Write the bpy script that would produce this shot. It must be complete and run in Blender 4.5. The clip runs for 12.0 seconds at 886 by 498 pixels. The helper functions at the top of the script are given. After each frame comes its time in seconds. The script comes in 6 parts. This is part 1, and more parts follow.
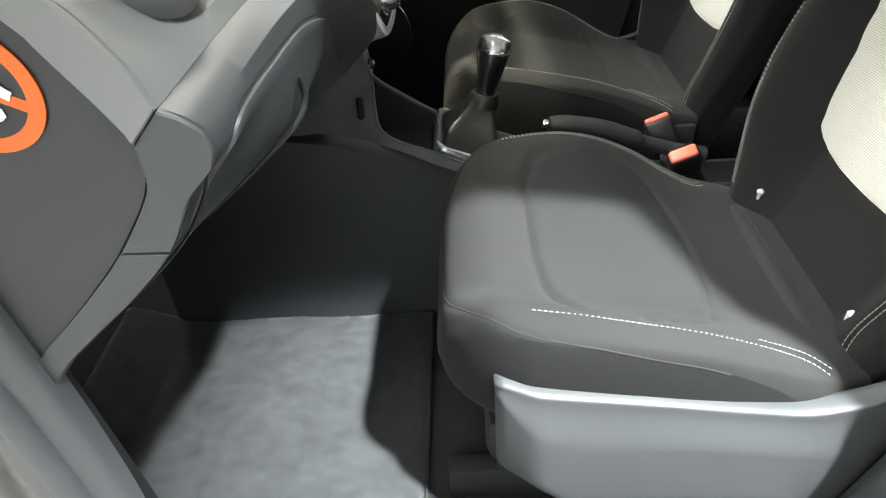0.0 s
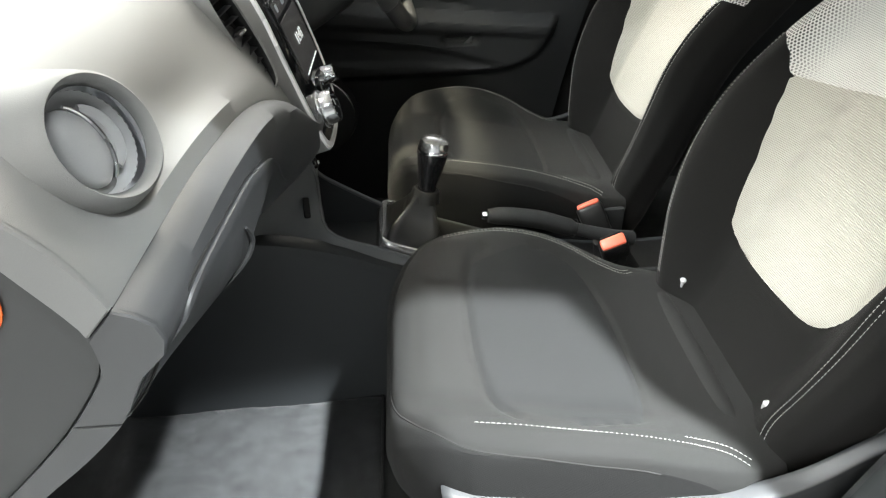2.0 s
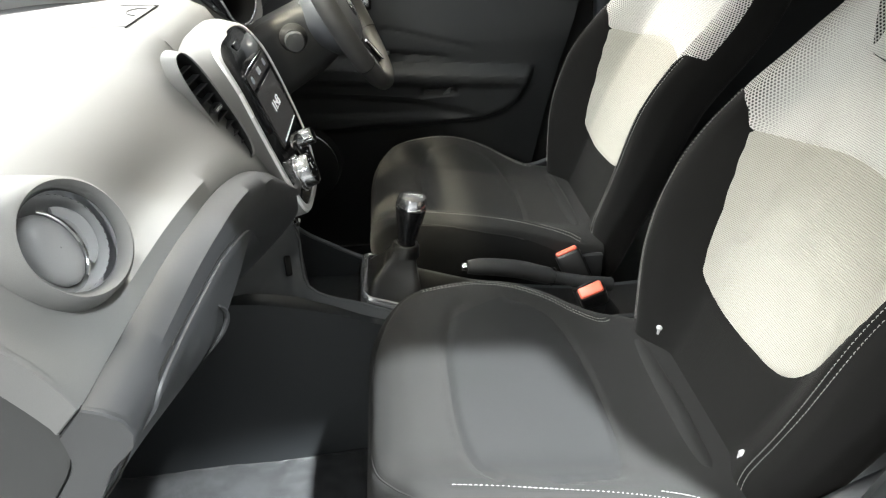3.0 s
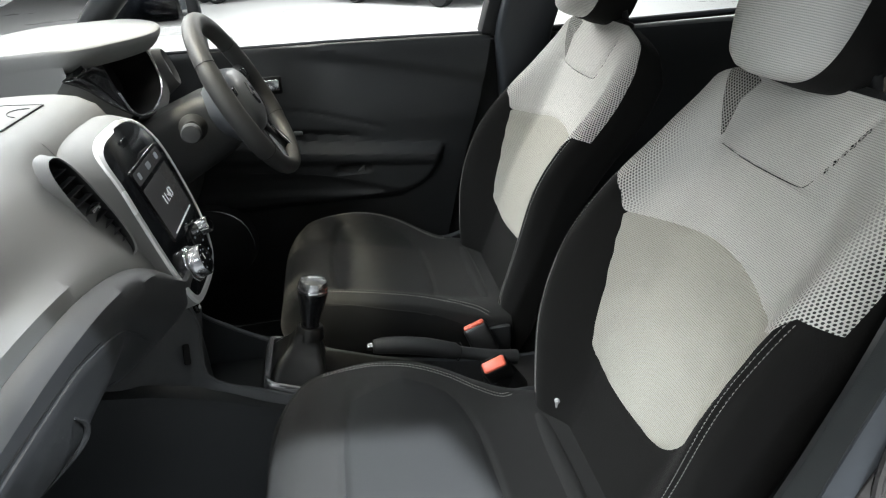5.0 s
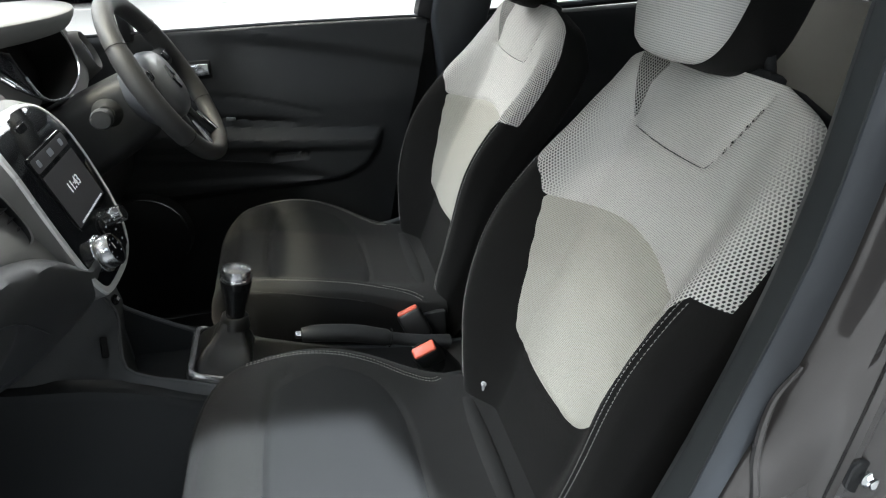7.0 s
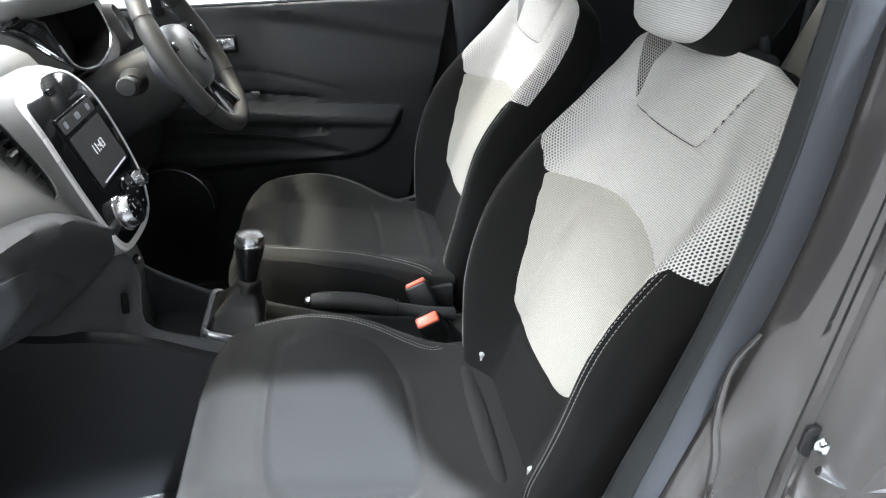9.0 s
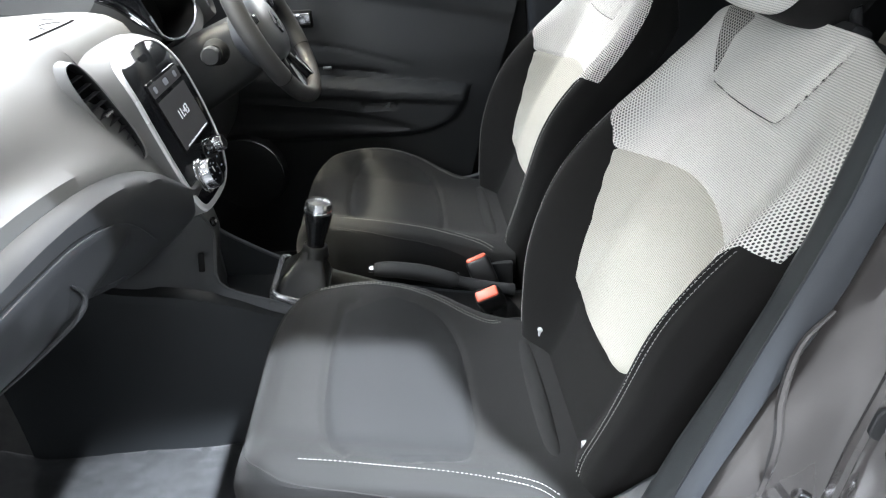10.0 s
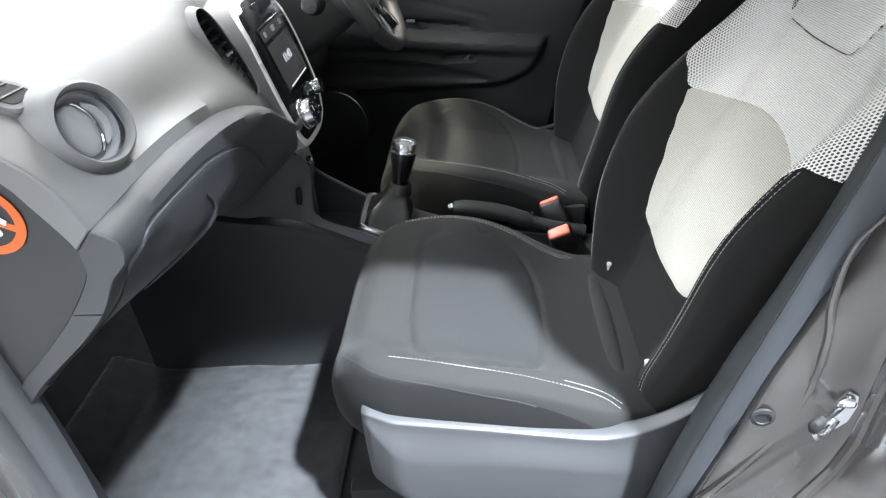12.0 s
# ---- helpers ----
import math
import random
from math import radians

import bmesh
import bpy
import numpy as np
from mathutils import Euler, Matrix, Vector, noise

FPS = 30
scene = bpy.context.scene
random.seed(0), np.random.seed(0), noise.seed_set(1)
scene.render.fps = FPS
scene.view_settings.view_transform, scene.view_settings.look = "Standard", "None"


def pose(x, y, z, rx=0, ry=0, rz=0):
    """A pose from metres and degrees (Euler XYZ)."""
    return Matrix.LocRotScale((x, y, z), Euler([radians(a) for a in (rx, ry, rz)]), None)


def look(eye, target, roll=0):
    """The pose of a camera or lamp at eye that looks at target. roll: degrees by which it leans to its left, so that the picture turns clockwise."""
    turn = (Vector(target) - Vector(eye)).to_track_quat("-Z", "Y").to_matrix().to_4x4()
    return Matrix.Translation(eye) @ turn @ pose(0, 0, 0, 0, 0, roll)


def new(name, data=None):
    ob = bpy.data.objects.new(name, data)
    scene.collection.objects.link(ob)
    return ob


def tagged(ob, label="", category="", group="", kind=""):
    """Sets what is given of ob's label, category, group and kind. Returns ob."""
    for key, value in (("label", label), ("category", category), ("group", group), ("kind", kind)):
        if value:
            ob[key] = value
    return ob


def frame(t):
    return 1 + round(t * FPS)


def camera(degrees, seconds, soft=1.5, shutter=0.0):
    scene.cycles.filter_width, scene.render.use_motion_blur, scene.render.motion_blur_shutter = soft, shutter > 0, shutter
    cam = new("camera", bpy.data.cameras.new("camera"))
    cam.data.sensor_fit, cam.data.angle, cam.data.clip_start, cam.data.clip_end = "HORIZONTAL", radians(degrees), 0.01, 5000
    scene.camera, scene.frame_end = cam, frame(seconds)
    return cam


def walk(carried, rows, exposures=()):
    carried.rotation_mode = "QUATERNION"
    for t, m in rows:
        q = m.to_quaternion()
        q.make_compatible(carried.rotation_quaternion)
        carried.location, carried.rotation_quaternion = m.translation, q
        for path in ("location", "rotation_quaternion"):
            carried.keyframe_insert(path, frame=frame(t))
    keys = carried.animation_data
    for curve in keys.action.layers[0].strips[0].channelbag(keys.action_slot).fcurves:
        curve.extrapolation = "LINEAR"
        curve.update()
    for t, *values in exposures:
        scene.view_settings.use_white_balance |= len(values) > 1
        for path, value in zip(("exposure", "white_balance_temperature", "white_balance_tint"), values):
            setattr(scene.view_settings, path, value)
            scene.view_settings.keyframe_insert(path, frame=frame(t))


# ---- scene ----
cam = camera(71.8, 12.0, 1.15)
PATH = [
    (0, (0.035, 0.0, 1.236), (-0.068, 1.547, -0.027), -4.8),
    (0.5, (0.035, 0.011, 1.27), (-0.017, 1.571, 0.02), -4.2),
    (1, (0.039, 0.013, 1.299), (0.038, 1.6, 0.081), -3.3),
    (1.5, (0.039, 0.02, 1.321), (0.086, 1.626, 0.13), -2.6),
    (2, (0.052, 0.025, 1.339), (0.116, 1.648, 0.172), -3.0),
    (2.5, (0.065, 0.033, 1.359), (0.14, 1.677, 0.222), -3.9),
    (3, (0.083, 0.029, 1.385), (0.175, 1.708, 0.301), -4.1),
    (3.5, (0.109, 0.026, 1.408), (0.245, 1.746, 0.397), -4.4),
    (5.5, (0.193, 0.009, 1.431), (0.483, 1.756, 0.503), -2.8),
    (6, (0.204, 0.002, 1.428), (0.472, 1.748, 0.489), -2.9),
    (6.5, (0.235, 0.007, 1.423), (0.539, 1.743, 0.477), -3.0),
    (7, (0.26, 0.004, 1.421), (0.635, 1.712, 0.449), -2.4),
    (9, (0.301, -0.05, 1.414), (0.573, 1.657, 0.407), -1.9),
    (9.5, (0.298, -0.06, 1.402), (0.486, 1.647, 0.377), -1.6),
    (10, (0.289, -0.073, 1.401), (0.368, 1.632, 0.359), -2.7),
    (10.5, (0.277, -0.093, 1.397), (0.239, 1.597, 0.329), -4.0),
    (11, (0.272, -0.14, 1.397), (0.17, 1.526, 0.295), -4.6),
    (11.5, (0.276, -0.177, 1.396), (0.152, 1.484, 0.289), -5.0),
    (12, (0.268, -0.191, 1.394), (0.118, 1.463, 0.279), -5.5),
]
walk(cam, [(t, look(eye, target, roll)) for t, eye, target, roll in PATH],
     [(0, 0.05, 6700, 6), (3.7, -0.04, 6600, 8), (5.2, -0.70, 6280, 8), (7.2, -0.70, 6220, 8), (8.7, 0.0, 6180, 11), (12, 0.05, 6150, 11)])


# ---- light ----
world = bpy.data.worlds.new("hall_air")
scene.world = world
world.use_nodes = True
world.node_tree.nodes["Background"].inputs[0].default_value = (0.80, 0.90, 1.0, 1)
world.node_tree.nodes["Background"].inputs[1].default_value = 0.145


def area_lamp(name, eye, target, size, watts, color, round_lamp=False, size_y=None):
    d = bpy.data.lights.new(name, "AREA")
    d.shape = "DISK" if round_lamp else "RECTANGLE"
    d.size, d.energy, d.color = size, watts, color
    if not round_lamp:
        d.size_y = size_y or size
    ob = new(name, d)
    ob.matrix_basis = look(eye, target)
    return tagged(ob, "unseen area lamp added at ceiling height as fill light", "lamp", kind="structure")


def spot_lamp(name, eye, target, watts, radius, angle, color, blend=0.3):
    d = bpy.data.lights.new(name, "SPOT")
    d.energy, d.color, d.shadow_soft_size, d.spot_size, d.spot_blend = watts, color, radius, radians(angle), blend
    ob = new(name, d)
    ob.matrix_basis = look(eye, target)
    return tagged(ob, "unseen spotlight added at ceiling height", "lamp", kind="structure")


# direction of the main beam: from behind and outside, steeply down through the door opening
spot_lamp("unseen_spot", (2.15, -0.86, 4.95), (0.31, 0.50, 0.50), 9500, 0.12, 18.2, (0.90, 0.955, 1.0), 1.0)
# added narrow warm spot that brightens only the driver's cushion; no such source seen
spot_lamp("unseen_spot", (-1.2, 1.15, 4.9), (0.13, 1.39, 0.66), 5000, 0.30, 7.2, (1.0, 0.92, 0.70), 0.9)
# added weak fill spot towards the passenger backrest
spot_lamp("unseen_spot", (-1.9, -2.6, 4.9), (0.62, 0.75, 0.85), 330, 0.20, 30, (1.0, 0.96, 0.88), 1.0)
# added spot, its cone kept to the dash top to brighten the pad
spot_lamp("unseen_spot", (-1.35, 0.50, 4.9), (-0.40, 0.62, 1.15), 900, 0.25, 16, (1.0, 0.975, 0.93), 1.0)
# added faint fill spot from the open door side
spot_lamp("unseen_spot", (-0.5, -5.6, 4.6), (0.1, 1.2, 0.9), 45, 0.20, 40, (1.0, 0.97, 0.90))
# unseen area lamps added to fill the cabin and the hall with light
area_lamp("unseen_panel", (0.5, -3.2, 4.9), (0.4, 0.5, 0.6), 1.6, 44, (0.92, 0.97, 1.0))
area_lamp("unseen_panel", (-2.7, 1.1, 4.9), (-0.6, 1.1, 1.0), 2.4, 410, (0.93, 0.97, 1.0))
area_lamp("unseen_panel", (-5.0, -7.5, 4.9), (-5.0, -7.5, 0.0), 5.0, 1000, (0.95, 0.98, 1.0))
area_lamp("unseen_panel", (-3.0, 6.5, 4.9), (-1.0, 6.5, 0.0), 5.0, 1600, (1.0, 0.99, 0.96))
area_lamp("unseen_panel", (2.5, 13.0, 4.9), (2.5, 13.0, 0.0), 6.0, 1500, (1.0, 0.99, 0.97))

area_lamp("unseen_panel", (0.2, 3.9, 4.9), (0.2, 1.5, 0.7), 1.2, 130, (1.0, 0.96, 0.87))


# ---- materials ----
def material(name, color, rough=0.5, metal=0.0, var=0.12, scale=6.0, grain=0.0, grain_scale=900.0, stain=0.0, coat=0.0,
             spec=0.5, rough_var=0.08, sheen=0.0, uv=False):
    m = bpy.data.materials.new(name)
    m.use_nodes = True
    nt = m.node_tree
    b = nt.nodes["Principled BSDF"]
    b.inputs["Roughness"].default_value = rough
    b.inputs["Metallic"].default_value = metal
    b.inputs["Specular IOR Level"].default_value = spec
    b.inputs["Coat Weight"].default_value = coat
    b.inputs["Coat Roughness"].default_value = 0.05
    b.inputs["Sheen Weight"].default_value = sheen
    b.inputs["Sheen Roughness"].default_value = 0.4
    tc = nt.nodes.new("ShaderNodeTexCoord")
    src = tc.outputs["UV" if uv else "Object"]
    big = nt.nodes.new("ShaderNodeTexNoise")
    big.inputs["Scale"].default_value, big.inputs["Detail"].default_value = scale, 6
    nt.links.new(src, big.inputs["Vector"])
    fine = nt.nodes.new("ShaderNodeTexNoise")
    fine.inputs["Scale"].default_value, fine.inputs["Detail"].default_value = grain_scale, 3
    nt.links.new(src, fine.inputs["Vector"])
    mix = nt.nodes.new("ShaderNodeMix")
    mix.data_type = "RGBA"
    lo = [max(0.0, c * (1 - var - stain)) for c in color]
    hi = [min(1.0, c * (1 + var)) for c in color]
    mix.inputs[6].default_value, mix.inputs[7].default_value = (*lo, 1), (*hi, 1)
    nt.links.new(big.outputs["Fac"], mix.inputs[0])
    mix2 = nt.nodes.new("ShaderNodeMix")
    mix2.data_type, mix2.blend_type = "RGBA", "MULTIPLY"
    mix2.inputs[0].default_value = min(1.0, var * 2)
    nt.links.new(mix.outputs[2], mix2.inputs[6])
    nt.links.new(fine.outputs["Fac"], mix2.inputs[7])
    boost = nt.nodes.new("ShaderNodeMix")
    boost.data_type, boost.blend_type = "RGBA", "MULTIPLY"
    boost.inputs[0].default_value = 1.0
    g = 1 + min(1.0, var * 2)
    boost.inputs[7].default_value = (g, g, g, 1)
    nt.links.new(mix2.outputs[2], boost.inputs[6])
    nt.links.new(boost.outputs[2], b.inputs["Base Color"])
    if rough_var:
        mr = nt.nodes.new("ShaderNodeMapRange")
        mr.inputs[3].default_value, mr.inputs[4].default_value = max(0.02, rough - rough_var), min(1, rough + rough_var)
        nt.links.new(big.outputs["Fac"], mr.inputs[0])
        nt.links.new(mr.outputs[0], b.inputs["Roughness"])
    if grain:
        bump = nt.nodes.new("ShaderNodeBump")
        bump.inputs["Strength"].default_value, bump.inputs["Distance"].default_value = grain, 0.001
        nt.links.new(fine.outputs["Fac"], bump.inputs["Height"])
        nt.links.new(bump.outputs[0], b.inputs["Normal"])
    return m


def node_math(nt, op, a, b=None):
    n = nt.nodes.new("ShaderNodeMath")
    n.operation = op
    for i, v in enumerate((a, b)):
        if v is None:
            continue
        if isinstance(v, (int, float)):
            n.inputs[i].default_value = v
        else:
            nt.links.new(v, n.inputs[i])
    return n.outputs[0]


def mesh_fabric(name, thread, hole, rib, cell_u, cell_v, cover, opens=(0.20, 0.27)):
    """Knitted spacer mesh by the surface's own coordinates in metres: fine ribs in the middle, open cells where it is stretched over the edges."""
    m = material(name, thread, 0.85, var=0.06, scale=9, sheen=0.08, spec=0.2, uv=True, grain_scale=1400)
    nt = m.node_tree
    b = nt.nodes["Principled BSDF"]
    tc = nt.nodes.new("ShaderNodeTexCoord")
    sep = nt.nodes.new("ShaderNodeSeparateXYZ")
    nt.links.new(tc.outputs["UV"], sep.inputs[0])

    def wave(axis, pitch):
        return node_math(nt, "COSINE", node_math(nt, "MULTIPLY", sep.outputs[axis], 2 * math.pi / pitch))

    ribs = node_math(nt, "ADD", node_math(nt, "MULTIPLY", wave(1, rib), 0.62), node_math(nt, "MULTIPLY", node_math(nt, "MULTIPLY", wave(0, rib * 0.92), wave(1, rib * 2)), 0.40))
    cells = node_math(nt, "ADD", node_math(nt, "MULTIPLY", wave(0, cell_u), wave(1, cell_v * 2)), node_math(nt, "MULTIPLY", wave(1, cell_v), 0.30))
    stretch = nt.nodes.new("ShaderNodeMapRange")
    stretch.inputs[1].default_value, stretch.inputs[2].default_value = opens
    nt.links.new(node_math(nt, "ABSOLUTE", sep.outputs[0]), stretch.inputs[0])
    fine = nt.nodes.new("ShaderNodeMapRange")
    fine.inputs[1].default_value, fine.inputs[2].default_value = cover, cover + 0.5
    nt.links.new(ribs, fine.inputs[0])
    wide = nt.nodes.new("ShaderNodeMapRange")
    wide.inputs[1].default_value, wide.inputs[2].default_value = -0.05, 0.30
    nt.links.new(cells, wide.inputs[0])
    old = b.inputs["Base Color"].links[0].from_socket
    pair = []
    for mask, dark in ((fine, hole), (wide, [c * 0.14 for c in hole])):
        mix = nt.nodes.new("ShaderNodeMix")
        mix.data_type = "RGBA"
        mix.inputs[7].default_value = (*dark, 1)
        nt.links.new(mask.outputs[0], mix.inputs[0])
        nt.links.new(old, mix.inputs[6])
        pair.append(mix.outputs[2])
    both = nt.nodes.new("ShaderNodeMix")
    both.data_type = "RGBA"
    nt.links.new(stretch.outputs[0], both.inputs[0])
    nt.links.new(pair[0], both.inputs[6])
    nt.links.new(pair[1], both.inputs[7])
    nt.links.new(both.outputs[2], b.inputs["Base Color"])
    bump = nt.nodes.new("ShaderNodeBump")
    bump.inputs["Strength"].default_value, bump.inputs["Distance"].default_value = 0.45, 0.0007
    bump.invert = True
    nt.links.new(ribs, bump.inputs["Height"])
    nt.links.new(bump.outputs[0], b.inputs["Normal"])
    return m


def woven_fabric(name, color, pitch=0.0016):
    m = material(name, color, 0.9, var=0.10, scale=5, sheen=0.05, spec=0.12, uv=True, grain_scale=1800)
    nt = m.node_tree
    b = nt.nodes["Principled BSDF"]
    tc = nt.nodes.new("ShaderNodeTexCoord")
    sep = nt.nodes.new("ShaderNodeSeparateXYZ")
    nt.links.new(tc.outputs["UV"], sep.inputs[0])
    a = node_math(nt, "SINE", node_math(nt, "MULTIPLY", sep.outputs[0], 2 * math.pi / pitch))
    c = node_math(nt, "SINE", node_math(nt, "MULTIPLY", sep.outputs[1], 2 * math.pi / pitch))
    h = node_math(nt, "MULTIPLY", a, c)
    bump = nt.nodes.new("ShaderNodeBump")
    bump.inputs["Strength"].default_value, bump.inputs["Distance"].default_value = 0.25, 0.0004
    nt.links.new(h, bump.inputs["Height"])
    nt.links.new(bump.outputs[0], b.inputs["Normal"])
    return m


M_DARK = woven_fabric("charcoal_fabric", (0.0235, 0.0234, 0.0230))
M_BACKDARK = woven_fabric("black_fabric", (0.0115, 0.0112, 0.0108))
# cushion sides: about half the base colour of the cushion's top
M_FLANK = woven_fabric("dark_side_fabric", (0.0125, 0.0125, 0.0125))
M_INSERT = woven_fabric("charcoal_fabric_centre", (0.0205, 0.0209, 0.0212), 0.0022)
M_MESH = mesh_fabric("pale_mesh_fabric", (0.735, 0.722, 0.685), (0.46, 0.45, 0.425), 0.0029, 0.0060, 0.0046, 0.10, (0.180, 0.245))
M_CREAM = mesh_fabric("cream_mesh_fabric", (0.495, 0.485, 0.428), (0.335, 0.325, 0.28), 0.0030, 0.0052, 0.0042, 0.10, (0.24, 0.30))
M_OPENMESH = mesh_fabric("open_mesh_fabric", (0.46, 0.45, 0.42), (0.14, 0.14, 0.13), 0.0042, 0.0060, 0.0042, 0.0, (-0.2, -0.1))
M_THREAD = material("pale_thread", (0.34, 0.335, 0.315), 0.8, var=0.1)
M_PAD = material("soft_dash_plastic", (0.190, 0.191, 0.190), 0.66, spec=0.3, var=0.05, scale=3, grain=0.18, grain_scale=1100)
M_GLOVE = material("glovebox_plastic", (0.046, 0.0480, 0.0512), 0.44, var=0.05, scale=3, grain=0.16, grain_scale=1100)
M_LID = material("end_lid_plastic", (0.028, 0.030, 0.031), 0.5, var=0.08, scale=4, grain=0.15, grain_scale=1100)
M_COVER = material("grey_seat_plastic", (0.041, 0.0425, 0.045), 0.46, var=0.06, scale=4, grain=0.14, grain_scale=1100)
M_LOUVRE = material("louvre_plastic", (0.40, 0.405, 0.41), 0.30, var=0.04, scale=6)
M_HUB = material("hub_plastic", (0.075, 0.080, 0.088), 0.34, var=0.05, scale=8, grain=0.12)
M_RIM = material("rim_leather", (0.034, 0.034, 0.034), 0.5, spec=0.4, var=0.12, scale=20, grain=0.3, grain_scale=700)
M_BLACK = material("black_plastic", (0.020, 0.021, 0.022), 0.56, spec=0.35, var=0.12, scale=5, grain=0.2, grain_scale=1000)
M_DOOR = material("door_plastic", (0.017, 0.0182, 0.0195), 0.5, spec=0.4, var=0.1, scale=4, grain=0.2, grain_scale=900)
M_RUBBER = material("rubber_seal", (0.045, 0.048, 0.052), 0.6, var=0.15, scale=8, grain=0.15)
M_SATIN = material("satin_metal", (0.62, 0.63, 0.65), 0.24, 1.0, var=0.05, scale=10)
M_SILVER = material("silver_paint", (0.88, 0.89, 0.90), 0.25, 0.35, var=0.03, scale=10)
M_FRAME = material("polished_frame_metal", (0.84, 0.85, 0.87), 0.22, 0.75, var=0.04, scale=10)
M_CHROME = material("chrome", (0.85, 0.86, 0.88), 0.08, 1.0, var=0.02, scale=10, rough_var=0.03)
M_GLOSS = material("gloss_black", (0.008, 0.009, 0.011), 0.06, var=0.05, coat=0.6, rough_var=0.02)
M_HOLE = material("dark_void", (0.006, 0.006, 0.006), 0.8, var=0.1)
M_CARPET = material("grey_carpet", (0.052, 0.0540, 0.0565), 0.95, var=0.30, scale=26, stain=0.25, grain=1.0, grain_scale=1500, sheen=0.3, spec=0.1)
M_CARPET_DK = material("dark_carpet", (0.040, 0.041, 0.041), 0.95, var=0.25, scale=22, stain=0.2, grain=1.0, grain_scale=1500, spec=0.1)
M_TUNNEL = material("tunnel_trim", (0.031, 0.034, 0.0365), 0.55, var=0.1, scale=6, grain=0.2)
M_CONSOLE = material("console_plastic", (0.105, 0.110, 0.114), 0.48, var=0.08, scale=5, grain=0.2)
M_KNOB = material("knob_plastic", (0.009, 0.009, 0.010), 0.22, var=0.08, scale=20)
M_LEATHER = material("black_leather", (0.0085, 0.0085, 0.0085), 0.38, var=0.15, scale=30, grain=0.35, grain_scale=600)
M_PAINT = material("grey_car_paint", (0.072, 0.067, 0.065), 0.13, 0.42, var=0.03, scale=40, coat=1.0, rough_var=0.02)
M_HINGESEAL = material("hinge_seal_rubber", (0.105, 0.110, 0.116), 0.55, var=0.1, scale=6, grain=0.2)
M_SEALDARK = material("door_seal_rubber", (0.017, 0.020, 0.021), 0.55, var=0.1, scale=6, grain=0.2)
M_SEALTRIM = material("pillar_trim", (0.034, 0.038, 0.0435), 0.5, var=0.06, scale=5, grain=0.15)
M_RED = material("orange_button", (0.74, 0.135, 0.080), 0.4, var=0.08, scale=20)
M_STICKER = material("sticker_orange", (0.82, 0.13, 0.012), 0.45, var=0.04)
M_STICKBLK = material("sticker_black", (0.018, 0.018, 0.018), 0.45, var=0.05)
M_WHITE = material("white_print", (0.80, 0.80, 0.79), 0.5, var=0.04)
M_SCREEN = material("screen_glass", (0.060, 0.062, 0.068), 0.18, var=0.05)
M_ICON = material("icon_grey", (0.30, 0.33, 0.38), 0.4, var=0.05)
M_ROOF = material("roof_lining", (0.42, 0.41, 0.38), 0.9, var=0.06, scale=30, grain=0.4)
M_FLOOR = material("hall_floor_white", (0.80, 0.80, 0.79), 0.30, var=0.05, scale=0.6)
M_WALL = material("hall_wall_paint", (0.70, 0.71, 0.72), 0.7, var=0.05, scale=0.5)
M_CEIL = material("hall_ceiling_paint", (0.22, 0.22, 0.23), 0.8, var=0.1, scale=0.5)
M_TYRE = material("tyre_rubber", (0.018, 0.018, 0.019), 0.75, var=0.2, scale=20)
M_FARPAINT = material("far_car_paint", (0.10, 0.11, 0.12), 0.2, 0.4, var=0.05, coat=0.7)
M_FARPAINT2 = material("far_car_white", (0.55, 0.56, 0.57), 0.25, 0.1, var=0.05, coat=0.7)
M_BEIGE = material("rear_seat_fabric", (0.022, 0.0205, 0.016), 0.9, var=0.12, scale=9, grain=0.5, grain_scale=700)


def glass_material(name, tint):
    m = bpy.data.materials.new(name)
    m.use_nodes = True
    b = m.node_tree.nodes["Principled BSDF"]
    b.inputs["Base Color"].default_value = (*tint, 1)
    b.inputs["Transmission Weight"].default_value = 1.0
    b.inputs["Roughness"].default_value = 0.0
    b.inputs["IOR"].default_value = 1.05
    return m


M_GLASS = glass_material("window_glass", (0.96, 0.98, 0.98))
for _m, _c, _e in ((M_SCREEN, (0.60, 0.57, 0.55), 0.035),):
    _b = _m.node_tree.nodes["Principled BSDF"]
    _b.inputs["Emission Color"].default_value, _b.inputs["Emission Strength"].default_value = (*_c, 1), _e
M_DIGIT = material("lit_digits", (0.8, 0.82, 0.85), 0.4, var=0.0)
M_DIGIT.node_tree.nodes["Principled BSDF"].inputs["Emission Color"].default_value = (0.9, 0.95, 1.0, 1)
M_DIGIT.node_tree.nodes["Principled BSDF"].inputs["Emission Strength"].default_value = 0.5
M_CLEAR = material("mirror_glass", (0.9, 0.9, 0.9), 0.02, 1.0, var=0.0, rough_var=0.0)


# ---- mesh tools ----
def mesh_of(name, verts, faces, mat, smooth=True, uvs=None):
    me = bpy.data.meshes.new(name)
    me.from_pydata([tuple(map(float, v)) for v in verts], [], [tuple(map(int, f)) for f in faces])
    me.materials.append(mat)
    if smooth:
        me.polygons.foreach_set("use_smooth", [True] * len(me.polygons))
    if uvs is not None:
        layer = me.uv_layers.new(name="UVMap")
        idx = np.empty(len(me.loops), dtype=np.int64)
        me.loops.foreach_get("vertex_index", idx)
        layer.data.foreach_set("uv", np.asarray(uvs, dtype=np.float32)[idx].ravel())
    me.update()
    return me


def thing(name, base, label, category, group="", kind=""):
    ob = new(name)
    ob.empty_display_size = 0.05
    ob.matrix_basis = Matrix.Translation(base)
    return tagged(ob, label, category, group, kind)


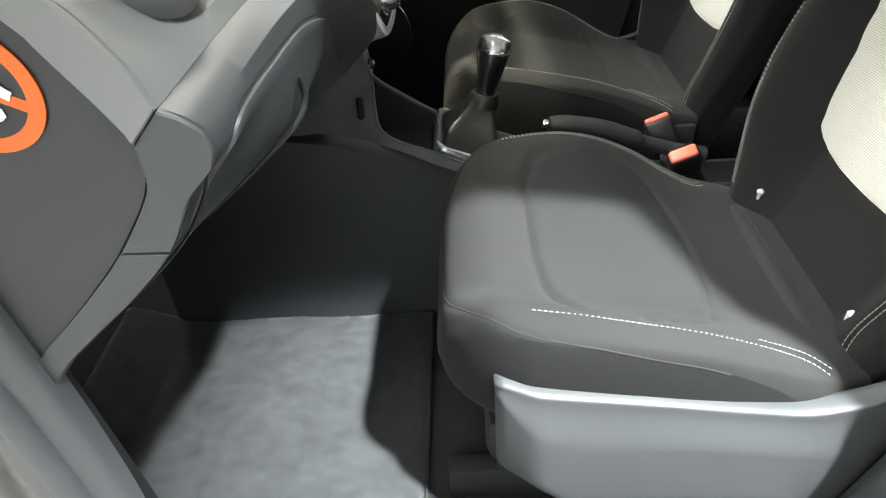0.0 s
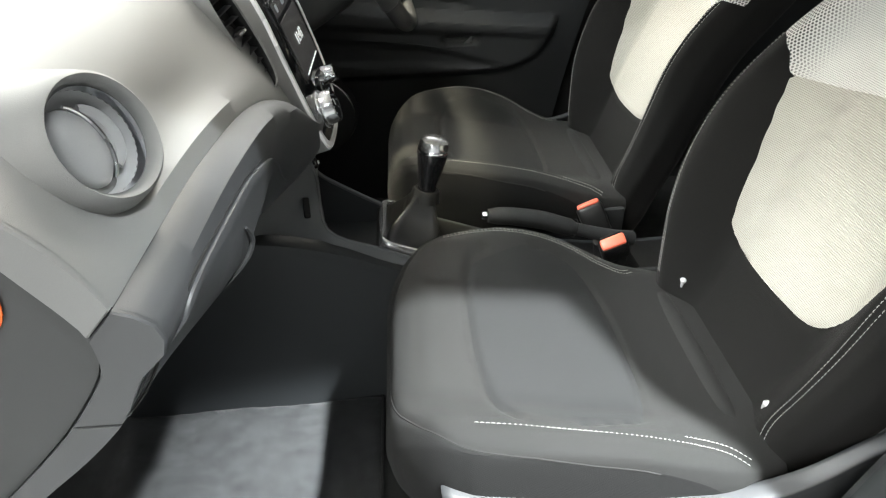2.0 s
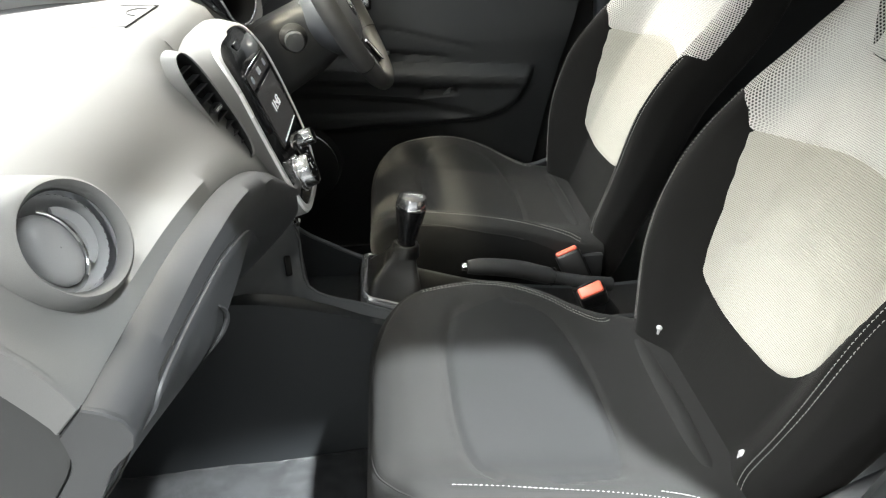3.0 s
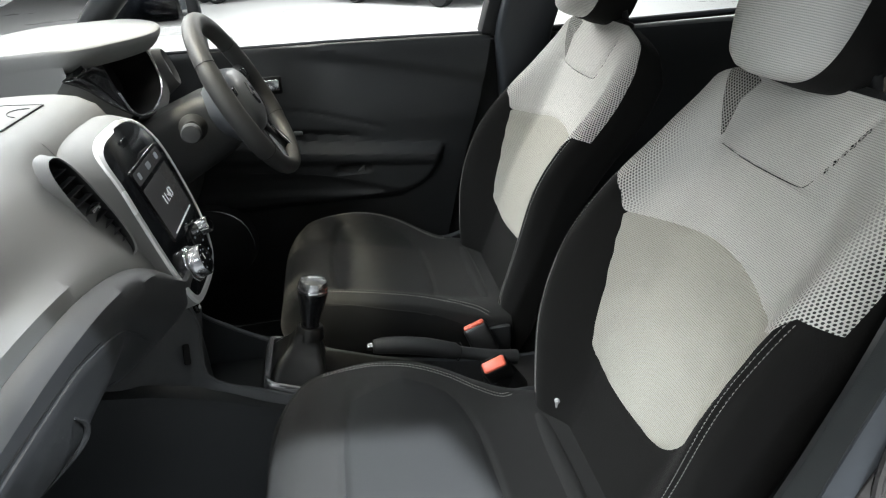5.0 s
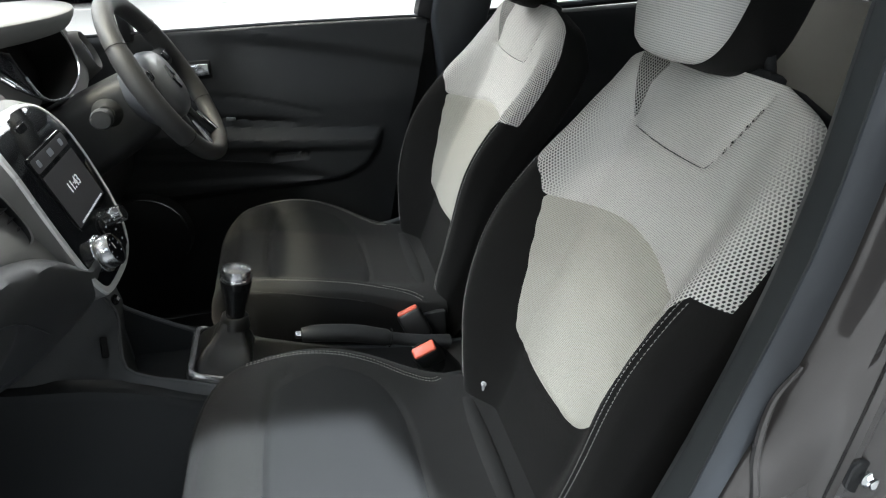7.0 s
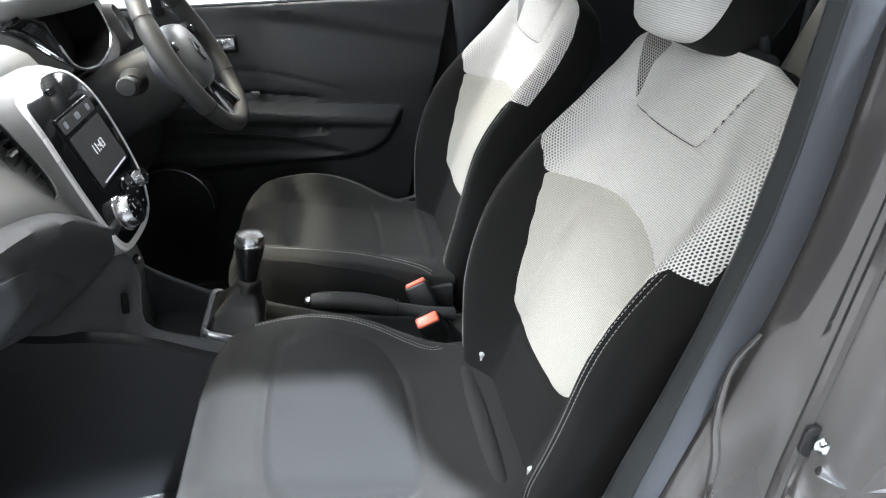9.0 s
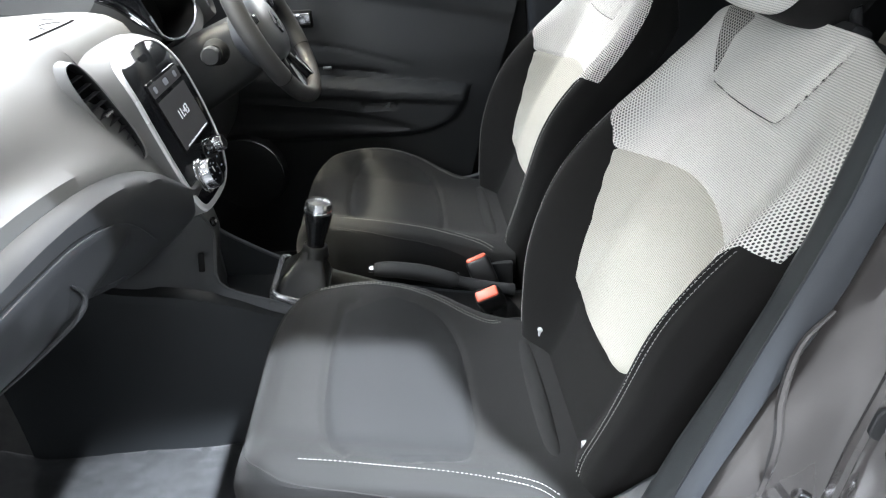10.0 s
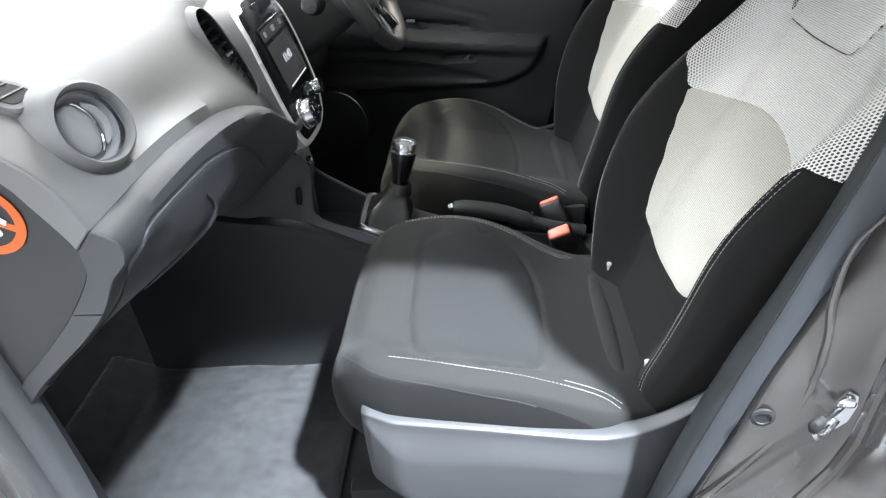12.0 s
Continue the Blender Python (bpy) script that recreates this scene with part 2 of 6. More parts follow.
def attach(ob, parent):
    ob.parent = parent
    if parent.type == "EMPTY":
        ob.matrix_parent_inverse = parent.matrix_basis.inverted()
    return ob


def part(name, data, mat, parent=None, label="", smooth=True):
    """One mesh object, from a bmesh, a mesh or (verts, faces[, uvs]) in world metres, under a thing or a part."""
    if isinstance(data, bmesh.types.BMesh):
        me = bpy.data.meshes.new(name)
        data.to_mesh(me)
        data.free()
        me.materials.append(mat)
        if smooth:
            me.polygons.foreach_set("use_smooth", [True] * len(me.polygons))
    elif isinstance(data, tuple):
        me = mesh_of(name, data[0], data[1], mat, smooth, data[2] if len(data) > 2 else None)
    else:
        me = data
    ob = new(name, me)
    if smooth:
        me.set_sharp_from_angle(angle=radians(38))
    if parent is not None:
        attach(ob, parent)
    if label:
        ob["label"] = label
    return ob


def box(center, size, bevel=0.004, turn=None, segments=2):
    bm = bmesh.new()
    bmesh.ops.create_cube(bm, size=1.0)
    bmesh.ops.scale(bm, vec=size, verts=bm.verts)
    if bevel:
        bmesh.ops.bevel(bm, geom=list(bm.edges), offset=min(bevel, min(size) * 0.45), segments=segments, affect="EDGES", profile=0.5)
    m = Matrix.Translation(center) @ (turn.to_4x4() if turn is not None else Matrix())
    bmesh.ops.transform(bm, matrix=m, verts=bm.verts)
    return bm


def rot(rx=0, ry=0, rz=0):
    return Euler([radians(a) for a in (rx, ry, rz)]).to_matrix()


def spline(points, n):
    """Catmull-Rom through the points, n samples, evenly spread by length."""
    p = np.array(points, dtype=float)
    q = np.vstack([2 * p[0] - p[1], p, 2 * p[-1] - p[-2]])
    out = []
    for i in range(1, len(q) - 2):
        for t in np.linspace(0, 1, 24, endpoint=False):
            a, b, c, d = q[i - 1], q[i], q[i + 1], q[i + 2]
            out.append(0.5 * (2 * b + (c - a) * t + (2 * a - 5 * b + 4 * c - d) * t * t + (3 * b - a - 3 * c + d) * t ** 3))
    out.append(p[-1])
    out = np.array(out)
    s = np.r_[0, np.cumsum(np.linalg.norm(np.diff(out, axis=0), axis=1))]
    e = np.linspace(0, s[-1], n)
    return np.stack([np.interp(e, s, out[:, k]) for k in range(p.shape[1])], 1)


def curve_of(x, xs, ys):
    """Smooth value of a table at x."""
    t = spline(np.stack([xs, ys], 1), 200)
    return np.interp(x, t[:, 0], t[:, 1])


def grid_faces(n, m, close_m=False, close_n=False, flip=False):
    f = []
    for i in range(n if close_n else n - 1):
        for j in range(m if close_m else m - 1):
            a, b = i * m + j, i * m + (j + 1) % m
            c, d = ((i + 1) % n) * m + (j + 1) % m, ((i + 1) % n) * m + j
            f.append((d, c, b, a) if flip else (a, b, c, d))
    return f


def loft(rings, caps=True, closed=True, flip=False):
    """Skin over rings of equal count. Returns (verts, faces)."""
    n, m = len(rings), len(rings[0])
    v = [tuple(p) for r in rings for p in r]
    f = grid_faces(n, m, close_m=closed, flip=flip)
    if caps and closed:
        a, b = tuple(range(m)), tuple(range((n - 1) * m, n * m))
        f += [a[::-1], b] if not flip else [a, b[::-1]]
    return v, f


def tube(points, radius, sides=10, caps=True, closed=False, flat=1.0, up=(0, 0, 1)):
    """A swept tube along points; radius may be a list; flat squashes it along its second axis."""
    p = [Vector([float(c) for c in q]) for q in points]
    n = len(p)
    up = [float(c) for c in up]
    rad = [float(c) for c in radius] if hasattr(radius, "__len__") else [radius] * n
    rings, last = [], None
    for i in range(n):
        a, b = (p[i - 1], p[(i + 1) % n]) if closed else (p[max(i - 1, 0)], p[min(i + 1, n - 1)])
        t = (b - a).normalized()
        if last is None:
            last = Vector(up)
            if abs(last.dot(t)) > 0.95:
                last = Vector((1, 0, 0))
        e = (last - t * last.dot(t)).normalized()
        last = e
        g = t.cross(e)
        rings.append([p[i] + rad[i] * (g * math.cos(k) + e * flat * math.sin(k)) for k in np.linspace(0, 2 * math.pi, sides, endpoint=False)])
    if closed:
        v = [tuple(q) for r in rings for q in r]
        return v, grid_faces(n, sides, close_m=True, close_n=True)
    return loft(rings, caps)


def lathe(profile, origin, axis, segs=32, caps=True):
    """Turn (radius, height) points round an axis at origin."""
    ax = Vector(axis).normalized()
    e = ax.orthogonal().normalized()
    g = ax.cross(e)
    rings = []
    for r, h in profile:
        rings.append([Vector(origin) + ax * h + r * (e * math.cos(k) + g * math.sin(k)) for k in np.linspace(0, 2 * math.pi, segs, endpoint=False)])
    return loft(rings, caps)


def plate(outline, origin, ex, ey, depth, bevel=0.0):
    """A flat plate of an outline (2D points, counter-clockwise seen from its front) in the plane of ex, ey; depth runs backwards."""
    ex, ey = Vector(ex).normalized(), Vector(ey).normalized()
    ez = ex.cross(ey)
    o = Vector(origin)
    pts = [Vector(q) for q in outline]
    c = sum(pts, Vector((0, 0))) / len(pts)
    rings = []
    if bevel:
        rings.append([o + ex * (c + (q - c) * (1 - bevel / max(0.001, (q - c).length))).x + ey * (c + (q - c) * (1 - bevel / max(0.001, (q - c).length))).y for q in pts])
    rings.append([o + ex * q.x + ey * q.y - ez * bevel for q in pts])
    rings.append([o + ex * q.x + ey * q.y - ez * depth for q in pts])
    return loft(rings, True, flip=True)


def rounded(w, h, r, n=6, cx=0.0, cy=0.0):
    """Rounded rectangle outline, counter-clockwise."""
    out = []
    for sx, sy, a0 in ((1, 1, 0), (-1, 1, 90), (-1, -1, 180), (1, -1, 270)):
        for k in range(n + 1):
            a = radians(a0 + 90 * k / n)
            out.append((cx + sx * (w / 2 - r) + r * math.cos(a), cy + sy * (h / 2 - r) + r * math.sin(a)))
    return out


def join_meshes(list_vf):
    v, f = [], []
    for a, b in list_vf:
        k = len(v)
        v += [tuple(q) for q in a]
        f += [tuple(i + k for i in q) for q in b]
    return v, f


def dashes(path, normals, length=0.0046, gap=0.0024, r=0.00058):
    """A row of thread stitches along a path that lies on a surface."""
    p, nn = np.array(path, dtype=float), np.array(normals, dtype=float)
    s = np.r_[0, np.cumsum(np.linalg.norm(np.diff(p, axis=0), axis=1))]
    out, t = [], 0.0
    while t + length < s[-1]:
        e = [t, t + length * 0.5, t + length]
        q = np.stack([np.interp(e, s, p[:, k]) for k in range(3)], 1)
        m = np.stack([np.interp(e, s, nn[:, k]) for k in range(3)], 1)
        q[1] += m[1] * 0.0011
        q += m * 0.0003
        out.append(tube(q, [r * 0.7, r, r * 0.7], 5, up=tuple(m[1])))
        t += length + gap
    return join_meshes(out)


def clip_regions(P, uv, fields):
    """Cut a grid of points (n x m x 3) into regions along the zero lines of fields (each n x m): region k is where field k is the first below zero;
    the last region is the rest. Returns a list of (verts, faces, uvs)."""
    n, m = P.shape[:2]
    out = [([], [], [], {}) for _ in range(len(fields) + 1)]
    A = np.concatenate([P, uv] + [f[..., None] for f in fields], axis=2)

    def cut(poly, k, inside):
        res = []
        for i in range(len(poly)):
            a, b = poly[i], poly[(i + 1) % len(poly)]
            fa, fb = a[5 + k], b[5 + k]
            ia, ib = (fa < 0) == inside, (fb < 0) == inside
            if ia:
                res.append(a)
            if ia != ib:
                t = fa / (fa - fb)
                res.append(a + (b - a) * t)
        return res

    def emit(r, poly):
        if len(poly) < 3:
            return
        v, f, u, seen = out[r]
        ids = []
        for q in poly:
            key = (round(q[0], 6), round(q[1], 6), round(q[2], 6))
            if key not in seen:
                seen[key] = len(v)
                v.append(tuple(q[:3]))
                u.append(tuple(q[3:5]))
            if not ids or ids[-1] != seen[key]:
                ids.append(seen[key])
        if len(ids) > 2 and ids[0] == ids[-1]:
            ids.pop()
        if len(set(ids)) == len(ids) and len(ids) > 2:
            f.append(tuple(ids))

    for i in range(n - 1):
        for j in range(m - 1):
            poly = [A[i, j], A[i, j + 1], A[i + 1, j + 1], A[i + 1, j]]
            for k in range(len(fields)):
                s = [q[5 + k] < 0 for q in poly]
                if all(s):
                    emit(k, poly)
                    poly = None
                    break
                if any(s):
                    emit(k, cut(poly, k, True))
                    poly = cut(poly, k, False)
                    if len(poly) < 3:
                        poly = None
                        break
            if poly is not None:
                emit(len(fields), poly)
    return [(v, f, u) for v, f, u, _ in out]


def poly_field(pts, U, S):
    """Signed distance to a closed polygon, negative inside."""
    pts = np.array(pts, dtype=float)
    d = np.full(U.shape, 1e9)
    inside = np.zeros(U.shape, dtype=bool)
    for (x1, y1), (x2, y2) in zip(pts, np.roll(pts, -1, axis=0)):
        ex, ey = x2 - x1, y2 - y1
        t = np.clip(((U - x1) * ex + (S - y1) * ey) / max(ex * ex + ey * ey, 1e-12), 0, 1)
        d = np.minimum(d, np.hypot(U - x1 - t * ex, S - y1 - t * ey))
        if abs(ey) > 1e-12:
            hit = ((y1 > S) != (y2 > S)) & (U < x1 + (S - y1) / ey * ex)
            inside ^= hit
    return np.where(inside, -d, d)


def line_dist(pts, U, S):
    """Distance to an open polyline."""
    pts = np.array(pts, dtype=float)
    d = np.full(U.shape, 1e9)
    for (x1, y1), (x2, y2) in zip(pts[:-1], pts[1:]):
        ex, ey = x2 - x1, y2 - y1
        t = np.clip(((U - x1) * ex + (S - y1) * ey) / max(ex * ex + ey * ey, 1e-12), 0, 1)
        d = np.minimum(d, np.hypot(U - x1 - t * ex, S - y1 - t * ey))
    return d


def smooth01(x):
    x = np.clip(x, 0, 1)
    return x * x * (3 - 2 * x)


# ---- hall and car shell ----
YC = 1.078          # middle plane of the car
SEAT_Y = (0.72, 1.435)
FLOOR_Z = 0.285


def slab(name, center, size, mat, label, category, kind="structure", bevel=0.0):
    ob = part(name, box(center, size, bevel), mat, smooth=bool(bevel))
    return tagged(ob, label, category, kind=kind)


slab("ground", (0, 8, -0.05), (44, 44, 0.1), M_FLOOR, "glossy white show hall floor", "floor")
slab("wall_north", (0, 29.5, 2.6), (44, 0.3, 5.2), M_WALL, "plain pale show hall wall", "wall")
slab("wall_south", (0, -13.5, 2.6), (44, 0.3, 5.2), M_WALL, "plain pale show hall wall", "wall")
slab("wall_east", (21.5, 8, 2.6), (0.3, 43, 5.2), M_WALL, "plain pale show hall wall", "wall")
slab("wall_west", (-21.5, 8, 2.6), (0.3, 43, 5.2), M_WALL, "plain pale show hall wall", "wall")
slab("ceiling", (0, 8, 5.3), (44, 44, 0.2), M_CEIL, "dark grey show hall ceiling", "ceiling")


# cabin floor with a footwell that rises at the front
def cabin_floor():
    prof = spline([(2.2, 0.30), (1.2, 0.29), (0.2, FLOOR_Z), (-0.3, FLOOR_Z), (-0.62, 0.29), (-0.80, 0.36), (-1.0, 0.56), (-1.1, 0.8)], 50)
    ys = np.linspace(0.345, 1.81, 40)
    rng = np.random.RandomState(3)
    P = [[(x, y, z + 0.0012 * rng.randn()) for y in ys] for x, z in prof]
    v, f = loft(P, caps=False, closed=False)
    ob = part("floor", (v, f), M_CARPET_DK)
    return tagged(ob, "dark grey moulded carpet on the cabin floor", "floor", kind="structure")


cabin_floor()


def floor_mat():
    """Grey carpet mat of the passenger footwell, with a bound edge and trodden waves."""
    out = rounded(0.60, 0.56, 0.06, 8, -0.36, 0.665)
    n = 60
    xs, ys = np.linspace(-0.72, -0.06, n), np.linspace(0.385, 0.945, n)
    X, Y = np.meshgrid(xs, ys, indexing="ij")
    rng = np.random.RandomState(5)
    Z = FLOOR_Z + 0.011 + 0.003 * np.sin(X * 23 + 1) * np.cos(Y * 17) + 0.0009 * rng.randn(n, n)
    rise = np.clip(-0.60 - X, 0, 1)
    Z = Z + rise * 0.45
    Z[[0, -1], :] -= 0.008
    Z[:, [0, -1]] -= 0.008
    v, f = loft(np.stack([X, Y, Z], 2), caps=False, closed=False, flip=True)
    m = thing("floor_mat", (-0.36, 0.665, FLOOR_Z), "mottled grey carpet mat lying in the passenger footwell", "mat")
    part("mat_carpet", (v, f), M_CARPET, m)
    edge = [(-0.72, 0.385), (-0.06, 0.385), (-0.06, 0.945), (-0.72, 0.945)]
    z0 = FLOOR_Z + 0.008
    pts = [(x, y, z0 + max(0, -0.60 - x) * 0.45) for x, y in edge]
    part("mat_binding", tube([pts[0], ((pts[0][0] + pts[1][0]) / 2 - 0.25, 0.385, z0), pts[1], pts[2], ((pts[0][0] + pts[1][0]) / 2 - 0.25, 0.945, z0), pts[3]], 0.005, 6), M_CARPET_DK, m)


floor_mat()


# ---- seats ----
TILT_S = 0.420      # run of the backrest per unit of its length
RISE_S = 0.9075
BACK0 = (0.535, 0.600)
P_EXP = 3.4         # roundness of the back shell
P_FRONT = 5.0       # roundness of the front


def back_half_width(s):
    return curve_of(s, [-0.12, 0.0, 0.10, 0.22, 0.34, 0.44, 0.52, 0.58, 0.63, 0.66, 0.685], [0.203, 0.219, 0.240, 0.257, 0.268, 0.273, 0.268, 0.257, 0.237, 0.214, 0.140])


def back_offset(u, s, W, side=-1):
    """How far the front of the backrest stands before its plane."""
    r = np.clip(np.abs(u) / W, 0, 1)
    T = 0.055 * np.clip((0.70 - s) / 0.10, 0.12, 1) ** 0.5
    base = -T + T * (1 - r ** P_FRONT) ** (1 / P_FRONT)
    amp = curve_of(s, [-0.06, 0.05, 0.16, 0.30, 0.44, 0.54, 0.62, 0.70], [0.03, 0.075, 0.106, 0.112, 0.082, 0.044, 0.014, 0.0])
    amp = amp * np.where(np.asarray(u) * -side > 0, 1.04, 0.52 + 0.30 * smooth01((np.asarray(s) - 0.10) / 0.32))
    bol = amp * smooth01((r - 0.47) / 0.34) * (1 - 0.25 * smooth01((r - 0.88) / 0.12))
    lumbar = 0.012 * np.exp(-((s - 0.22) / 0.12) ** 2) * (1 - r ** 2)
    bow = -0.016 * np.exp(-((s - 0.50) / 0.12) ** 2)
    return base + bol + lumbar + bow


# outlines on the backrest: v runs to the far bolster, s up the backrest
INSERT = [(0.183, 0.390), (0.173, 0.345), (0.162, 0.290), (0.151, 0.225), (0.144, 0.175), (0.136, 0.146), (0.118, 0.130), (0.070, 0.124), (0.0, 0.124), (-0.070, 0.129),
          (-0.108, 0.142), (-0.140, 0.180), (-0.175, 0.235), (-0.198, 0.292), (-0.207, 0.345), (-0.206, 0.398)]
INSERT = [tuple(q) for q in spline(INSERT, 70)]
ARCH = [tuple(q) for q in spline([(-0.206, 0.398), (-0.165, 0.384), (-0.125, 0.392), (-0.086, 0.410), (-0.027, 0.425), (0.048, 0.426), (0.138, 0.407), (0.183, 0.390)], 30)]
FAR_SEAM = [(0.243, 0.436), (0.242, 0.36), (0.233, 0.26), (0.214, 0.16), (0.193, 0.07), (0.180, 0.0)]
NEAR_SEAM = [(-0.224, 0.424), (-0.222, 0.355), (-0.213, 0.265), (-0.201, 0.17), (-0.188, 0.09), (-0.176, 0.02), (-0.180, -0.02), (-0.192, -0.04)]
FLAP = [(0.145, 0.562), (0.110, 0.556), (0.035, 0.551), (-0.050, 0.552), (-0.066, 0.557), (-0.076, 0.572), (-0.104, 0.629), (-0.122, 0.668)]


def seat_back_fields(V, S, O):
    insert = poly_field(INSERT + ARCH[1:-1], V, S)
    # the pale upper cover ends at the bolsters' top edge and at the side seam
    low = np.interp(V, [-0.27, -0.24, -0.222, -0.206, -0.165, -0.125, -0.086, 0, 0.138, 0.183, 0.198, 0.222, 0.25, 0.27], [0.440, 0.433, 0.430, 0.394, 0.378, 0.385, 0.400, 0.412, 0.400, 0.388, 0.415, 0.432, 0.440, 0.442])
    upper = np.maximum(np.maximum(low - S, -O - 0.040), np.abs(V) - np.where(V > 0, 0.975, 0.965) * back_half_width(S))
    return insert, upper


def lean_y(s):
    """The backrest leans a little towards the middle of the cabin."""
    return 0.036 * smooth01(np.asarray(s) / 0.66)


def make_seat(yc, side, name_label, base_label):
    """A front seat. side: -1 with its door at smaller y, +1 with its door at larger y."""
    seat = thing("car_seat", (0.25, yc, FLOOR_Z), name_label, "car seat", "front seats")

    # cushion
    n, m = 112, 128
    tt = np.linspace(0, 1, n)
    xs = -0.022 + 0.552 * (0.22 * tt ** 2 + 0.78 * tt) * 1.0
    X = np.repeat(xs[:, None], m, 1)
    phi = np.linspace(0, 2 * math.pi, m, endpoint=True)

    def nose(x):
        return x - 0.024 * (1 - smooth01(x / 0.12))

    def cw(x):
        x = nose(x)
        return curve_of(x, [-0.046, -0.035, -0.02, 0.0, 0.03, 0.07, 0.12, 0.30, 0.45, 0.54], [0.15, 0.182, 0.203, 0.220, 0.236, 0.249, 0.256, 0.258, 0.248, 0.225])

    def ctop(x):
        x = nose(x)
        return curve_of(x, [-0.046, -0.035, -0.015, 0.01, 0.05, 0.14, 0.30, 0.42, 0.54], [0.605, 0.640, 0.666, 0.680, 0.686, 0.672, 0.632, 0.605, 0.590])

    def chump(x, u):
        """How far the edges rise over the middle."""
        outer = curve_of(x, [-0.022, 0.0, 0.03, 0.06, 0.10, 0.20, 0.30, 0.38, 0.44, 0.50, 0.54], [0.004, 0.014, 0.030, 0.040, 0.043, 0.050, 0.052, 0.040, 0.025, 0.010, 0.0])
        inner = curve_of(x, [-0.022, 0.0, 0.03, 0.06, 0.10, 0.15, 0.20, 0.26, 0.32, 0.38, 0.44, 0.54], [0.0, 0.004, 0.014, 0.026, 0.038, 0.052, 0.062, 0.062, 0.048, 0.024, 0.006, 0.0])
        return np.where(np.asarray(u) > 0, inner, outer)

    def cbot(x):
        x = nose(x)
        return curve_of(x, [-0.046, -0.02, 0.05, 0.3, 0.54], [0.575, 0.535, 0.515, 0.50, 0.49])

    insert_line = spline([(0.160, 0.186), (0.137, 0.170), (0.120, 0.105), (0.115, 0.0), (0.121, -0.095), (0.138, -0.158), (0.160, -0.188)], 40)
    insert_back = spline([(0.24, 0.196), (0.305, 0.184), (0.340, 0.155), (0.356, 0.10), (0.361, 0.0), (0.360, -0.09), (0.348, -0.140), (0.325, -0.175), (0.24, -0.198)], 60)
    stitch_in = spline([(0.089, 0.222), (0.15, 0.224), (0.23, 0.222), (0.31, 0.216), (0.38, 0.205), (0.425, 0.202), (0.448, 0.214)], 60)
    stitch_out = spline([(0.100, -0.200), (0.20, -0.208), (0.30, -0.212), (0.39, -0.210), (0.44, -0.213), (0.473, -0.228)], 60)
    edge_seam = spline([(-0.013, 0.0), (-0.014, -0.06), (-0.006, -0.115), (0.012, -0.162), (0.038, -0.200), (0.080, -0.231), (0.137, -0.243), (0.235, -0.249), (0.330, -0.250)], 80)

    def csurf(x, u):
        """Top of the cushion; u is counted towards the car's far side."""
        W = cw(x)
        r = np.clip(np.abs(u) / W, 0, 1)
        H = (ctop(x) - cbot(x)) / 2
        z = (ctop(x) + cbot(x)) / 2 + H * (1 - r ** 5.5) ** (1 / 5.5)
        z = z + chump(x, u) * smooth01((r - 0.46) / 0.40) * np.clip((1 - r) / 0.045, 0, 1) ** 0.5
        d = line_dist(insert_line, x, u)
        z = z - 0.0075 * np.exp(-(d / 0.0075) ** 2)
        d = line_dist(insert_back, x, u)
        z = z - 0.0060 * np.exp(-(d / 0.0065) ** 2)
        d = line_dist(edge_seam, x, -np.abs(u))
        z = z - 0.0030 * np.exp(-(d / 0.0035) ** 2)
        for st in (stitch_in, stitch_out):
            d = line_dist(st, x, u)
            z = z - 0.0028 * np.exp(-(d / 0.004) ** 2)
        z = z + 0.008 * np.exp(-((x - 0.27) / 0.10) ** 2 - (u / 0.12) ** 2)
        return z

    c, s_ = np.cos(phi), np.sin(phi)
    uu = np.sign(c) * np.abs(c) ** (2 / 3.6)
    U = uu[None, :] * cw(X)
    low = (ctop(X) + cbot(X)) / 2 - (ctop(X) - cbot(X)) / 2 * np.abs(s_[None, :]) ** (2 / 3.6)
    Z = np.where(s_[None, :] >= 0, csurf(X, -side * U), low)
    Y = yc - side * U
    P = np.stack([X, Y, Z], 2)
    v = [tuple(q) for q in P.reshape(-1, 3)]
    f = grid_faces(n, m, flip=side < 0)
    f.append(tuple(range(m - 1))[::-1] if side > 0 else tuple(range(m - 1)))
    girth = np.cumsum(np.r_[0, np.hypot(np.diff(uu), np.diff(s_ * 0.3))]) * 0.26
    uv = np.stack([X, np.repeat(girth[None, :], n, 0)], 2).reshape(-1, 2)
    panel = [tuple(q) for q in insert_line if abs(q[1]) < 0.168][::-1]
    panel += [tuple(q) for q in insert_back]
    inside = np.where(s_[None, :] > 0.02, poly_field(panel, X, -side * U), 1.0)
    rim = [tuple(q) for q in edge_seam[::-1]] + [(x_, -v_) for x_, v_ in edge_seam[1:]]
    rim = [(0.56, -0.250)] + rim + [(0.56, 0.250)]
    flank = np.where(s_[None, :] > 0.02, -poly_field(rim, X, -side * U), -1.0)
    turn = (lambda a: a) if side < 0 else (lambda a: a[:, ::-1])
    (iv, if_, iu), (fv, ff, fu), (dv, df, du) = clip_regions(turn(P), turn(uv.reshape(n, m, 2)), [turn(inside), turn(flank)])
    k0 = len(fv)
    rim0 = P[0, :-1] if side < 0 else P[0, :-1][::-1]
    fv, fu = list(fv) + [tuple(q) for q in rim0], list(fu) + [(0.0, 0.0)] * (m - 1)
    ff = list(ff) + [tuple(range(k0, k0 + m - 1))]
    cushion = part("cushion", (dv, df, du), M_DARK, seat, "charcoal woven fabric seat cushion")
    part("cushion_flank", (fv, ff, fu), M_FLANK, cushion, "fabric round the cushion's sides, coloured darker than its top")
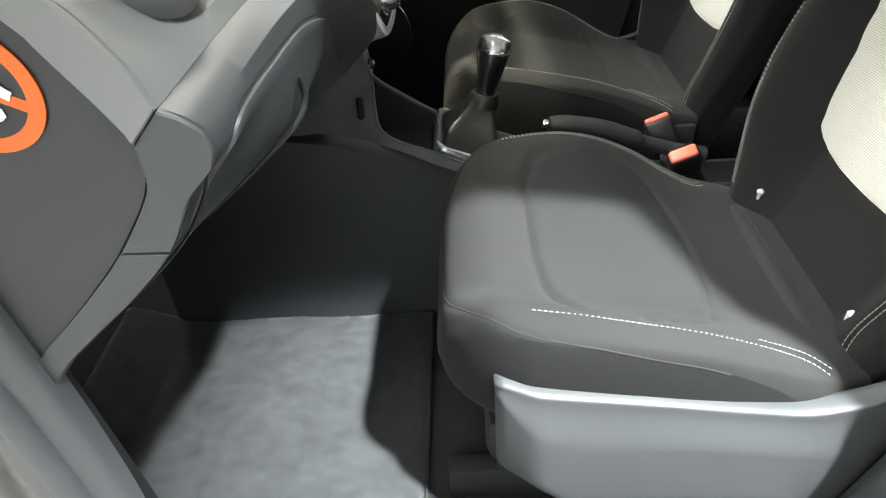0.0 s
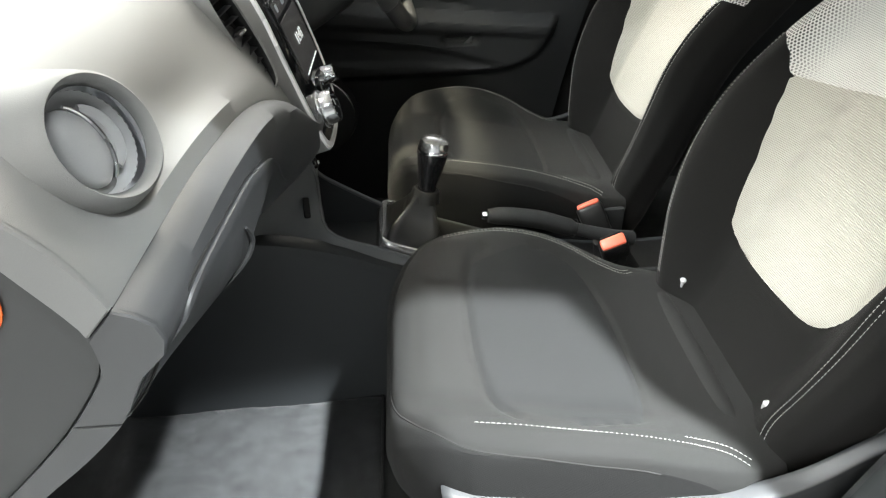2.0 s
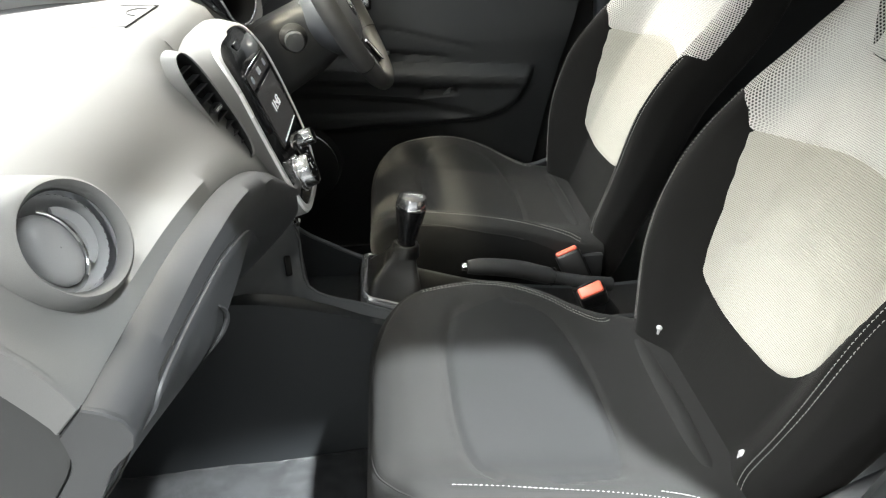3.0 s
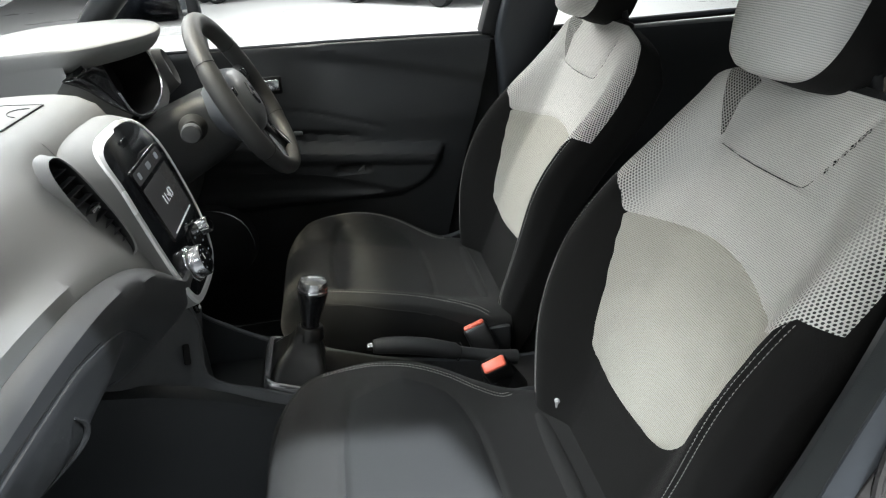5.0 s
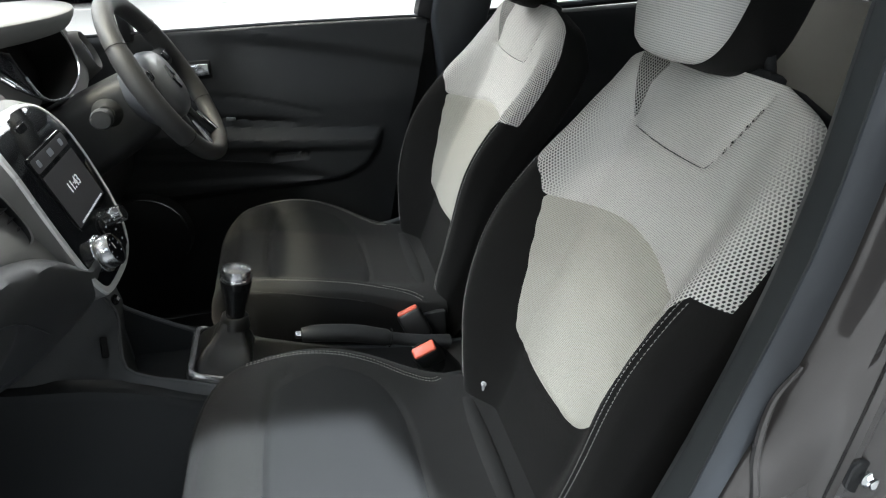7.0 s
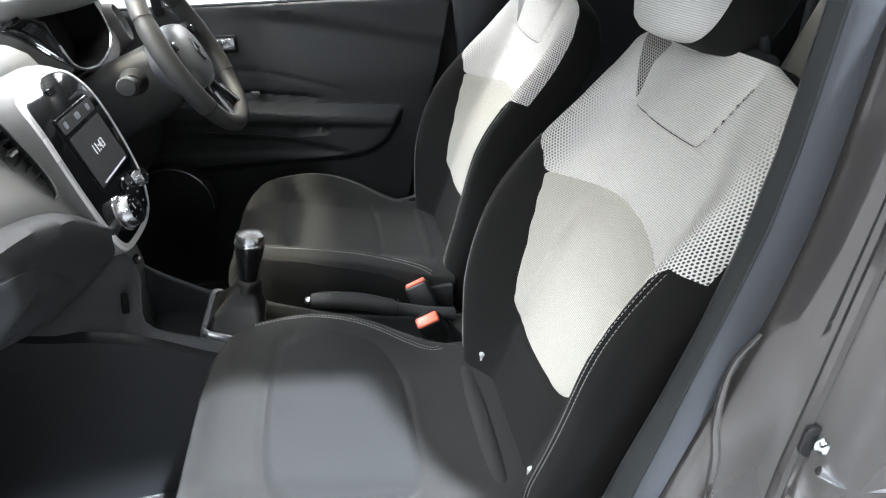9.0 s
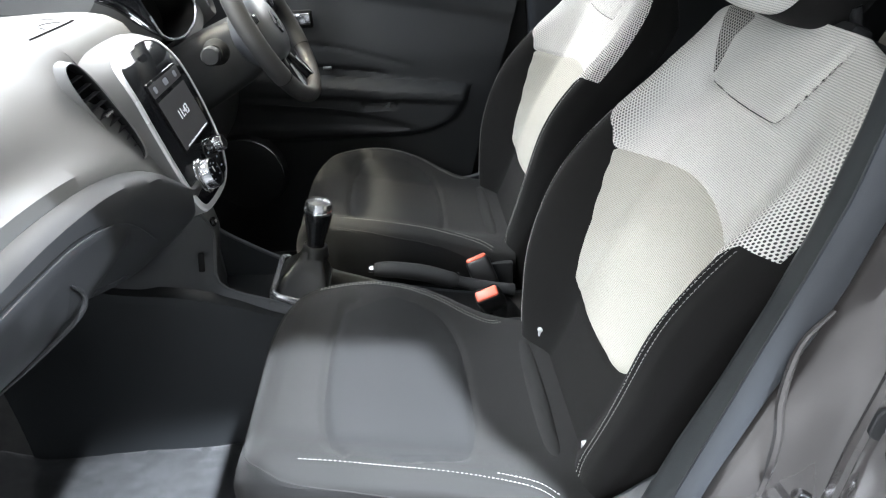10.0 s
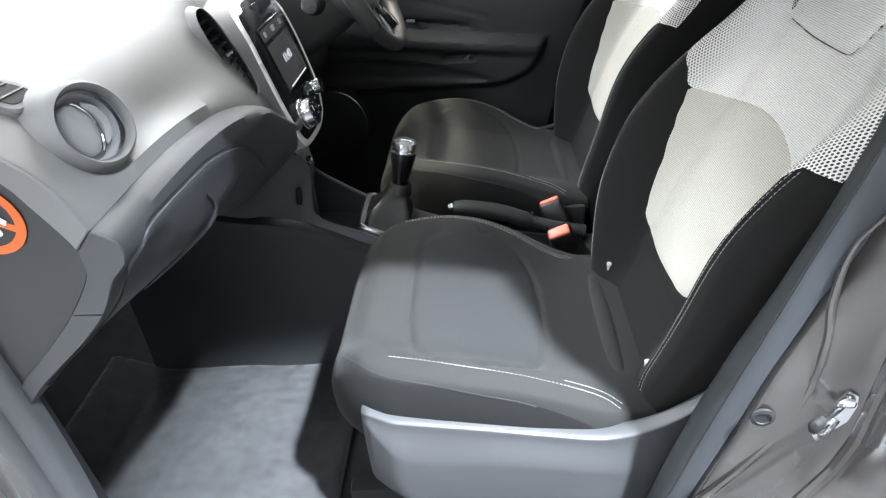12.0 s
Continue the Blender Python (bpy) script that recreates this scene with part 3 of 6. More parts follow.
    part("cushion_panel", (iv, if_, iu), M_INSERT, cushion, "darker fabric centre panel")

    def on_cushion(path):
        x, u = path[:, 0], path[:, 1]
        z = csurf(x, u)
        e = 1e-3
        nx, nu = -(csurf(x + e, u) - z) / e, -(csurf(x, u + e) - z) / e
        nn = np.stack([nx, nu, np.ones_like(nx)], 1)
        nn /= np.linalg.norm(nn, axis=1)[:, None]
        return np.stack([x, yc + u, z], 1), nn

    rows = []
    for st, offs in ((stitch_in, (-0.0045, 0.0045)), (stitch_out, (0.0,))):
        tan = np.gradient(st, axis=0)
        tan /= np.linalg.norm(tan, axis=1)[:, None]
        for o in offs:
            q = st + np.stack([-tan[:, 1], tan[:, 0]], 1) * o
            rows.append(dashes(*on_cushion(q)))
    tail = stitch_out[44:] + np.array([0.0, 0.009])
    rows.append(dashes(*on_cushion(tail)))
    # piping along the edge between the cushion's top and its sides, all round the front
    half_ = edge_seam[edge_seam[:, 1] < -1e-4]
    q, nn = on_cushion(np.vstack([half_[::-1], half_ * np.array([1.0, -1.0])]))
    part("piping", tube(q - nn * 0.0006, 0.0016, 8), M_DARK, cushion, "dark piping along the cushion edge")
    for r in rows:
        tagged(part("stitching", r, M_THREAD, cushion, "pale grey thread stitching"), kind="stuff")

    # backrest
    n, m = 150, 168
    ss = np.r_[np.linspace(-0.12, 0.60, 118), 0.60 + 0.085 * np.sin(np.linspace(0, math.pi / 2, 33)[1:])]
    phi = np.r_[np.linspace(-0.20 * math.pi, 1.20 * math.pi, 138), np.linspace(1.20 * math.pi, 1.80 * math.pi, 31)[1:]]
    c, sn = np.cos(phi), np.sin(phi)
    S = np.repeat(ss[:, None], m, 1)
    W = back_half_width(S)
    # samples spread over the front, then the sides and the back
    rr = np.sign(c) * np.where(sn < 0, np.abs(c) ** (2 / P_EXP), 1 - (1 - np.abs(c)) ** 1.3)
    U = rr[None, :] * W
    front = back_offset(U, S, W, side)
    thick = 0.050 * np.clip((0.70 - S) / 0.10, 0.15, 1) ** 0.5
    T = 0.055 * np.clip((0.70 - S) / 0.10, 0.12, 1) ** 0.5
    edge = back_offset(np.where(U < 0, -W, W), S, W, side)
    r_ = np.abs(rr)[None, :]
    back = np.minimum(edge, -T) - thick * 1.1 * (1 - r_ ** P_EXP) ** (1 / P_EXP)
    blend = (sn < 0)[None, :]
    O = np.where(blend, edge - (edge + T + thick) * 0 - thick * 1.3 * np.abs(sn[None, :]) ** (2 / P_EXP), front)
    insert, upper = seat_back_fields(U * -side, S, np.where(blend, O - edge - 0.04, np.clip(O - edge, -0.02, 1) * 0 + 0.05))
    upper = np.where(blend, np.maximum(upper, 0.001), upper)
    # creases along the seams
    on = (~blend)
    groove = 0.0045 * np.exp(-(insert / 0.004) ** 2)
    groove = groove + 0.0060 * np.exp(-(line_dist(FLAP, U * -side, S) / 0.0048) ** 2)
    for line in (FAR_SEAM, NEAR_SEAM):
        groove = groove + 0.003 * np.exp(-(line_dist(line, U * -side, S) / 0.004) ** 2)
    O = O - np.where(on, groove, 0)
    X = BACK0[0] + S * TILT_S - O * RISE_S
    Z = BACK0[1] + S * RISE_S + O * TILT_S
    Y = yc + lean_y(S) - side * U
    P = np.stack([X, Y, Z], 2)
    P = np.concatenate([P, P[:, :1]], 1)
    run = np.concatenate([np.zeros((n, 1)), np.cumsum(np.linalg.norm(np.diff(P, axis=1), axis=2), axis=1)], 1)
    run = run - run[:, 69:70]
    uv = np.stack([run, np.concatenate([S, S[:, :1]], 1)], 2)
    pad = lambda a: np.concatenate([a, a[:, :1]], 1)
    flip = side < 0
    if not flip:
        P, uv, insert_p, upper_p = P[:, ::-1], uv[:, ::-1], pad(insert + 0 * U)[:, ::-1], pad(upper)[:, ::-1]
    else:
        insert_p, upper_p = pad(insert), pad(upper)
    front_only = pad(np.where(on, 0, 1.0) + 0 * U)
    front_only = front_only if flip else front_only[:, ::-1]
    insert_p = np.where(front_only > 0, 1.0, insert_p)
    tri_in = poly_field([(0.128, 0.560), (0.182, 0.672), (0.140, 0.678), (0.098, 0.664), (0.124, 0.628)], U * -side, S)
    tri_out = poly_field([(-0.074, 0.570), (-0.082, 0.572), (-0.108, 0.622), (-0.121, 0.652), (-0.113, 0.652), (-0.098, 0.618)], U * -side, S)
    openp = np.where(blend, 1.0, np.minimum(tri_in, tri_out))
    openp = pad(openp) if flip else pad(openp)[:, ::-1]
    (ov, of, ou), (iv, if_, iu), (uv_, uf, uu_), (dv, df, du) = clip_regions(P, uv, [openp, insert_p, upper_p])
    backrest = part("backrest", (dv, df, du), M_BACKDARK, seat, "charcoal woven fabric backrest with raised bolsters")
    part("upper_cover", (uv_, uf, uu_), M_MESH, backrest, "pale grey mesh fabric")
    for half_ in (0, 1):
        keep = [g for g in of if (sum(ov[i][1] for i in g) / len(g) > yc + 0.036) == bool(half_)]
        ids = sorted({i for g in keep for i in g})
        back_to = {i: k for k, i in enumerate(ids)}
        part("open_mesh", ([ov[i] for i in ids], [tuple(back_to[i] for i in g) for g in keep], [ou[i] for i in ids]), M_OPENMESH, backrest, "dark open mesh beside the flap")
    part("centre_insert", (iv, if_, iu), M_CREAM, backrest, "cream mesh fabric")

    def on_back(path):
        u, s = path[:, 0], path[:, 1]
        w = back_half_width(s)
        o = back_offset(u, s, w, side)
        e = 1e-3
        nu = -(back_offset(u + e, s, back_half_width(s), side) - o) / e
        nn = np.stack([np.full_like(u, -RISE_S), -side * nu, np.full_like(u, TILT_S)], 1)
        nn /= np.linalg.norm(nn, axis=1)[:, None]
        return np.stack([BACK0[0] + s * TILT_S - o * RISE_S, yc + lean_y(s) - side * u, BACK0[1] + s * RISE_S + o * TILT_S], 1), nn

    rows = []
    for line in (FAR_SEAM, NEAR_SEAM):
        for du_ in (-0.0042, 0.0042):
            rows.append(dashes(*on_back(spline([((v_ + du_) * -side, s_) for v_, s_ in line], 70))))
    for r in rows:
        tagged(part("stitching", r, M_THREAD, backrest, "pale grey thread stitching"), kind="stuff")

    # grey line laid in the flap's groove as its painted shade
    p, nn = on_back(spline([(v_ * -side, s_) for v_, s_ in FLAP[:6]], 50))
    part("flap_shade_line", tube(p - nn * 0.0043, [0.0002 + 0.0007 * math.sin(math.pi * k) ** 0.5 for k in np.linspace(0, 1, 50)], 6), M_COVER, backrest, "thin grey line standing in for the shade in the flap's seam")

    # soft roll that closes the gap between cushion and backrest
    roll = [(0.482, yc - 0.175 + 0.35 * k, 0.575 + 0.008 * math.sin(math.pi * k)) for k in np.linspace(0, 1, 24)]
    part("bight_roll", tube(roll, [0.022 * min(1, 0.5 + 6 * min(k, 1 - k)) for k in np.linspace(0, 1, 24)], 14), M_DARK, seat)

    # head restraint: pale front cushion in a dark shell, on two posts
    hc = Vector((0.800, yc + 0.046, 1.340))
    ez = Vector((0.26, 0, 0.966)).normalized()
    ex = Vector((-0.966, 0, 0.26)).normalized()
    hw, hh = 0.097, 0.118
    n, m = 40, 56
    a = np.linspace(0, 2 * math.pi, m, endpoint=False)
    ca, sa = np.cos(a), np.sin(a)
    oy = np.sign(ca) * np.abs(ca) ** (2 / 3.6)
    oz = np.sign(sa) * np.abs(sa) ** (2 / 3.6)

    def ring(k, d):
        taper = 1.0 - 0.12 * (oz < 0) * (-oz)
        return [hc + ex * d_ + Vector((0, 1, 0)) * (hw * k * y_ * t_) + ez * (hh * k * z_) for y_, z_, t_, d_ in zip(oy, oz, taper, d if hasattr(d, "__len__") else [d] * m)]

    bow = 0.018 * oy ** 2
    rings = [ring(1.0, 0.012 - bow * 0.6), ring(1.0, 0.030 - bow), ring(0.97, 0.045 - bow), ring(0.90, 0.056 - bow * 0.9), ring(0.75, 0.063 - bow * 0.56), ring(0.5, 0.066 - bow * 0.25), ring(0.25, 0.067), ring(0.02, 0.067)]
    v, f = loft(rings, caps=False, flip=True)
    uvh = [((Vector(q) - hc).y + math.copysign(max(0.0, 0.050 - (Vector(q) - hc).dot(ex)), (Vector(q) - hc).y), (Vector(q) - hc).dot(ez)) for q in v]
    rest = part("head_restraint", (v, f, uvh), M_MESH, seat, "pale grey mesh head restraint with dark back")
    rings = [ring(1.004, 0.013 - bow * 0.6), ring(1.05, -0.03), ring(1.04, -0.065), ring(0.95, -0.090), ring(0.7, -0.100), ring(0.05, -0.102)]
    v, f = loft(rings, caps=False)
    part("restraint_shell", (v, f, [((Vector(q) - hc).y, (Vector(q) - hc).dot(ez)) for q in v]), M_BACKDARK, rest, "charcoal fabric sides and back")
    for dy in (-0.072, 0.072):
        p0 = hc + Vector((0.07, dy - 0.01, 0)) - ez * 0.10
        p1 = Vector((BACK0[0] + 0.60 * TILT_S + 0.095, yc + 0.036 + dy, BACK0[1] + 0.60 * RISE_S - 0.02))
        part("post", tube([p0, p1], 0.007, 12), M_BLACK, rest, "thin black steel post")
        q = Vector((BACK0[0] + 0.672 * TILT_S + 0.03, yc + 0.036 + dy, BACK0[1] + 0.672 * RISE_S + 0.002))
        part("post_sleeve", box(q, (0.034, 0.042, 0.022), 0.008, rot(0, 24, 0)), M_BLACK, seat, "black plastic head restraint sleeve")

    # side cover: moulded grey shield over the seat frame, on the door side
    ys = yc + side * 0.252
    cols = np.linspace(0, 1, 46)
    rowsP = []
    for k in cols:
        x = 0.052 + 0.60 * k
        top = curve_of(x, [0.05, 0.12, 0.24, 0.36, 0.45, 0.53, 0.60, 0.66], [0.640, 0.628, 0.610, 0.590, 0.580, 0.606, 0.66, 0.70])
        step = curve_of(x, [0.05, 0.10, 0.17, 0.26, 0.38, 0.50, 0.66], [0.628, 0.572, 0.545, 0.545, 0.530, 0.50, 0.47])
        step = min(step, top - 0.008)
        low = 0.30
        out = 0.040 * min(1, 0.15 + k / 0.10) * (1 - 0.45 * smooth01((k - 0.55) / 0.4))
        ring_ = []
        for t in np.linspace(0, 1, 8):
            ring_.append((x, ys + side * (-0.012 + (0.012 + out * 0.45) * math.sin(t * math.pi / 2)), top + 0.006 - 0.006 * t * t))
        for t in np.linspace(0.08, 1, 12):
            ring_.append((x, ys + side * (out * 0.45 + out * 0.55 * smooth01(t)), top + (step - top) * t))
        for t in np.linspace(0.03, 1, 18):
            z = step + (low - step) * t
            ring_.append((x + 0.13 * smooth01((0.50 - z) / 0.16) * (1 - k), ys + side * (out + 0.012 * math.sin(min(1, t * 1.6) * math.pi / 2) - 0.035 * t ** 2), z))
        rowsP.append(ring_)
    v, f = loft(rowsP, caps=False, closed=False, flip=side > 0)
    ob = part("side_cover", (v, f), M_COVER, seat, "light grey moulded plastic side shield")
    sol = ob.modifiers.new("thickness", "SOLIDIFY")
    sol.thickness, sol.offset = 0.004, -1
    # lever at the rear of the shield
    if side < 0:
        lev = spline([(0.36, ys - 0.034, 0.385), (0.44, ys - 0.045, 0.395), (0.53, ys - 0.045, 0.392)], 16)
        part("recline_lever", tube(lev, np.linspace(0.006, 0.014, 16), 10, flat=0.6), M_COVER, seat, "grey plastic recline lever")
    # frame and runners
    part("seat_frame", box((0.27, yc, 0.46), (0.46, 0.44, 0.10), 0.02), M_BLACK, seat, "black steel seat frame")
    for dy in (-0.19, 0.19):
        part("runner", box((0.27, yc + dy, 0.335), (0.58, 0.035, 0.07), 0.006), M_BLACK, seat, "black steel floor runner")
    for dy in (-0.19, 0.19):
        for x in (0.08, 0.46):
            part("bracket", box((x, yc + dy, 0.395), (0.05, 0.03, 0.08), 0.006), M_BLACK, seat)
    # inner side valance
    part("inner_shield", box((0.30, yc - side * 0.243, 0.50), (0.44, 0.016, 0.16), 0.006), M_BLACK, seat, "black plastic inner shield")
    return seat, on_back, on_cushion


passenger_seat, on_back_p, on_cushion_p = make_seat(SEAT_Y[0], -1, "charcoal and cream fabric front seat with pale stitching", "")
driver_seat, _b, _c = make_seat(SEAT_Y[1], 1, "charcoal and cream fabric driver seat behind the steering wheel", "")


# small fittings of the passenger seat: two bright anchor marker studs and the fabric tag
for u in (0.140, -0.140):
    p, nn = on_back_p(np.array([[u, 0.018]]))
    q, nv = Vector(p[0]), Vector(nn[0])
    part("anchor_stud", join_meshes([lathe([(0.0005, 0.004), (0.004, 0.0035), (0.0055, 0.001), (0.006, -0.002)], q, nv, 16),
                                     tube([q + nv * 0.003 + Vector((0, 0, 0.001)), q + nv * 0.002 + Vector((0, 0.001, -0.014))], 0.0028, 8)]),
         M_SILVER, passenger_seat, "small bright metal anchor stud")


def text_mesh(name, words, size, m, mat, parent, extrude=0.0004):
    c = bpy.data.curves.new(name, "FONT")
    c.body, c.size, c.extrude, c.align_x, c.align_y = words, size, extrude, "CENTER", "CENTER"
    tmp = new("tmp_text", c)
    dg = bpy.context.evaluated_depsgraph_get()
    me = bpy.data.meshes.new_from_object(tmp.evaluated_get(dg))
    bpy.data.objects.remove(tmp)
    bpy.data.curves.remove(c)
    me.transform(m)
    me.materials.clear()
    me.materials.append(mat)
    return attach(new(name, me), parent)


def frame_matrix(origin, ex, ey):
    ex, ey = Vector(ex).normalized(), Vector(ey).normalized()
    ez = ex.cross(ey).normalized()
    ey = ez.cross(ex)
    m = Matrix((ex, ey, ez)).transposed().to_4x4()
    return Matrix.Translation(origin) @ m


# ---- dashboard ----
DASH_Y0, DASH_Y1 = 0.362, 1.795


def ridge_at(y):
    """Front ridge of the dash on the passenger side: x, z."""
    z = curve_of(y, [0.35, 0.45, 0.55, 0.64, 0.72, 0.80, 0.86, 0.92], [1.066, 1.075, 1.079, 1.074, 1.062, 1.041, 1.013, 0.966])
    x = curve_of(y, [0.35, 0.45, 0.60, 0.75, 0.85, 0.92], [-0.155, -0.146, -0.136, -0.130, -0.120, -0.108])
    return x, z


def pad_profile(y):
    xr, zr = ridge_at(y)
    d = smooth01((y - 0.34) / 0.12)
    end = (1 - d)
    w = smooth01((y - 0.60) / 0.15)
    j = smooth01((y - 0.82) / 0.10)
    return spline([(-1.02, 1.10), (-0.85, 1.165), (-0.62, 1.198), (-0.44, 1.214 - 0.02 * end), (-0.335, 1.212 - 0.02 * end + 0.003 * j), (-0.272, 1.199 - 0.02 * end + 0.0125 * j), (-0.230, 1.176 - 0.015 * end + 0.020 * j), (-0.202 - 0.007 * j, 1.146 - 0.008 * end + 0.005 * j),
                   (-0.182 + 0.010 * w, 1.110 - 0.008 * w), (xr - 0.0165, zr + 0.017), (xr - 0.012, zr + 0.001)], 54)


def glove_profile(y):
    xr, zr = ridge_at(y)
    b = 0.050 * smooth01((y - 0.36) / 0.24)
    c = 0.034 * smooth01((y - 0.40) / 0.15)
    brow = [(xr - 0.012, zr + 0.0005), (xr - 0.008, zr + 0.0015), (xr + 0.0025, zr - 0.0055), (xr + 0.0135, zr - 0.0145), (xr + 0.0158, zr - 0.0185), (xr + 0.0150, zr - 0.040)]
    face = [(min(xr + 0.006, -0.165 + b), min(zr - 0.062, 1.000)), (-0.194 + b, 0.955), (-0.236 + b * 0.9, 0.912), (-0.290 + b * 0.7, 0.866), (-0.340 + b * 0.4 - c * 0.4, 0.822 + c * 0.1),
            (-0.368 + b * 0.3 - c, 0.790 + c * 0.3), (-0.385 + 0.3 * b - c, 0.782 + c * 0.4), (-0.45 - c, 0.792 + c * 0.3), (-0.60, 0.82), (-0.95, 0.86)]
    # towards the stack the panel rolls under, its lower edge rising
    w = smooth01((y - 0.72) / 0.12)
    xb, zb = (float(np.interp(y, [0.72, 0.80, 0.856, 0.909, 0.938, 0.96], q)) for q in ([-0.36, -0.265, -0.205, -0.145, -0.112, -0.104], [0.800, 0.812, 0.829, 0.864, 0.893, 0.925]))
    xc, zc = brow[-1]
    roll = [(xc + (xb - xc) * k ** 1.7, zc + (zb - zc) * k) for k in (0.22, 0.42, 0.60, 0.76, 0.90, 1.0)] + [(xb - 0.020, zb - 0.004), (xb - 0.08, zb + 0.010), (xb - 0.20, zb + 0.04), (xb - 0.40, zb + 0.05)]
    return spline(brow + [(p[0] + (q[0] - p[0]) * w, p[1] + (q[1] - p[1]) * w) for p, q in zip(face, roll)], 64)


dash = thing("dashboard", (-0.4, YC, FLOOR_Z), "grey soft-grain plastic dashboard with round vents", "dashboard")
ys = np.r_[np.linspace(DASH_Y0, 0.42, 10), np.linspace(0.43, 0.92, 40)]
v, f = loft([[(x, y, z) for x, z in pad_profile(y)] for y in ys], caps=False, closed=False, flip=True)
part("upper_pad", (v, f), M_PAD, dash, "pale grey soft upper dash pad")
v, f = loft([[(x, y, z) for x, z in glove_profile(y)] for y in np.linspace(DASH_Y0, 0.955, 60)], caps=False, closed=False, flip=True)
part("lower_panel", (v, f), M_GLOVE, dash, "mid grey lower dash panel")

# the middle and driver's part of the upper pad
mid_prof = lambda y: spline([(-1.02, 1.10), (-0.85, 1.165), (-0.62, 1.198), (-0.44, 1.212), (-0.33, 1.215), (-0.27, 1.211), (-0.23, 1.195), (-0.21, 1.15), (-0.21, 0.95), (-0.26, 0.80)], 40)
v, f = loft([[(x, y, z) for x, z in mid_prof(y)] for y in np.linspace(0.92, 1.150, 12)], caps=False, closed=False, flip=True)
part("centre_pad", (v, f), M_PAD, dash)
drv_prof = spline([(-1.02, 1.10), (-0.85, 1.165), (-0.62, 1.195), (-0.46, 1.195), (-0.37, 1.16), (-0.335, 1.08), (-0.30, 0.98), (-0.29, 0.90), (-0.32, 0.80), (-0.40, 0.72), (-0.60, 0.70)], 40)
v, f = loft([[(x, y, z) for x, z in drv_prof] for y in np.linspace(1.14, DASH_Y1, 18)], caps=False, closed=False, flip=True)
part("driver_panel", (v, f), M_BLACK, dash, "dark plastic driver side dash panel")

# end band and end lid on the passenger's door side
_pp, _gp = pad_profile(DASH_Y0), glove_profile(DASH_Y0)
BAND_OUT = np.vstack([_pp[_pp[:, 0] > -0.30], _gp[(np.arange(64) < 44) & (_gp[:, 1] > 0.786)][1:]])
BAND_IN = spline([(-0.290, 1.172), (-0.262, 1.156), (-0.236, 1.130), (-0.212, 1.090), (-0.195, 1.058), (-0.190, 1.040), (-0.197, 1.005), (-0.237, 0.951), (-0.275, 0.912), (-0.312, 0.877), (-0.345, 0.846), (-0.362, 0.830)], 60)
ye = DASH_Y0
near = lambda line, x, z: int(np.argmin((line[:, 0] - x) ** 2 + (line[:, 1] - z) ** 2))
o1, o2 = near(BAND_OUT, -0.168, 1.062), near(BAND_OUT, -0.198, 0.9545)
i1, i2 = near(BAND_IN, -0.198, 1.043), near(BAND_IN, -0.238, 0.9505)
for oa, ob_, ia, ib, mat, lab in ((0, o1, 0, i1, M_PAD, "pale grey end of the upper pad"), (o1, o2, i1, i2, M_GLOVE, "mid grey rim round the end lid"), (o2, len(BAND_OUT) - 1, i2, 59, M_GLOVE, "mid grey rim round the end lid")):
    so, si = BAND_OUT[oa:ob_ + 1], BAND_IN[ia:ib + 1][::-1]
    outline = np.vstack([so, si])
    mid_ = outline.mean(0)
    outline = [tuple(mid_ + (q - mid_) * (1 - 0.0007 / max(0.01, np.linalg.norm(q - mid_)))) for q in outline]
    part("end_band", plate(outline, (0, ye - 0.0045, 0), (1, 0, 0), (0, 0, 1), 0.008, 0.0015), mat, dash, lab)
end_out = [(x, z) for x, z in _pp if x > -0.62] + [(x, z) for x, z in _gp[2:44:2]] + [(-0.42, 0.745), (-0.62, 0.70)]
e_c = np.array(end_out).mean(0)
end_out = [tuple(e_c + (np.array(q) - e_c) * (1 - 0.004 / max(0.02, np.linalg.norm(np.array(q) - e_c)))) for q in end_out]
part("end_plate", plate(end_out, (0, ye + 0.0035, 0), (1, 0, 0), (0, 0, 1), 0.006), M_GLOVE, dash)
lid_out = [(x, z) for x, z in BAND_IN] + [(-0.392, 0.778), (-0.62, 0.70), (-0.62, 1.17), (-0.40, 1.185)]
lid = part("end_lid", plate([(x, z) for x, z in lid_out], (0, ye + 0.0005, 0), (1, 0, 0), (0, 0, 1), 0.012, 0.002), M_LID, dash, "dark grey removable end lid")
# sticker: round warning sign on the end lid
sc = Vector((-0.2805, ye - 0.0012, 1.087))
R = 0.0445
sticker = thing("warning_sticker", sc, "round orange and black warning sticker on the dash end lid", "sticker")
circ = lambda r, n=48: [(r * math.cos(a), r * math.sin(a)) for a in np.linspace(0, 2 * math.pi, n, endpoint=False)]
part("sticker_ground", plate(circ(R * 0.84), sc, (1, 0, 0), (0, 0, 1), 0.0006), M_STICKBLK, sticker)
v, f = loft([[sc + Vector((r * math.cos(a), d, r * math.sin(a))) for a in np.linspace(0, 2 * math.pi, 48, endpoint=False)] for r, d in ((R, 0.0006), (R, -0.0006), (R * 0.76, -0.0006), (R * 0.76, 0.0))], caps=False)
part("sticker_ring", (v, f), M_STICKER, sticker, "orange printed ring")
slash = [(-0.70 * R, 0.36 * R), (-0.62 * R, 0.52 * R), (0.78 * R, -0.22 * R), (0.72 * R, -0.40 * R)]
part("sticker_slash", plate(slash[::-1], sc - Vector((0, 0.0005, 0)), (1, 0, 0), (0, 0, 1), 0.0005), M_STICKER, sticker, "orange printed slash")
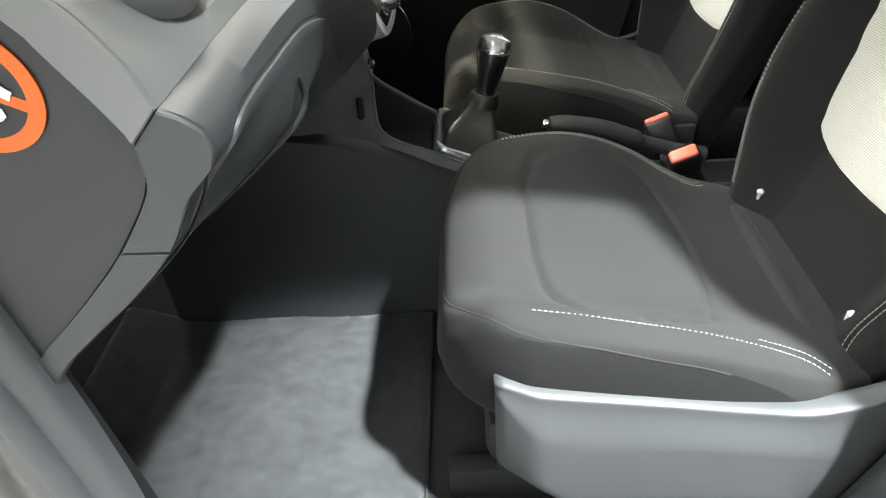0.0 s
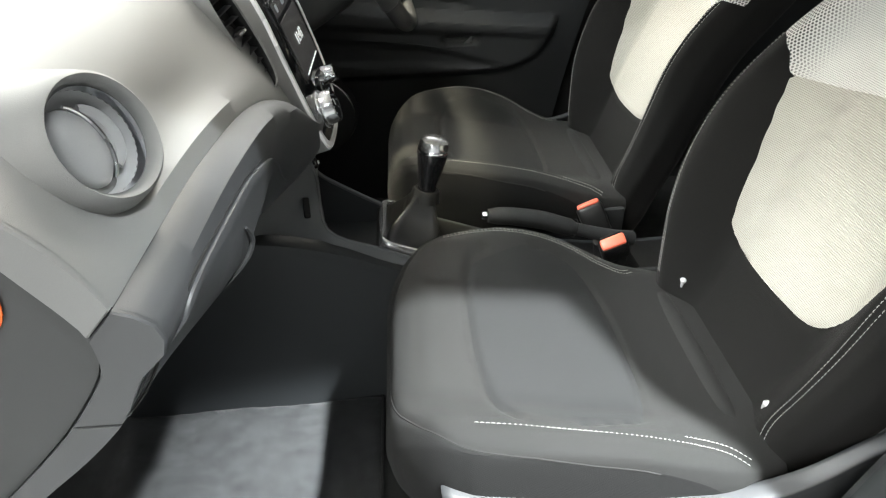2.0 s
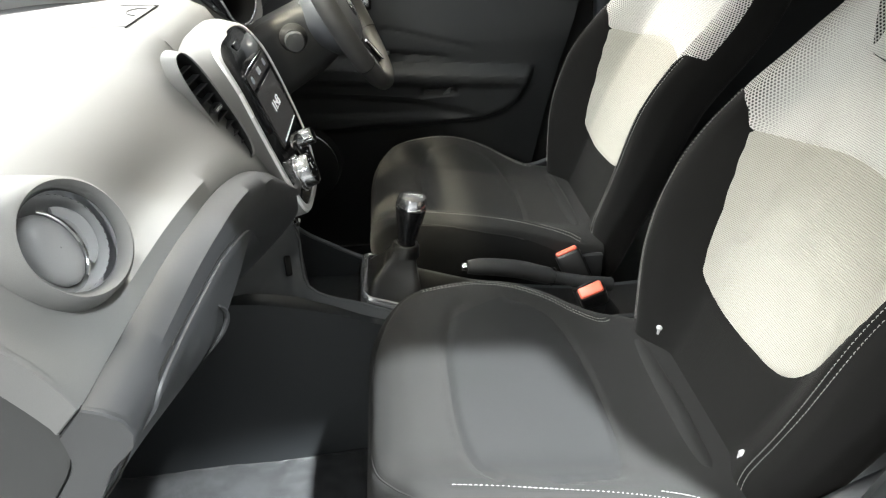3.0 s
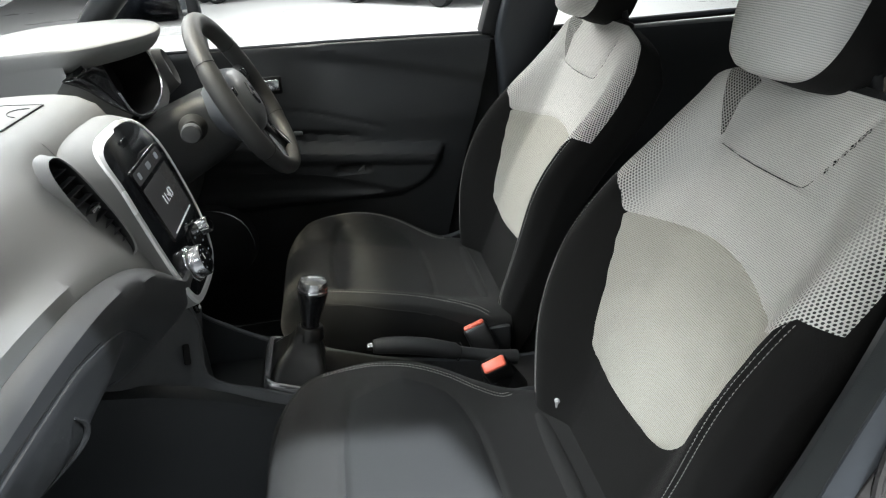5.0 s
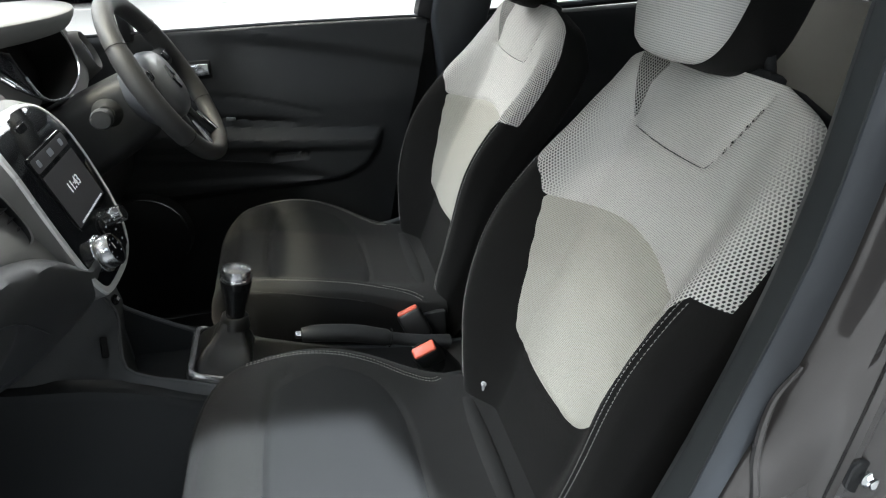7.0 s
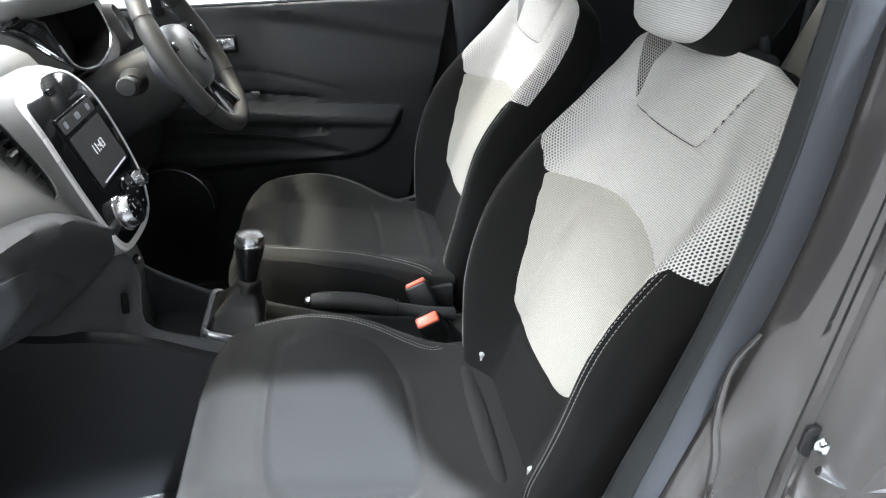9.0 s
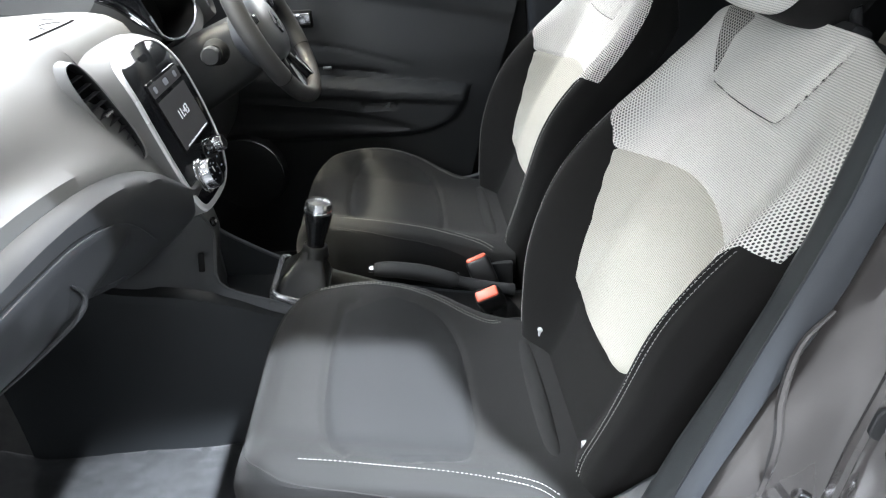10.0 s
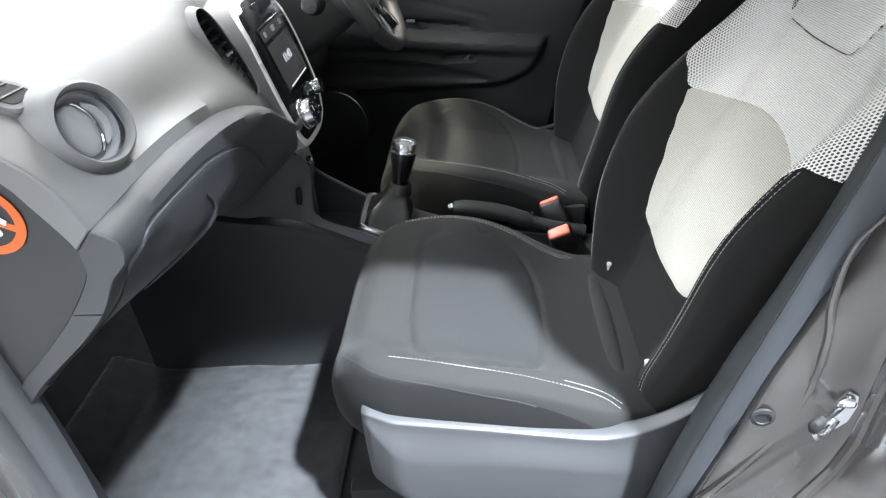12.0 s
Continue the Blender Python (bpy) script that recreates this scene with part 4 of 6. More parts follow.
# plain white pictogram strokes
glyphs = [spline([(0.10, 0.36), (0.14, 0.16), (0.20, 0.02)], 12), spline([(0.30, 0.36), (0.27, 0.12), (0.36, -0.02), (0.52, -0.14)], 14), spline([(-0.28, 0.30), (-0.12, 0.22), (0.02, 0.36)], 10),
          spline([(-0.50, -0.20), (-0.1, -0.27), (0.26, -0.30), (0.24, -0.42), (-0.12, -0.47), (-0.48, -0.40)], 22), spline([(0.42, 0.20), (0.44, 0.05), (0.56, -0.08)], 10)]
for g in glyphs:
    pts = [(sc.x + x * R, sc.y - 0.0012, sc.z + z * R) for x, z in g]
    part("sticker_print", tube(pts, 0.0021, 6, flat=0.3, up=(0, -1, 0)), M_WHITE, sticker, "white printed pictogram stroke")
part("sticker_print", plate([(sc.x + R * (-0.02 + 0.14 * x), sc.z + R * (0.22 + 0.16 * z)) for x, z in circ(1.0, 16)], (0, sc.y - 0.001, 0), (1, 0, 0), (0, 0, 1), 0.0004), M_WHITE, sticker)
part("sticker_bar", plate(rounded(0.016, 0.0065, 0.001, 2, sc.x + 0.006, sc.z + R * 0.87), (0, sc.y - 0.001, 0), (1, 0, 0), (0, 0, 1), 0.0004), M_WHITE, sticker, "white printed bar")

# glovebox door: raised panel following the lower dash, with its grip
def on_glove(y, t, lift=0.0):
    p = glove_profile(y)
    k = t * (len(p) - 1)
    i = min(int(k), len(p) - 2)
    q = p[i] + (p[i + 1] - p[i]) * (k - i)
    d = p[i + 1] - p[i]
    nrm = np.array([-d[1], d[0]]) / np.linalg.norm(d)
    if nrm[0] < 0 and nrm[1] < 0.2:
        nrm = -nrm
    nrm = np.array([abs(nrm[0]), nrm[1] if nrm[0] >= 0 else -nrm[1]])
    return Vector((q[0] + nrm[0] * lift, y, q[1] + nrm[1] * lift))


def glove_t(y, z):
    """Parameter at which the lower dash reaches the height z."""
    p = glove_profile(y)
    k = next(i for i in range(4, len(p)) if p[i][1] < z)
    return (k - (z - p[k][1]) / (p[k - 1][1] - p[k][1])) / (len(p) - 1)


gb_rows = []
for y in np.r_[np.linspace(0.388, 0.42, 10), np.linspace(0.43, 0.832, 40)]:
    zt = curve_of(y, [0.388, 0.392, 0.402, 0.425, 0.48, 0.57, 0.62, 0.66, 0.70, 0.74, 0.79, 0.835], [1.000, 1.022, 1.036, 1.043, 1.044, 1.042, 1.034, 1.023, 1.008, 0.986, 0.948, 0.905])
    zb = float(np.interp(y, [0.72, 0.80, 0.84], [0.806, 0.830, 0.845]))
    gb_rows.append([on_glove(y, glove_t(y, zt + (zb - zt) * k), l) for k, l in [(0.0, -0.004), (0.004, 0.0025)] + [(w, 0.0038 * (1 - smooth01((y - 0.66) / 0.12)) - 0.002 * smooth01((y - 0.72) / 0.06)) for w in np.linspace(0.015, 0.97, 26)] + [(0.995, 0.0015), (1.0, -0.004)]])
edge0 = [Vector((q.x - 0.008, q.y - 0.0015, q.z)) for q in gb_rows[0]]
v, f = loft([edge0] + gb_rows, caps=False, closed=False, flip=True)
glovebox = part("glovebox_door", (v, f), M_GLOVE, dash, "grey plastic glovebox door")
gap = [q[0] + Vector((0.0035, 0, 0.0030)) for q in gb_rows[:38]]
part("glovebox_gap", tube([edge0[k] + Vector((0.0075, -0.0012, 0)) for k in range(len(edge0) - 1, 1, -2)] + gap, np.r_[np.full(14, 0.0013), np.full(len(gap), 0.0016) * np.minimum(1, 0.1 + np.arange(len(gap))[::-1] / 8.0)], 6), M_HOLE, glovebox, "dark shut line")
# grip at the door's lower edge: bright lip, darker sheet painting the hollow's shade
lip = [on_glove(y, glove_t(y, z), 0.006) for y, z in spline([(0.556, 1.004), (0.578, 0.978), (0.582, 0.948), (0.566, 0.917), (0.538, 0.892), (0.508, 0.880)], 30)]
part("grip_lip", tube(lip, [0.0012 + 0.0036 * math.sin(math.pi * k) for k in np.linspace(0, 1, 30)], 8), M_COVER, glovebox, "curved grip edge")
fan = [on_glove(y, glove_t(y, z), 0.0048) for y, z in spline([(0.554, 1.000), (0.572, 0.975), (0.575, 0.948), (0.560, 0.919), (0.535, 0.896), (0.510, 0.883)], 20)]
fan2 = [on_glove(y, glove_t(y, z), 0.0048) for y, z in spline([(0.554, 1.000), (0.550, 0.985), (0.543, 0.960), (0.532, 0.930), (0.520, 0.905), (0.510, 0.883)], 20)]
v, f = loft([fan, fan2], caps=False, closed=False)
part("grip_shade", (v, f), M_LID, glovebox, "darker sheet painted as the shade of the grip hollow")


# round side vents
def round_vent(c, axis, r, label, up=(0, 0, 1)):
    ax = Vector(axis).normalized()
    c = Vector(c)
    e = (Vector(up) - ax * Vector(up).dot(ax)).normalized()
    g = ax.cross(e)
    vent = thing("air_vent", c, label, "air vent")
    ring = []
    prof = [(1.42, -0.040), (1.30, -0.022), (1.19, -0.006), (1.10, 0.006), (1.03, 0.009), (0.97, 0.005), (0.945, -0.004), (0.93, -0.022)]
    hous = [[c + ax * h + (g * math.cos(a) + e * math.sin(a)) * r * k for a in np.linspace(0, 2 * math.pi, 56, endpoint=False)] for k, h in prof]
    v, f = loft(hous, caps=False)
    part("vent_collar", (v, f), M_PAD, vent, "pale grey moulded collar")
    v, f = lathe([(r * 0.935, -0.010), (r * 0.93, -0.004), (r * 0.90, -0.003), (r * 0.89, -0.012)], c, ax, 56, caps=False)
    part("vent_ring", (v, f), M_CHROME, vent, "thin chrome ring")
    v, f = lathe([(r * 0.89, -0.012), (r * 0.88, -0.040), (0.001, -0.042)], c, ax, 40, caps=False)
    part("vent_duct", (v, f), M_HOLE, vent, "dark duct")
    # the louvre: a domed half-disc beside a curved slot with a tab
    floor_ = []
    for k, h in ((0.925, -0.006), (0.88, -0.014), (0.76, -0.023), (0.60, -0.027), (0.02, -0.028)):
        floor_.append([c + ax * h + (g * math.cos(a) + e * math.sin(a)) * r * k for a in np.linspace(0, 2 * math.pi, 40, endpoint=False)])
    v, f = loft(floor_, caps=False)
    part("louvre_bed", (v, f), M_LOUVRE, vent, "grey louvre bed")
    disc = []
    for k, h in ((1.0, -0.026), (0.98, -0.013), (0.85, -0.008), (0.55, -0.004), (0.25, -0.003), (0.02, -0.003)):
        disc.append([c + ax * h + (g * (0.20 + 0.46 * k * math.cos(a)) + e * 0.70 * k * math.sin(a)) * r for a in np.linspace(0, 2 * math.pi, 44, endpoint=False)])
    v, f = loft(disc, caps=False)
    part("louvre", (v, f), M_LOUVRE, vent, "domed grey louvre")
    arc = [c - ax * 0.011 + (g * (0.20 - 0.49 * math.cos(a)) + e * 0.72 * math.sin(a)) * r for a in np.linspace(-1.2, 1.2, 24)]
    part("louvre_edge", tube(arc, [0.0008 + 0.0014 * math.cos(a) for a in np.linspace(-1.2, 1.2, 24)], 8), M_CHROME, vent, "bright louvre edge")
    arc2 = [c - ax * 0.014 + (g * (-0.06 - 0.50 * math.cos(a)) + e * 0.56 * math.sin(a)) * r for a in np.linspace(-1.2, 1.2, 20)]
    part("louvre_tab", tube(arc2, [0.0025 + 0.0045 * math.cos(a) for a in np.linspace(-1.2, 1.2, 20)], 8, flat=0.5, up=tuple(ax)), M_LOUVRE, vent, "pale grey tab")
    return vent


round_vent((-0.178, 0.454, 1.153), (0.88, -0.28, 0.36), 0.045, "round air vent with chrome ring in pale grey collar")
# demister slot beside it
dem = thing("demister_vent", (-0.27, 0.375, 1.19), "small slotted demister vent in the dash top corner", "air vent")
d_c, d_x, d_y = Vector((-0.258, 0.444, 1.2005)), Vector((0.93, 0.0, -0.36)), Vector((0.10, 0.98, 0.17))
part("demister_frame", plate(rounded(0.070, 0.050, 0.012, 5), d_c, d_x, d_y, 0.02, 0.003), M_PAD, dem)
# no real hole: a black plate on the frame paints the opening's shade
part("demister_dark_plate", plate(rounded(0.050, 0.032, 0.008, 5), d_c + Vector((0.0003, 0, 0.0008)), d_x, d_y, 0.003), M_HOLE, dem, "black plate painted as the dark of the opening")
for k in (-1, 1):
    part("slat", plate([(-0.004 + 0.009 * k, -0.015), (-0.0015 + 0.009 * k, -0.015), (0.0055 + 0.009 * k, 0.015), (0.003 + 0.009 * k, 0.015)], d_c + Vector((0.0006, 0, 0.0016)), d_x, d_y, 0.003), M_PAD, dem)

# ---- centre stack ----
ST_N = Vector((1, 0, 0.3)).normalized()
ST_Y = Vector((0, 1, 0))
ST_U = ST_N.cross(ST_Y).normalized()
if ST_U.z < 0:
    ST_U = -ST_U
ST_O = Vector((-0.13, 1.038, 1.05))


def st(y, z, d=0.0):
    """A point of the stack's face: y from its middle, height z, d proud of it."""
    return ST_O + ST_Y * y + ST_U * ((z - 1.05) / ST_U.z) + ST_N * (d - 2.1 * max(0.0, z - 1.095) ** 2)


OUT = [tuple(q) for q in spline([(0.0, 1.182), (0.060, 1.179), (0.100, 1.166), (0.122, 1.132), (0.130, 1.080), (0.127, 1.030), (0.117, 0.980), (0.095, 0.940), (0.055, 0.909), (0.0, 0.896), (-0.080, 0.897), (-0.114, 0.905), (-0.128, 0.930), (-0.131, 0.970), (-0.128, 1.030), (-0.122, 1.090), (-0.112, 1.145), (-0.095, 1.169), (-0.055, 1.180), (0.0, 1.182)], 90)][:-1]
stack = thing("centre_stack", (-0.14, YC, 0.86), "gloss black centre stack with chrome rim and touch screen", "console")


def scaled(k, dz=0.0, grow=0.0):
    return [(y * k + math.copysign(grow, y) * (abs(y) > 0.001), 1.03 + (z - 1.03) * k + dz) for y, z in OUT]


def flare(k, lift):
    """The rim's outline, widened at its flanks and a little at its top, not at its foot."""
    out = []
    for y, z in OUT:
        g = smooth01((z - 0.925) / 0.13)
        g *= 1.0 if y < 0 else max(0.06, 1 - 2.6 * (k - 1))
        out.append((y * (1 + (k - 1) * g), z + lift * smooth01((z - 1.05) / 0.12)))
    return out


rings = [[st(y, z, d) for y, z in flare(k, l)] for k, l, d in ((1.0, 0.0, 0.0), (1.03, 0.003, -0.004), (1.16, 0.012, -0.018), (1.55, 0.022, -0.048), (2.0, 0.026, -0.085), (2.35, 0.01, -0.14))]
v, f = loft(rings, caps=False, flip=False)
part("stack_housing", (v, f), M_PAD, stack, "grey moulded housing")
rim_in = lambda kr, kl: [a if a[0] > 0 else c for a, c in zip(scaled(kr), scaled(kl))]
rings = [[st(y, z, -0.002) for y, z in OUT], [st(y, z, 0.004) for y, z in scaled(0.985)], [st(y, z, 0.0045) for y, z in rim_in(0.955, 0.925)], [st(y, z, 0.001) for y, z in rim_in(0.945, 0.915)]]
v, f = loft(rings, caps=False, flip=True)
part("chrome_rim", (v, f), M_SILVER, stack, "satin chrome rim")
v, f = loft([[st(y, z, 0.0025) for y, z in rim_in(0.950, 0.920)], [st(y, z, 0.0035) for y, z in scaled(0.8)], [st(y, z, 0.0035) for y, z in scaled(0.65)], [st(y, z, 0.0035) for y, z in scaled(0.5)], [st(y, z, 0.0035) for y, z in scaled(0.3)], [st(y, z, 0.0035) for y, z in scaled(0.01)]], caps=False, flip=True)
fascia = part("fascia", (v, f), M_GLOSS, stack, "gloss black fascia")
scr = part("touch_screen", plate(rounded(0.156, 0.132, 0.008, 5), st(0.012, 1.057, 0.0055), ST_Y, ST_U, 0.004, 0.001), M_GLOSS, stack, "dark glass touch screen showing the time")
part("display", plate(rounded(0.146, 0.092, 0.002, 2), st(0.012, 1.043, 0.0062), ST_Y, ST_U, 0.001), M_SCREEN, scr, "dim grey display")
part("button_strip", plate(rounded(0.150, 0.022, 0.004, 4), st(0.012, 1.105, 0.0064), ST_Y, ST_U, 0.002), M_SCREEN, scr, "dark strip of touch keys")
for y, w in ((-0.043, 0.012), (0.010, 0.020), (0.062, 0.014)):
    part("touch_key", plate(rounded(w, 0.011, 0.003, 3), st(y, 1.105, 0.0070), ST_Y, ST_U, 0.001), M_ICON, scr, "pale grey key symbol")
part("screen_bar", plate(rounded(0.12, 0.0026, 0.001, 2), st(0.016, 1.002, 0.0068), ST_Y, ST_U, 0.0008), M_DIGIT, scr, "pale line along the screen's foot")
text_mesh("clock_digits", "11:43", 0.024, frame_matrix(st(0.012, 1.048, 0.0068), ST_Y, ST_U), M_DIGIT, scr)["label"] = "pale clock digits reading 11:43"
part("emblem_key", plate(rounded(0.03, 0.012, 0.005, 4), st(0.0, 1.152, 0.0055), ST_Y, ST_U, 0.002, 0.001), M_GLOSS, stack, "gloss black hazard key")
# climate controls
o = st(-0.050, 0.946, 0.003)
knob = part("control_knob", lathe([(0.033, -0.002), (0.032, 0.003), (0.0285, 0.005), (0.0275, 0.022), (0.0250, 0.025)], o, ST_N, 40, caps=False), M_SATIN, stack, "satin metal climate dial")
part("dial_face", lathe([(0.0250, 0.025), (0.0235, 0.0235), (0.0005, 0.0235)], o, ST_N, 32, caps=False), M_GLOSS, knob, "black dial face")
for a in np.linspace(-0.6, 3.7, 7):
    q = o + ST_N * 0.0239 + (ST_Y * math.cos(a) + ST_U * math.sin(a)) * 0.0175
    part("dial_mark", plate(rounded(0.0042, 0.0022, 0.0008, 2), q, ST_Y, ST_U, 0.0005), M_ICON, knob)
part("dial_mark", plate(rounded(0.003, 0.012, 0.001, 2), o + ST_N * 0.0240 + ST_U * 0.006, ST_Y, ST_U, 0.0005), M_WHITE, knob, "white pointer line")
o = st(0.064, 0.962, 0.003)
knob = part("control_knob", lathe([(0.0185, -0.002), (0.0165, 0.003), (0.0155, 0.020), (0.0135, 0.022)], o, ST_N, 32, caps=False), M_CHROME, stack, "small chrome knob")
part("dial_face", lathe([(0.0135, 0.022), (0.0125, 0.021), (0.0005, 0.021)], o, ST_N, 28, caps=False), M_GLOSS, knob, "black dial face")
keys = part("key_panel", plate(rounded(0.060, 0.070, 0.016, 5), st(0.022, 0.948, 0.008), ST_Y, ST_U, 0.010, 0.002), M_GLOSS, stack, "black key panel")
for i in range(2):
    for j in range(3):
        part("key_mark", plate(rounded(0.006, 0.003, 0.001, 2), st(0.008 + 0.026 * i, 0.930 + 0.018 * j, 0.0086), ST_Y, ST_U, 0.0006), M_ICON, keys)


# slotted vents on the flanks of the stack
def slot_vent(side):
    n = Vector((0.80, side * 0.50, 0.30)).normalized()
    top, bot = Vector((-0.192, 1.038 + side * 0.190, 1.184)), Vector((-0.142, 1.038 + side * 0.168, 1.040))
    up = (top - bot).normalized()
    n = (n - up * n.dot(up)).normalized()
    ac = up.cross(n).normalized()
    c = (top + bot) / 2
    L = (top - bot).length
    vent = thing("air_vent", c, "tall slotted centre air vent with plastic slats", "air vent")
    out = []
    for a in np.linspace(0, 2 * math.pi, 44, endpoint=False):
        ca, sa = math.cos(a), math.sin(a)
        out.append((0.0185 * math.copysign(abs(ca) ** 0.8, ca), (L / 2 + 0.006) * math.copysign(abs(sa) ** 0.72, sa)))
    rings = [[c + ac * x * 1.30 + up * z * 1.10 - n * 0.018 for x, z in out], [c + ac * x * 1.10 + up * z * 1.03 + n * 0.003 for x, z in out], [c + ac * x * 1.05 + up * z * 1.015 + n * 0.005 for x, z in out], [c + ac * x * 1.0 + up * z + n * 0.002 for x, z in out], [c + ac * x * 0.95 + up * z * 0.98 - n * 0.024 for x, z in out]]
    v, f = loft(rings[:4], caps=False, flip=True)
    part("vent_frame", (v, f), M_PAD, vent, "grey vent frame")
    # inner wall split off and blackened to paint the shade between slats
    v, f = loft(rings[3:], caps=False, flip=True)
    part("vent_shade_wall", (v, f), M_BLACK, vent, "inner wall coloured black as the shade between the slats")
    v, f = loft([[c + ac * x * 0.96 + up * z * 0.985 - n * 0.020 for x, z in out], [c + ac * x * 0.01 + up * z * 0.01 - n * 0.021 for x, z in out]], caps=False, flip=True)
    part("vent_duct", (v, f), M_HOLE, vent, "dark duct")
    # slats in a lighter grey, for front edges that catch light
    for k in np.linspace(-0.80, 0.80, 9):
        w = 0.0345 * math.sqrt(max(0.05, 1 - abs(k) ** 3))
        m = Matrix((ac, up, n)).transposed() @ rot(8, 0, 0)
        part("slat", box(c + up * k * L / 2 - n * 0.009, (w, 0.0016, 0.012), 0.0005, m), M_COVER, vent, "plastic slat, coloured lighter for its lit front edge")
    part("vent_thumb", box(c + n * 0.002, (0.016, 0.006, 0.012), 0.0025, Matrix((ac, up, n)).transposed()), M_SATIN, vent, "silver thumb tab")


slot_vent(-1)

# oddments tray lid on the dash top, with a finger notch
tray = thing("tray_lid", (-0.42, 0.92, 1.21), "flush grey lid on the dash top with finger notch", "lid")
rows_ = []
for x in np.linspace(-0.50, -0.278, 14):
    z = float(np.interp(x, [-0.62, -0.44, -0.33, -0.27, -0.25], [1.199, 1.2125, 1.2155, 1.2115, 1.206]))
    rows_.append([(x, y, z + (0.0022 if 0.930 < y < 1.070 else -0.003)) for y in np.r_[0.926, np.linspace(0.932, 1.068, 8), 1.076]])
v, f = loft(rows_, caps=False, closed=False, flip=True)
part("lid_panel", (v, f), M_PAD, tray)
part("lid_gap", tube([(-0.2765, 0.926, 1.2130), (-0.2765, 1.076, 1.2130)], 0.0010, 6), M_HOLE, tray)
part("lid_gap", tube([(-0.278, 1.078, 1.2130), (-0.33, 1.078, 1.2165), (-0.50, 1.078, 1.209)], 0.0008, 6), M_LID, tray)
part("finger_notch", tube([(-0.282 - 0.022 * math.sin(a), 1.02 + 0.026 * math.cos(a), 1.2150 + 0.0025 * math.sin(a)) for a in np.linspace(0.1, 3.0, 14)], 0.0008, 6), M_LID, tray)


# ---- instrument binnacle ----
binn = thing("instrument_binnacle", (-0.33, SEAT_Y[1], 1.0), "hooded instrument binnacle with dark display", "instruments")
plan = spline([(-1.0, 1.235), (-0.75, 1.250), (-0.56, 1.256), (-0.42, 1.250), (-0.33, 1.240), (-0.285, 1.235), (-0.255, 1.262), (-0.228, 1.315), (-0.195, 1.395), (-0.183, 1.470), (-0.192, 1.560), (-0.225, 1.640), (-0.30, 1.705), (-0.45, 1.745), (-1.0, 1.775)], 90)
cen = np.array([-0.62, 1.49])
hood_top = lambda x: float(np.interp(x, [-1.0, -0.75, -0.5, -0.3, -0.18], [1.165, 1.225, 1.262, 1.272, 1.268]))
rings = []
for k, dz in ((0.02, 0.006), (0.5, 0.006), (0.85, 0.003), (0.965, 0.0), (0.988, -0.001), (0.998, -0.004), (1.0, -0.008), (0.992, -0.018), (0.970, -0.032), (0.950, -0.040), (0.90, -0.046), (0.6, -0.05)):
    rings.append([(cen[0] + (x - cen[0]) * k, cen[1] + (y - cen[1]) * k, hood_top(cen[0] + (x - cen[0]) * k) + dz) for x, y in plan])
v, f = loft(rings, caps=False)
part("hood", (v, f), M_PAD, binn, "broad grey hood over the instruments")
side_ = [(x, y) for x, y in plan if y < 1.27 and x < -0.29]
v, f = loft([[(x, y + 0.004 + q, min(hood_top(x) - 0.03, z)) for x, y in side_] for q, z in ((0.0, 9.0), (0.004, 1.225), (0.012, 1.17))], caps=False, closed=False, flip=True)
part("hood_base", (v, f), M_PAD, binn)
# display opening on a leaning plane
BN = Vector((0.93, 0, 0.36)).normalized()
bp_ = lambda y, z, d=0.0: Vector((-0.235 - (z - 1.14) * 0.387, y, z)) + BN * d
OPEN = [tuple(p) for p in spline([(1.348, 1.236), (1.343, 1.215), (1.337, 1.190), (1.331, 1.155), (1.332, 1.133), (1.350, 1.119), (1.385, 1.110), (1.445, 1.105), (1.510, 1.110), (1.560, 1.119), (1.605, 1.136), (1.632, 1.160), (1.643, 1.190), (1.642, 1.236)], 60)]
oc = (1.49, 1.175)
grow = lambda k, d, e=0.0: [bp_(oc[0] + (y - oc[0]) * k + math.copysign(e, y - oc[0]), oc[1] + (z - oc[1]) * k, d) for y, z in OPEN]
v, f = loft([grow(1.0, 0.0), grow(0.97, -0.006), grow(0.90, -0.05), grow(0.86, -0.09)], caps=False, closed=False)
part("shroud", (v, f), M_HOLE, binn, "dark tunnel of the instrument hood")
v, f = loft([[bp_(y, 1.25, -0.085), bp_(y, 1.09, -0.085)] for y in np.linspace(1.30, 1.67, 6)], caps=False, closed=False, flip=True)
part("cluster_face", (v, f), M_HOLE, binn, "unlit dark instrument display")
part("cluster_ring", tube([bp_(y, z, 0.002) for y, z in OPEN[8:]], 0.0032, 8), M_SATIN, binn, "silver edge round the display")
# grey collar below and beside the opening
low = [i for i in range(len(OPEN)) if i >= 18]
inner = [bp_(*OPEN[i], -0.001) for i in low]
outer, back = [], []
for i in low:
    y, z = OPEN[i]
    s_ = (i - 18) / 41.0
    w = 0.006 + 0.050 * smooth01(s_ * 1.5)
    dy, dz = y - oc[0], (z - oc[1]) * 2.2
    m_ = math.hypot(dy, dz)
    outer.append(bp_(y + dy / m_ * w, z + dz / m_ * w * 0.6, -0.003))
    back.append(bp_(y + dy / m_ * w * 1.15, z + dz / m_ * w * 0.8 - 0.004, -0.10))
mid = [a * 0.5 + c * 0.5 + BN * 0.003 for a, c in zip(inner, outer)]
v, f = loft([inner, mid, outer, back], caps=False, closed=False, flip=True)
part("collar", (v, f), M_PAD, binn, "grey collar below the display")
wing_up = spline([(-0.284, 1.190, 1.226), (-0.276, 1.220, 1.234), (-0.271, 1.270, 1.240), (-0.2735, 1.346, 1.239)], 16)
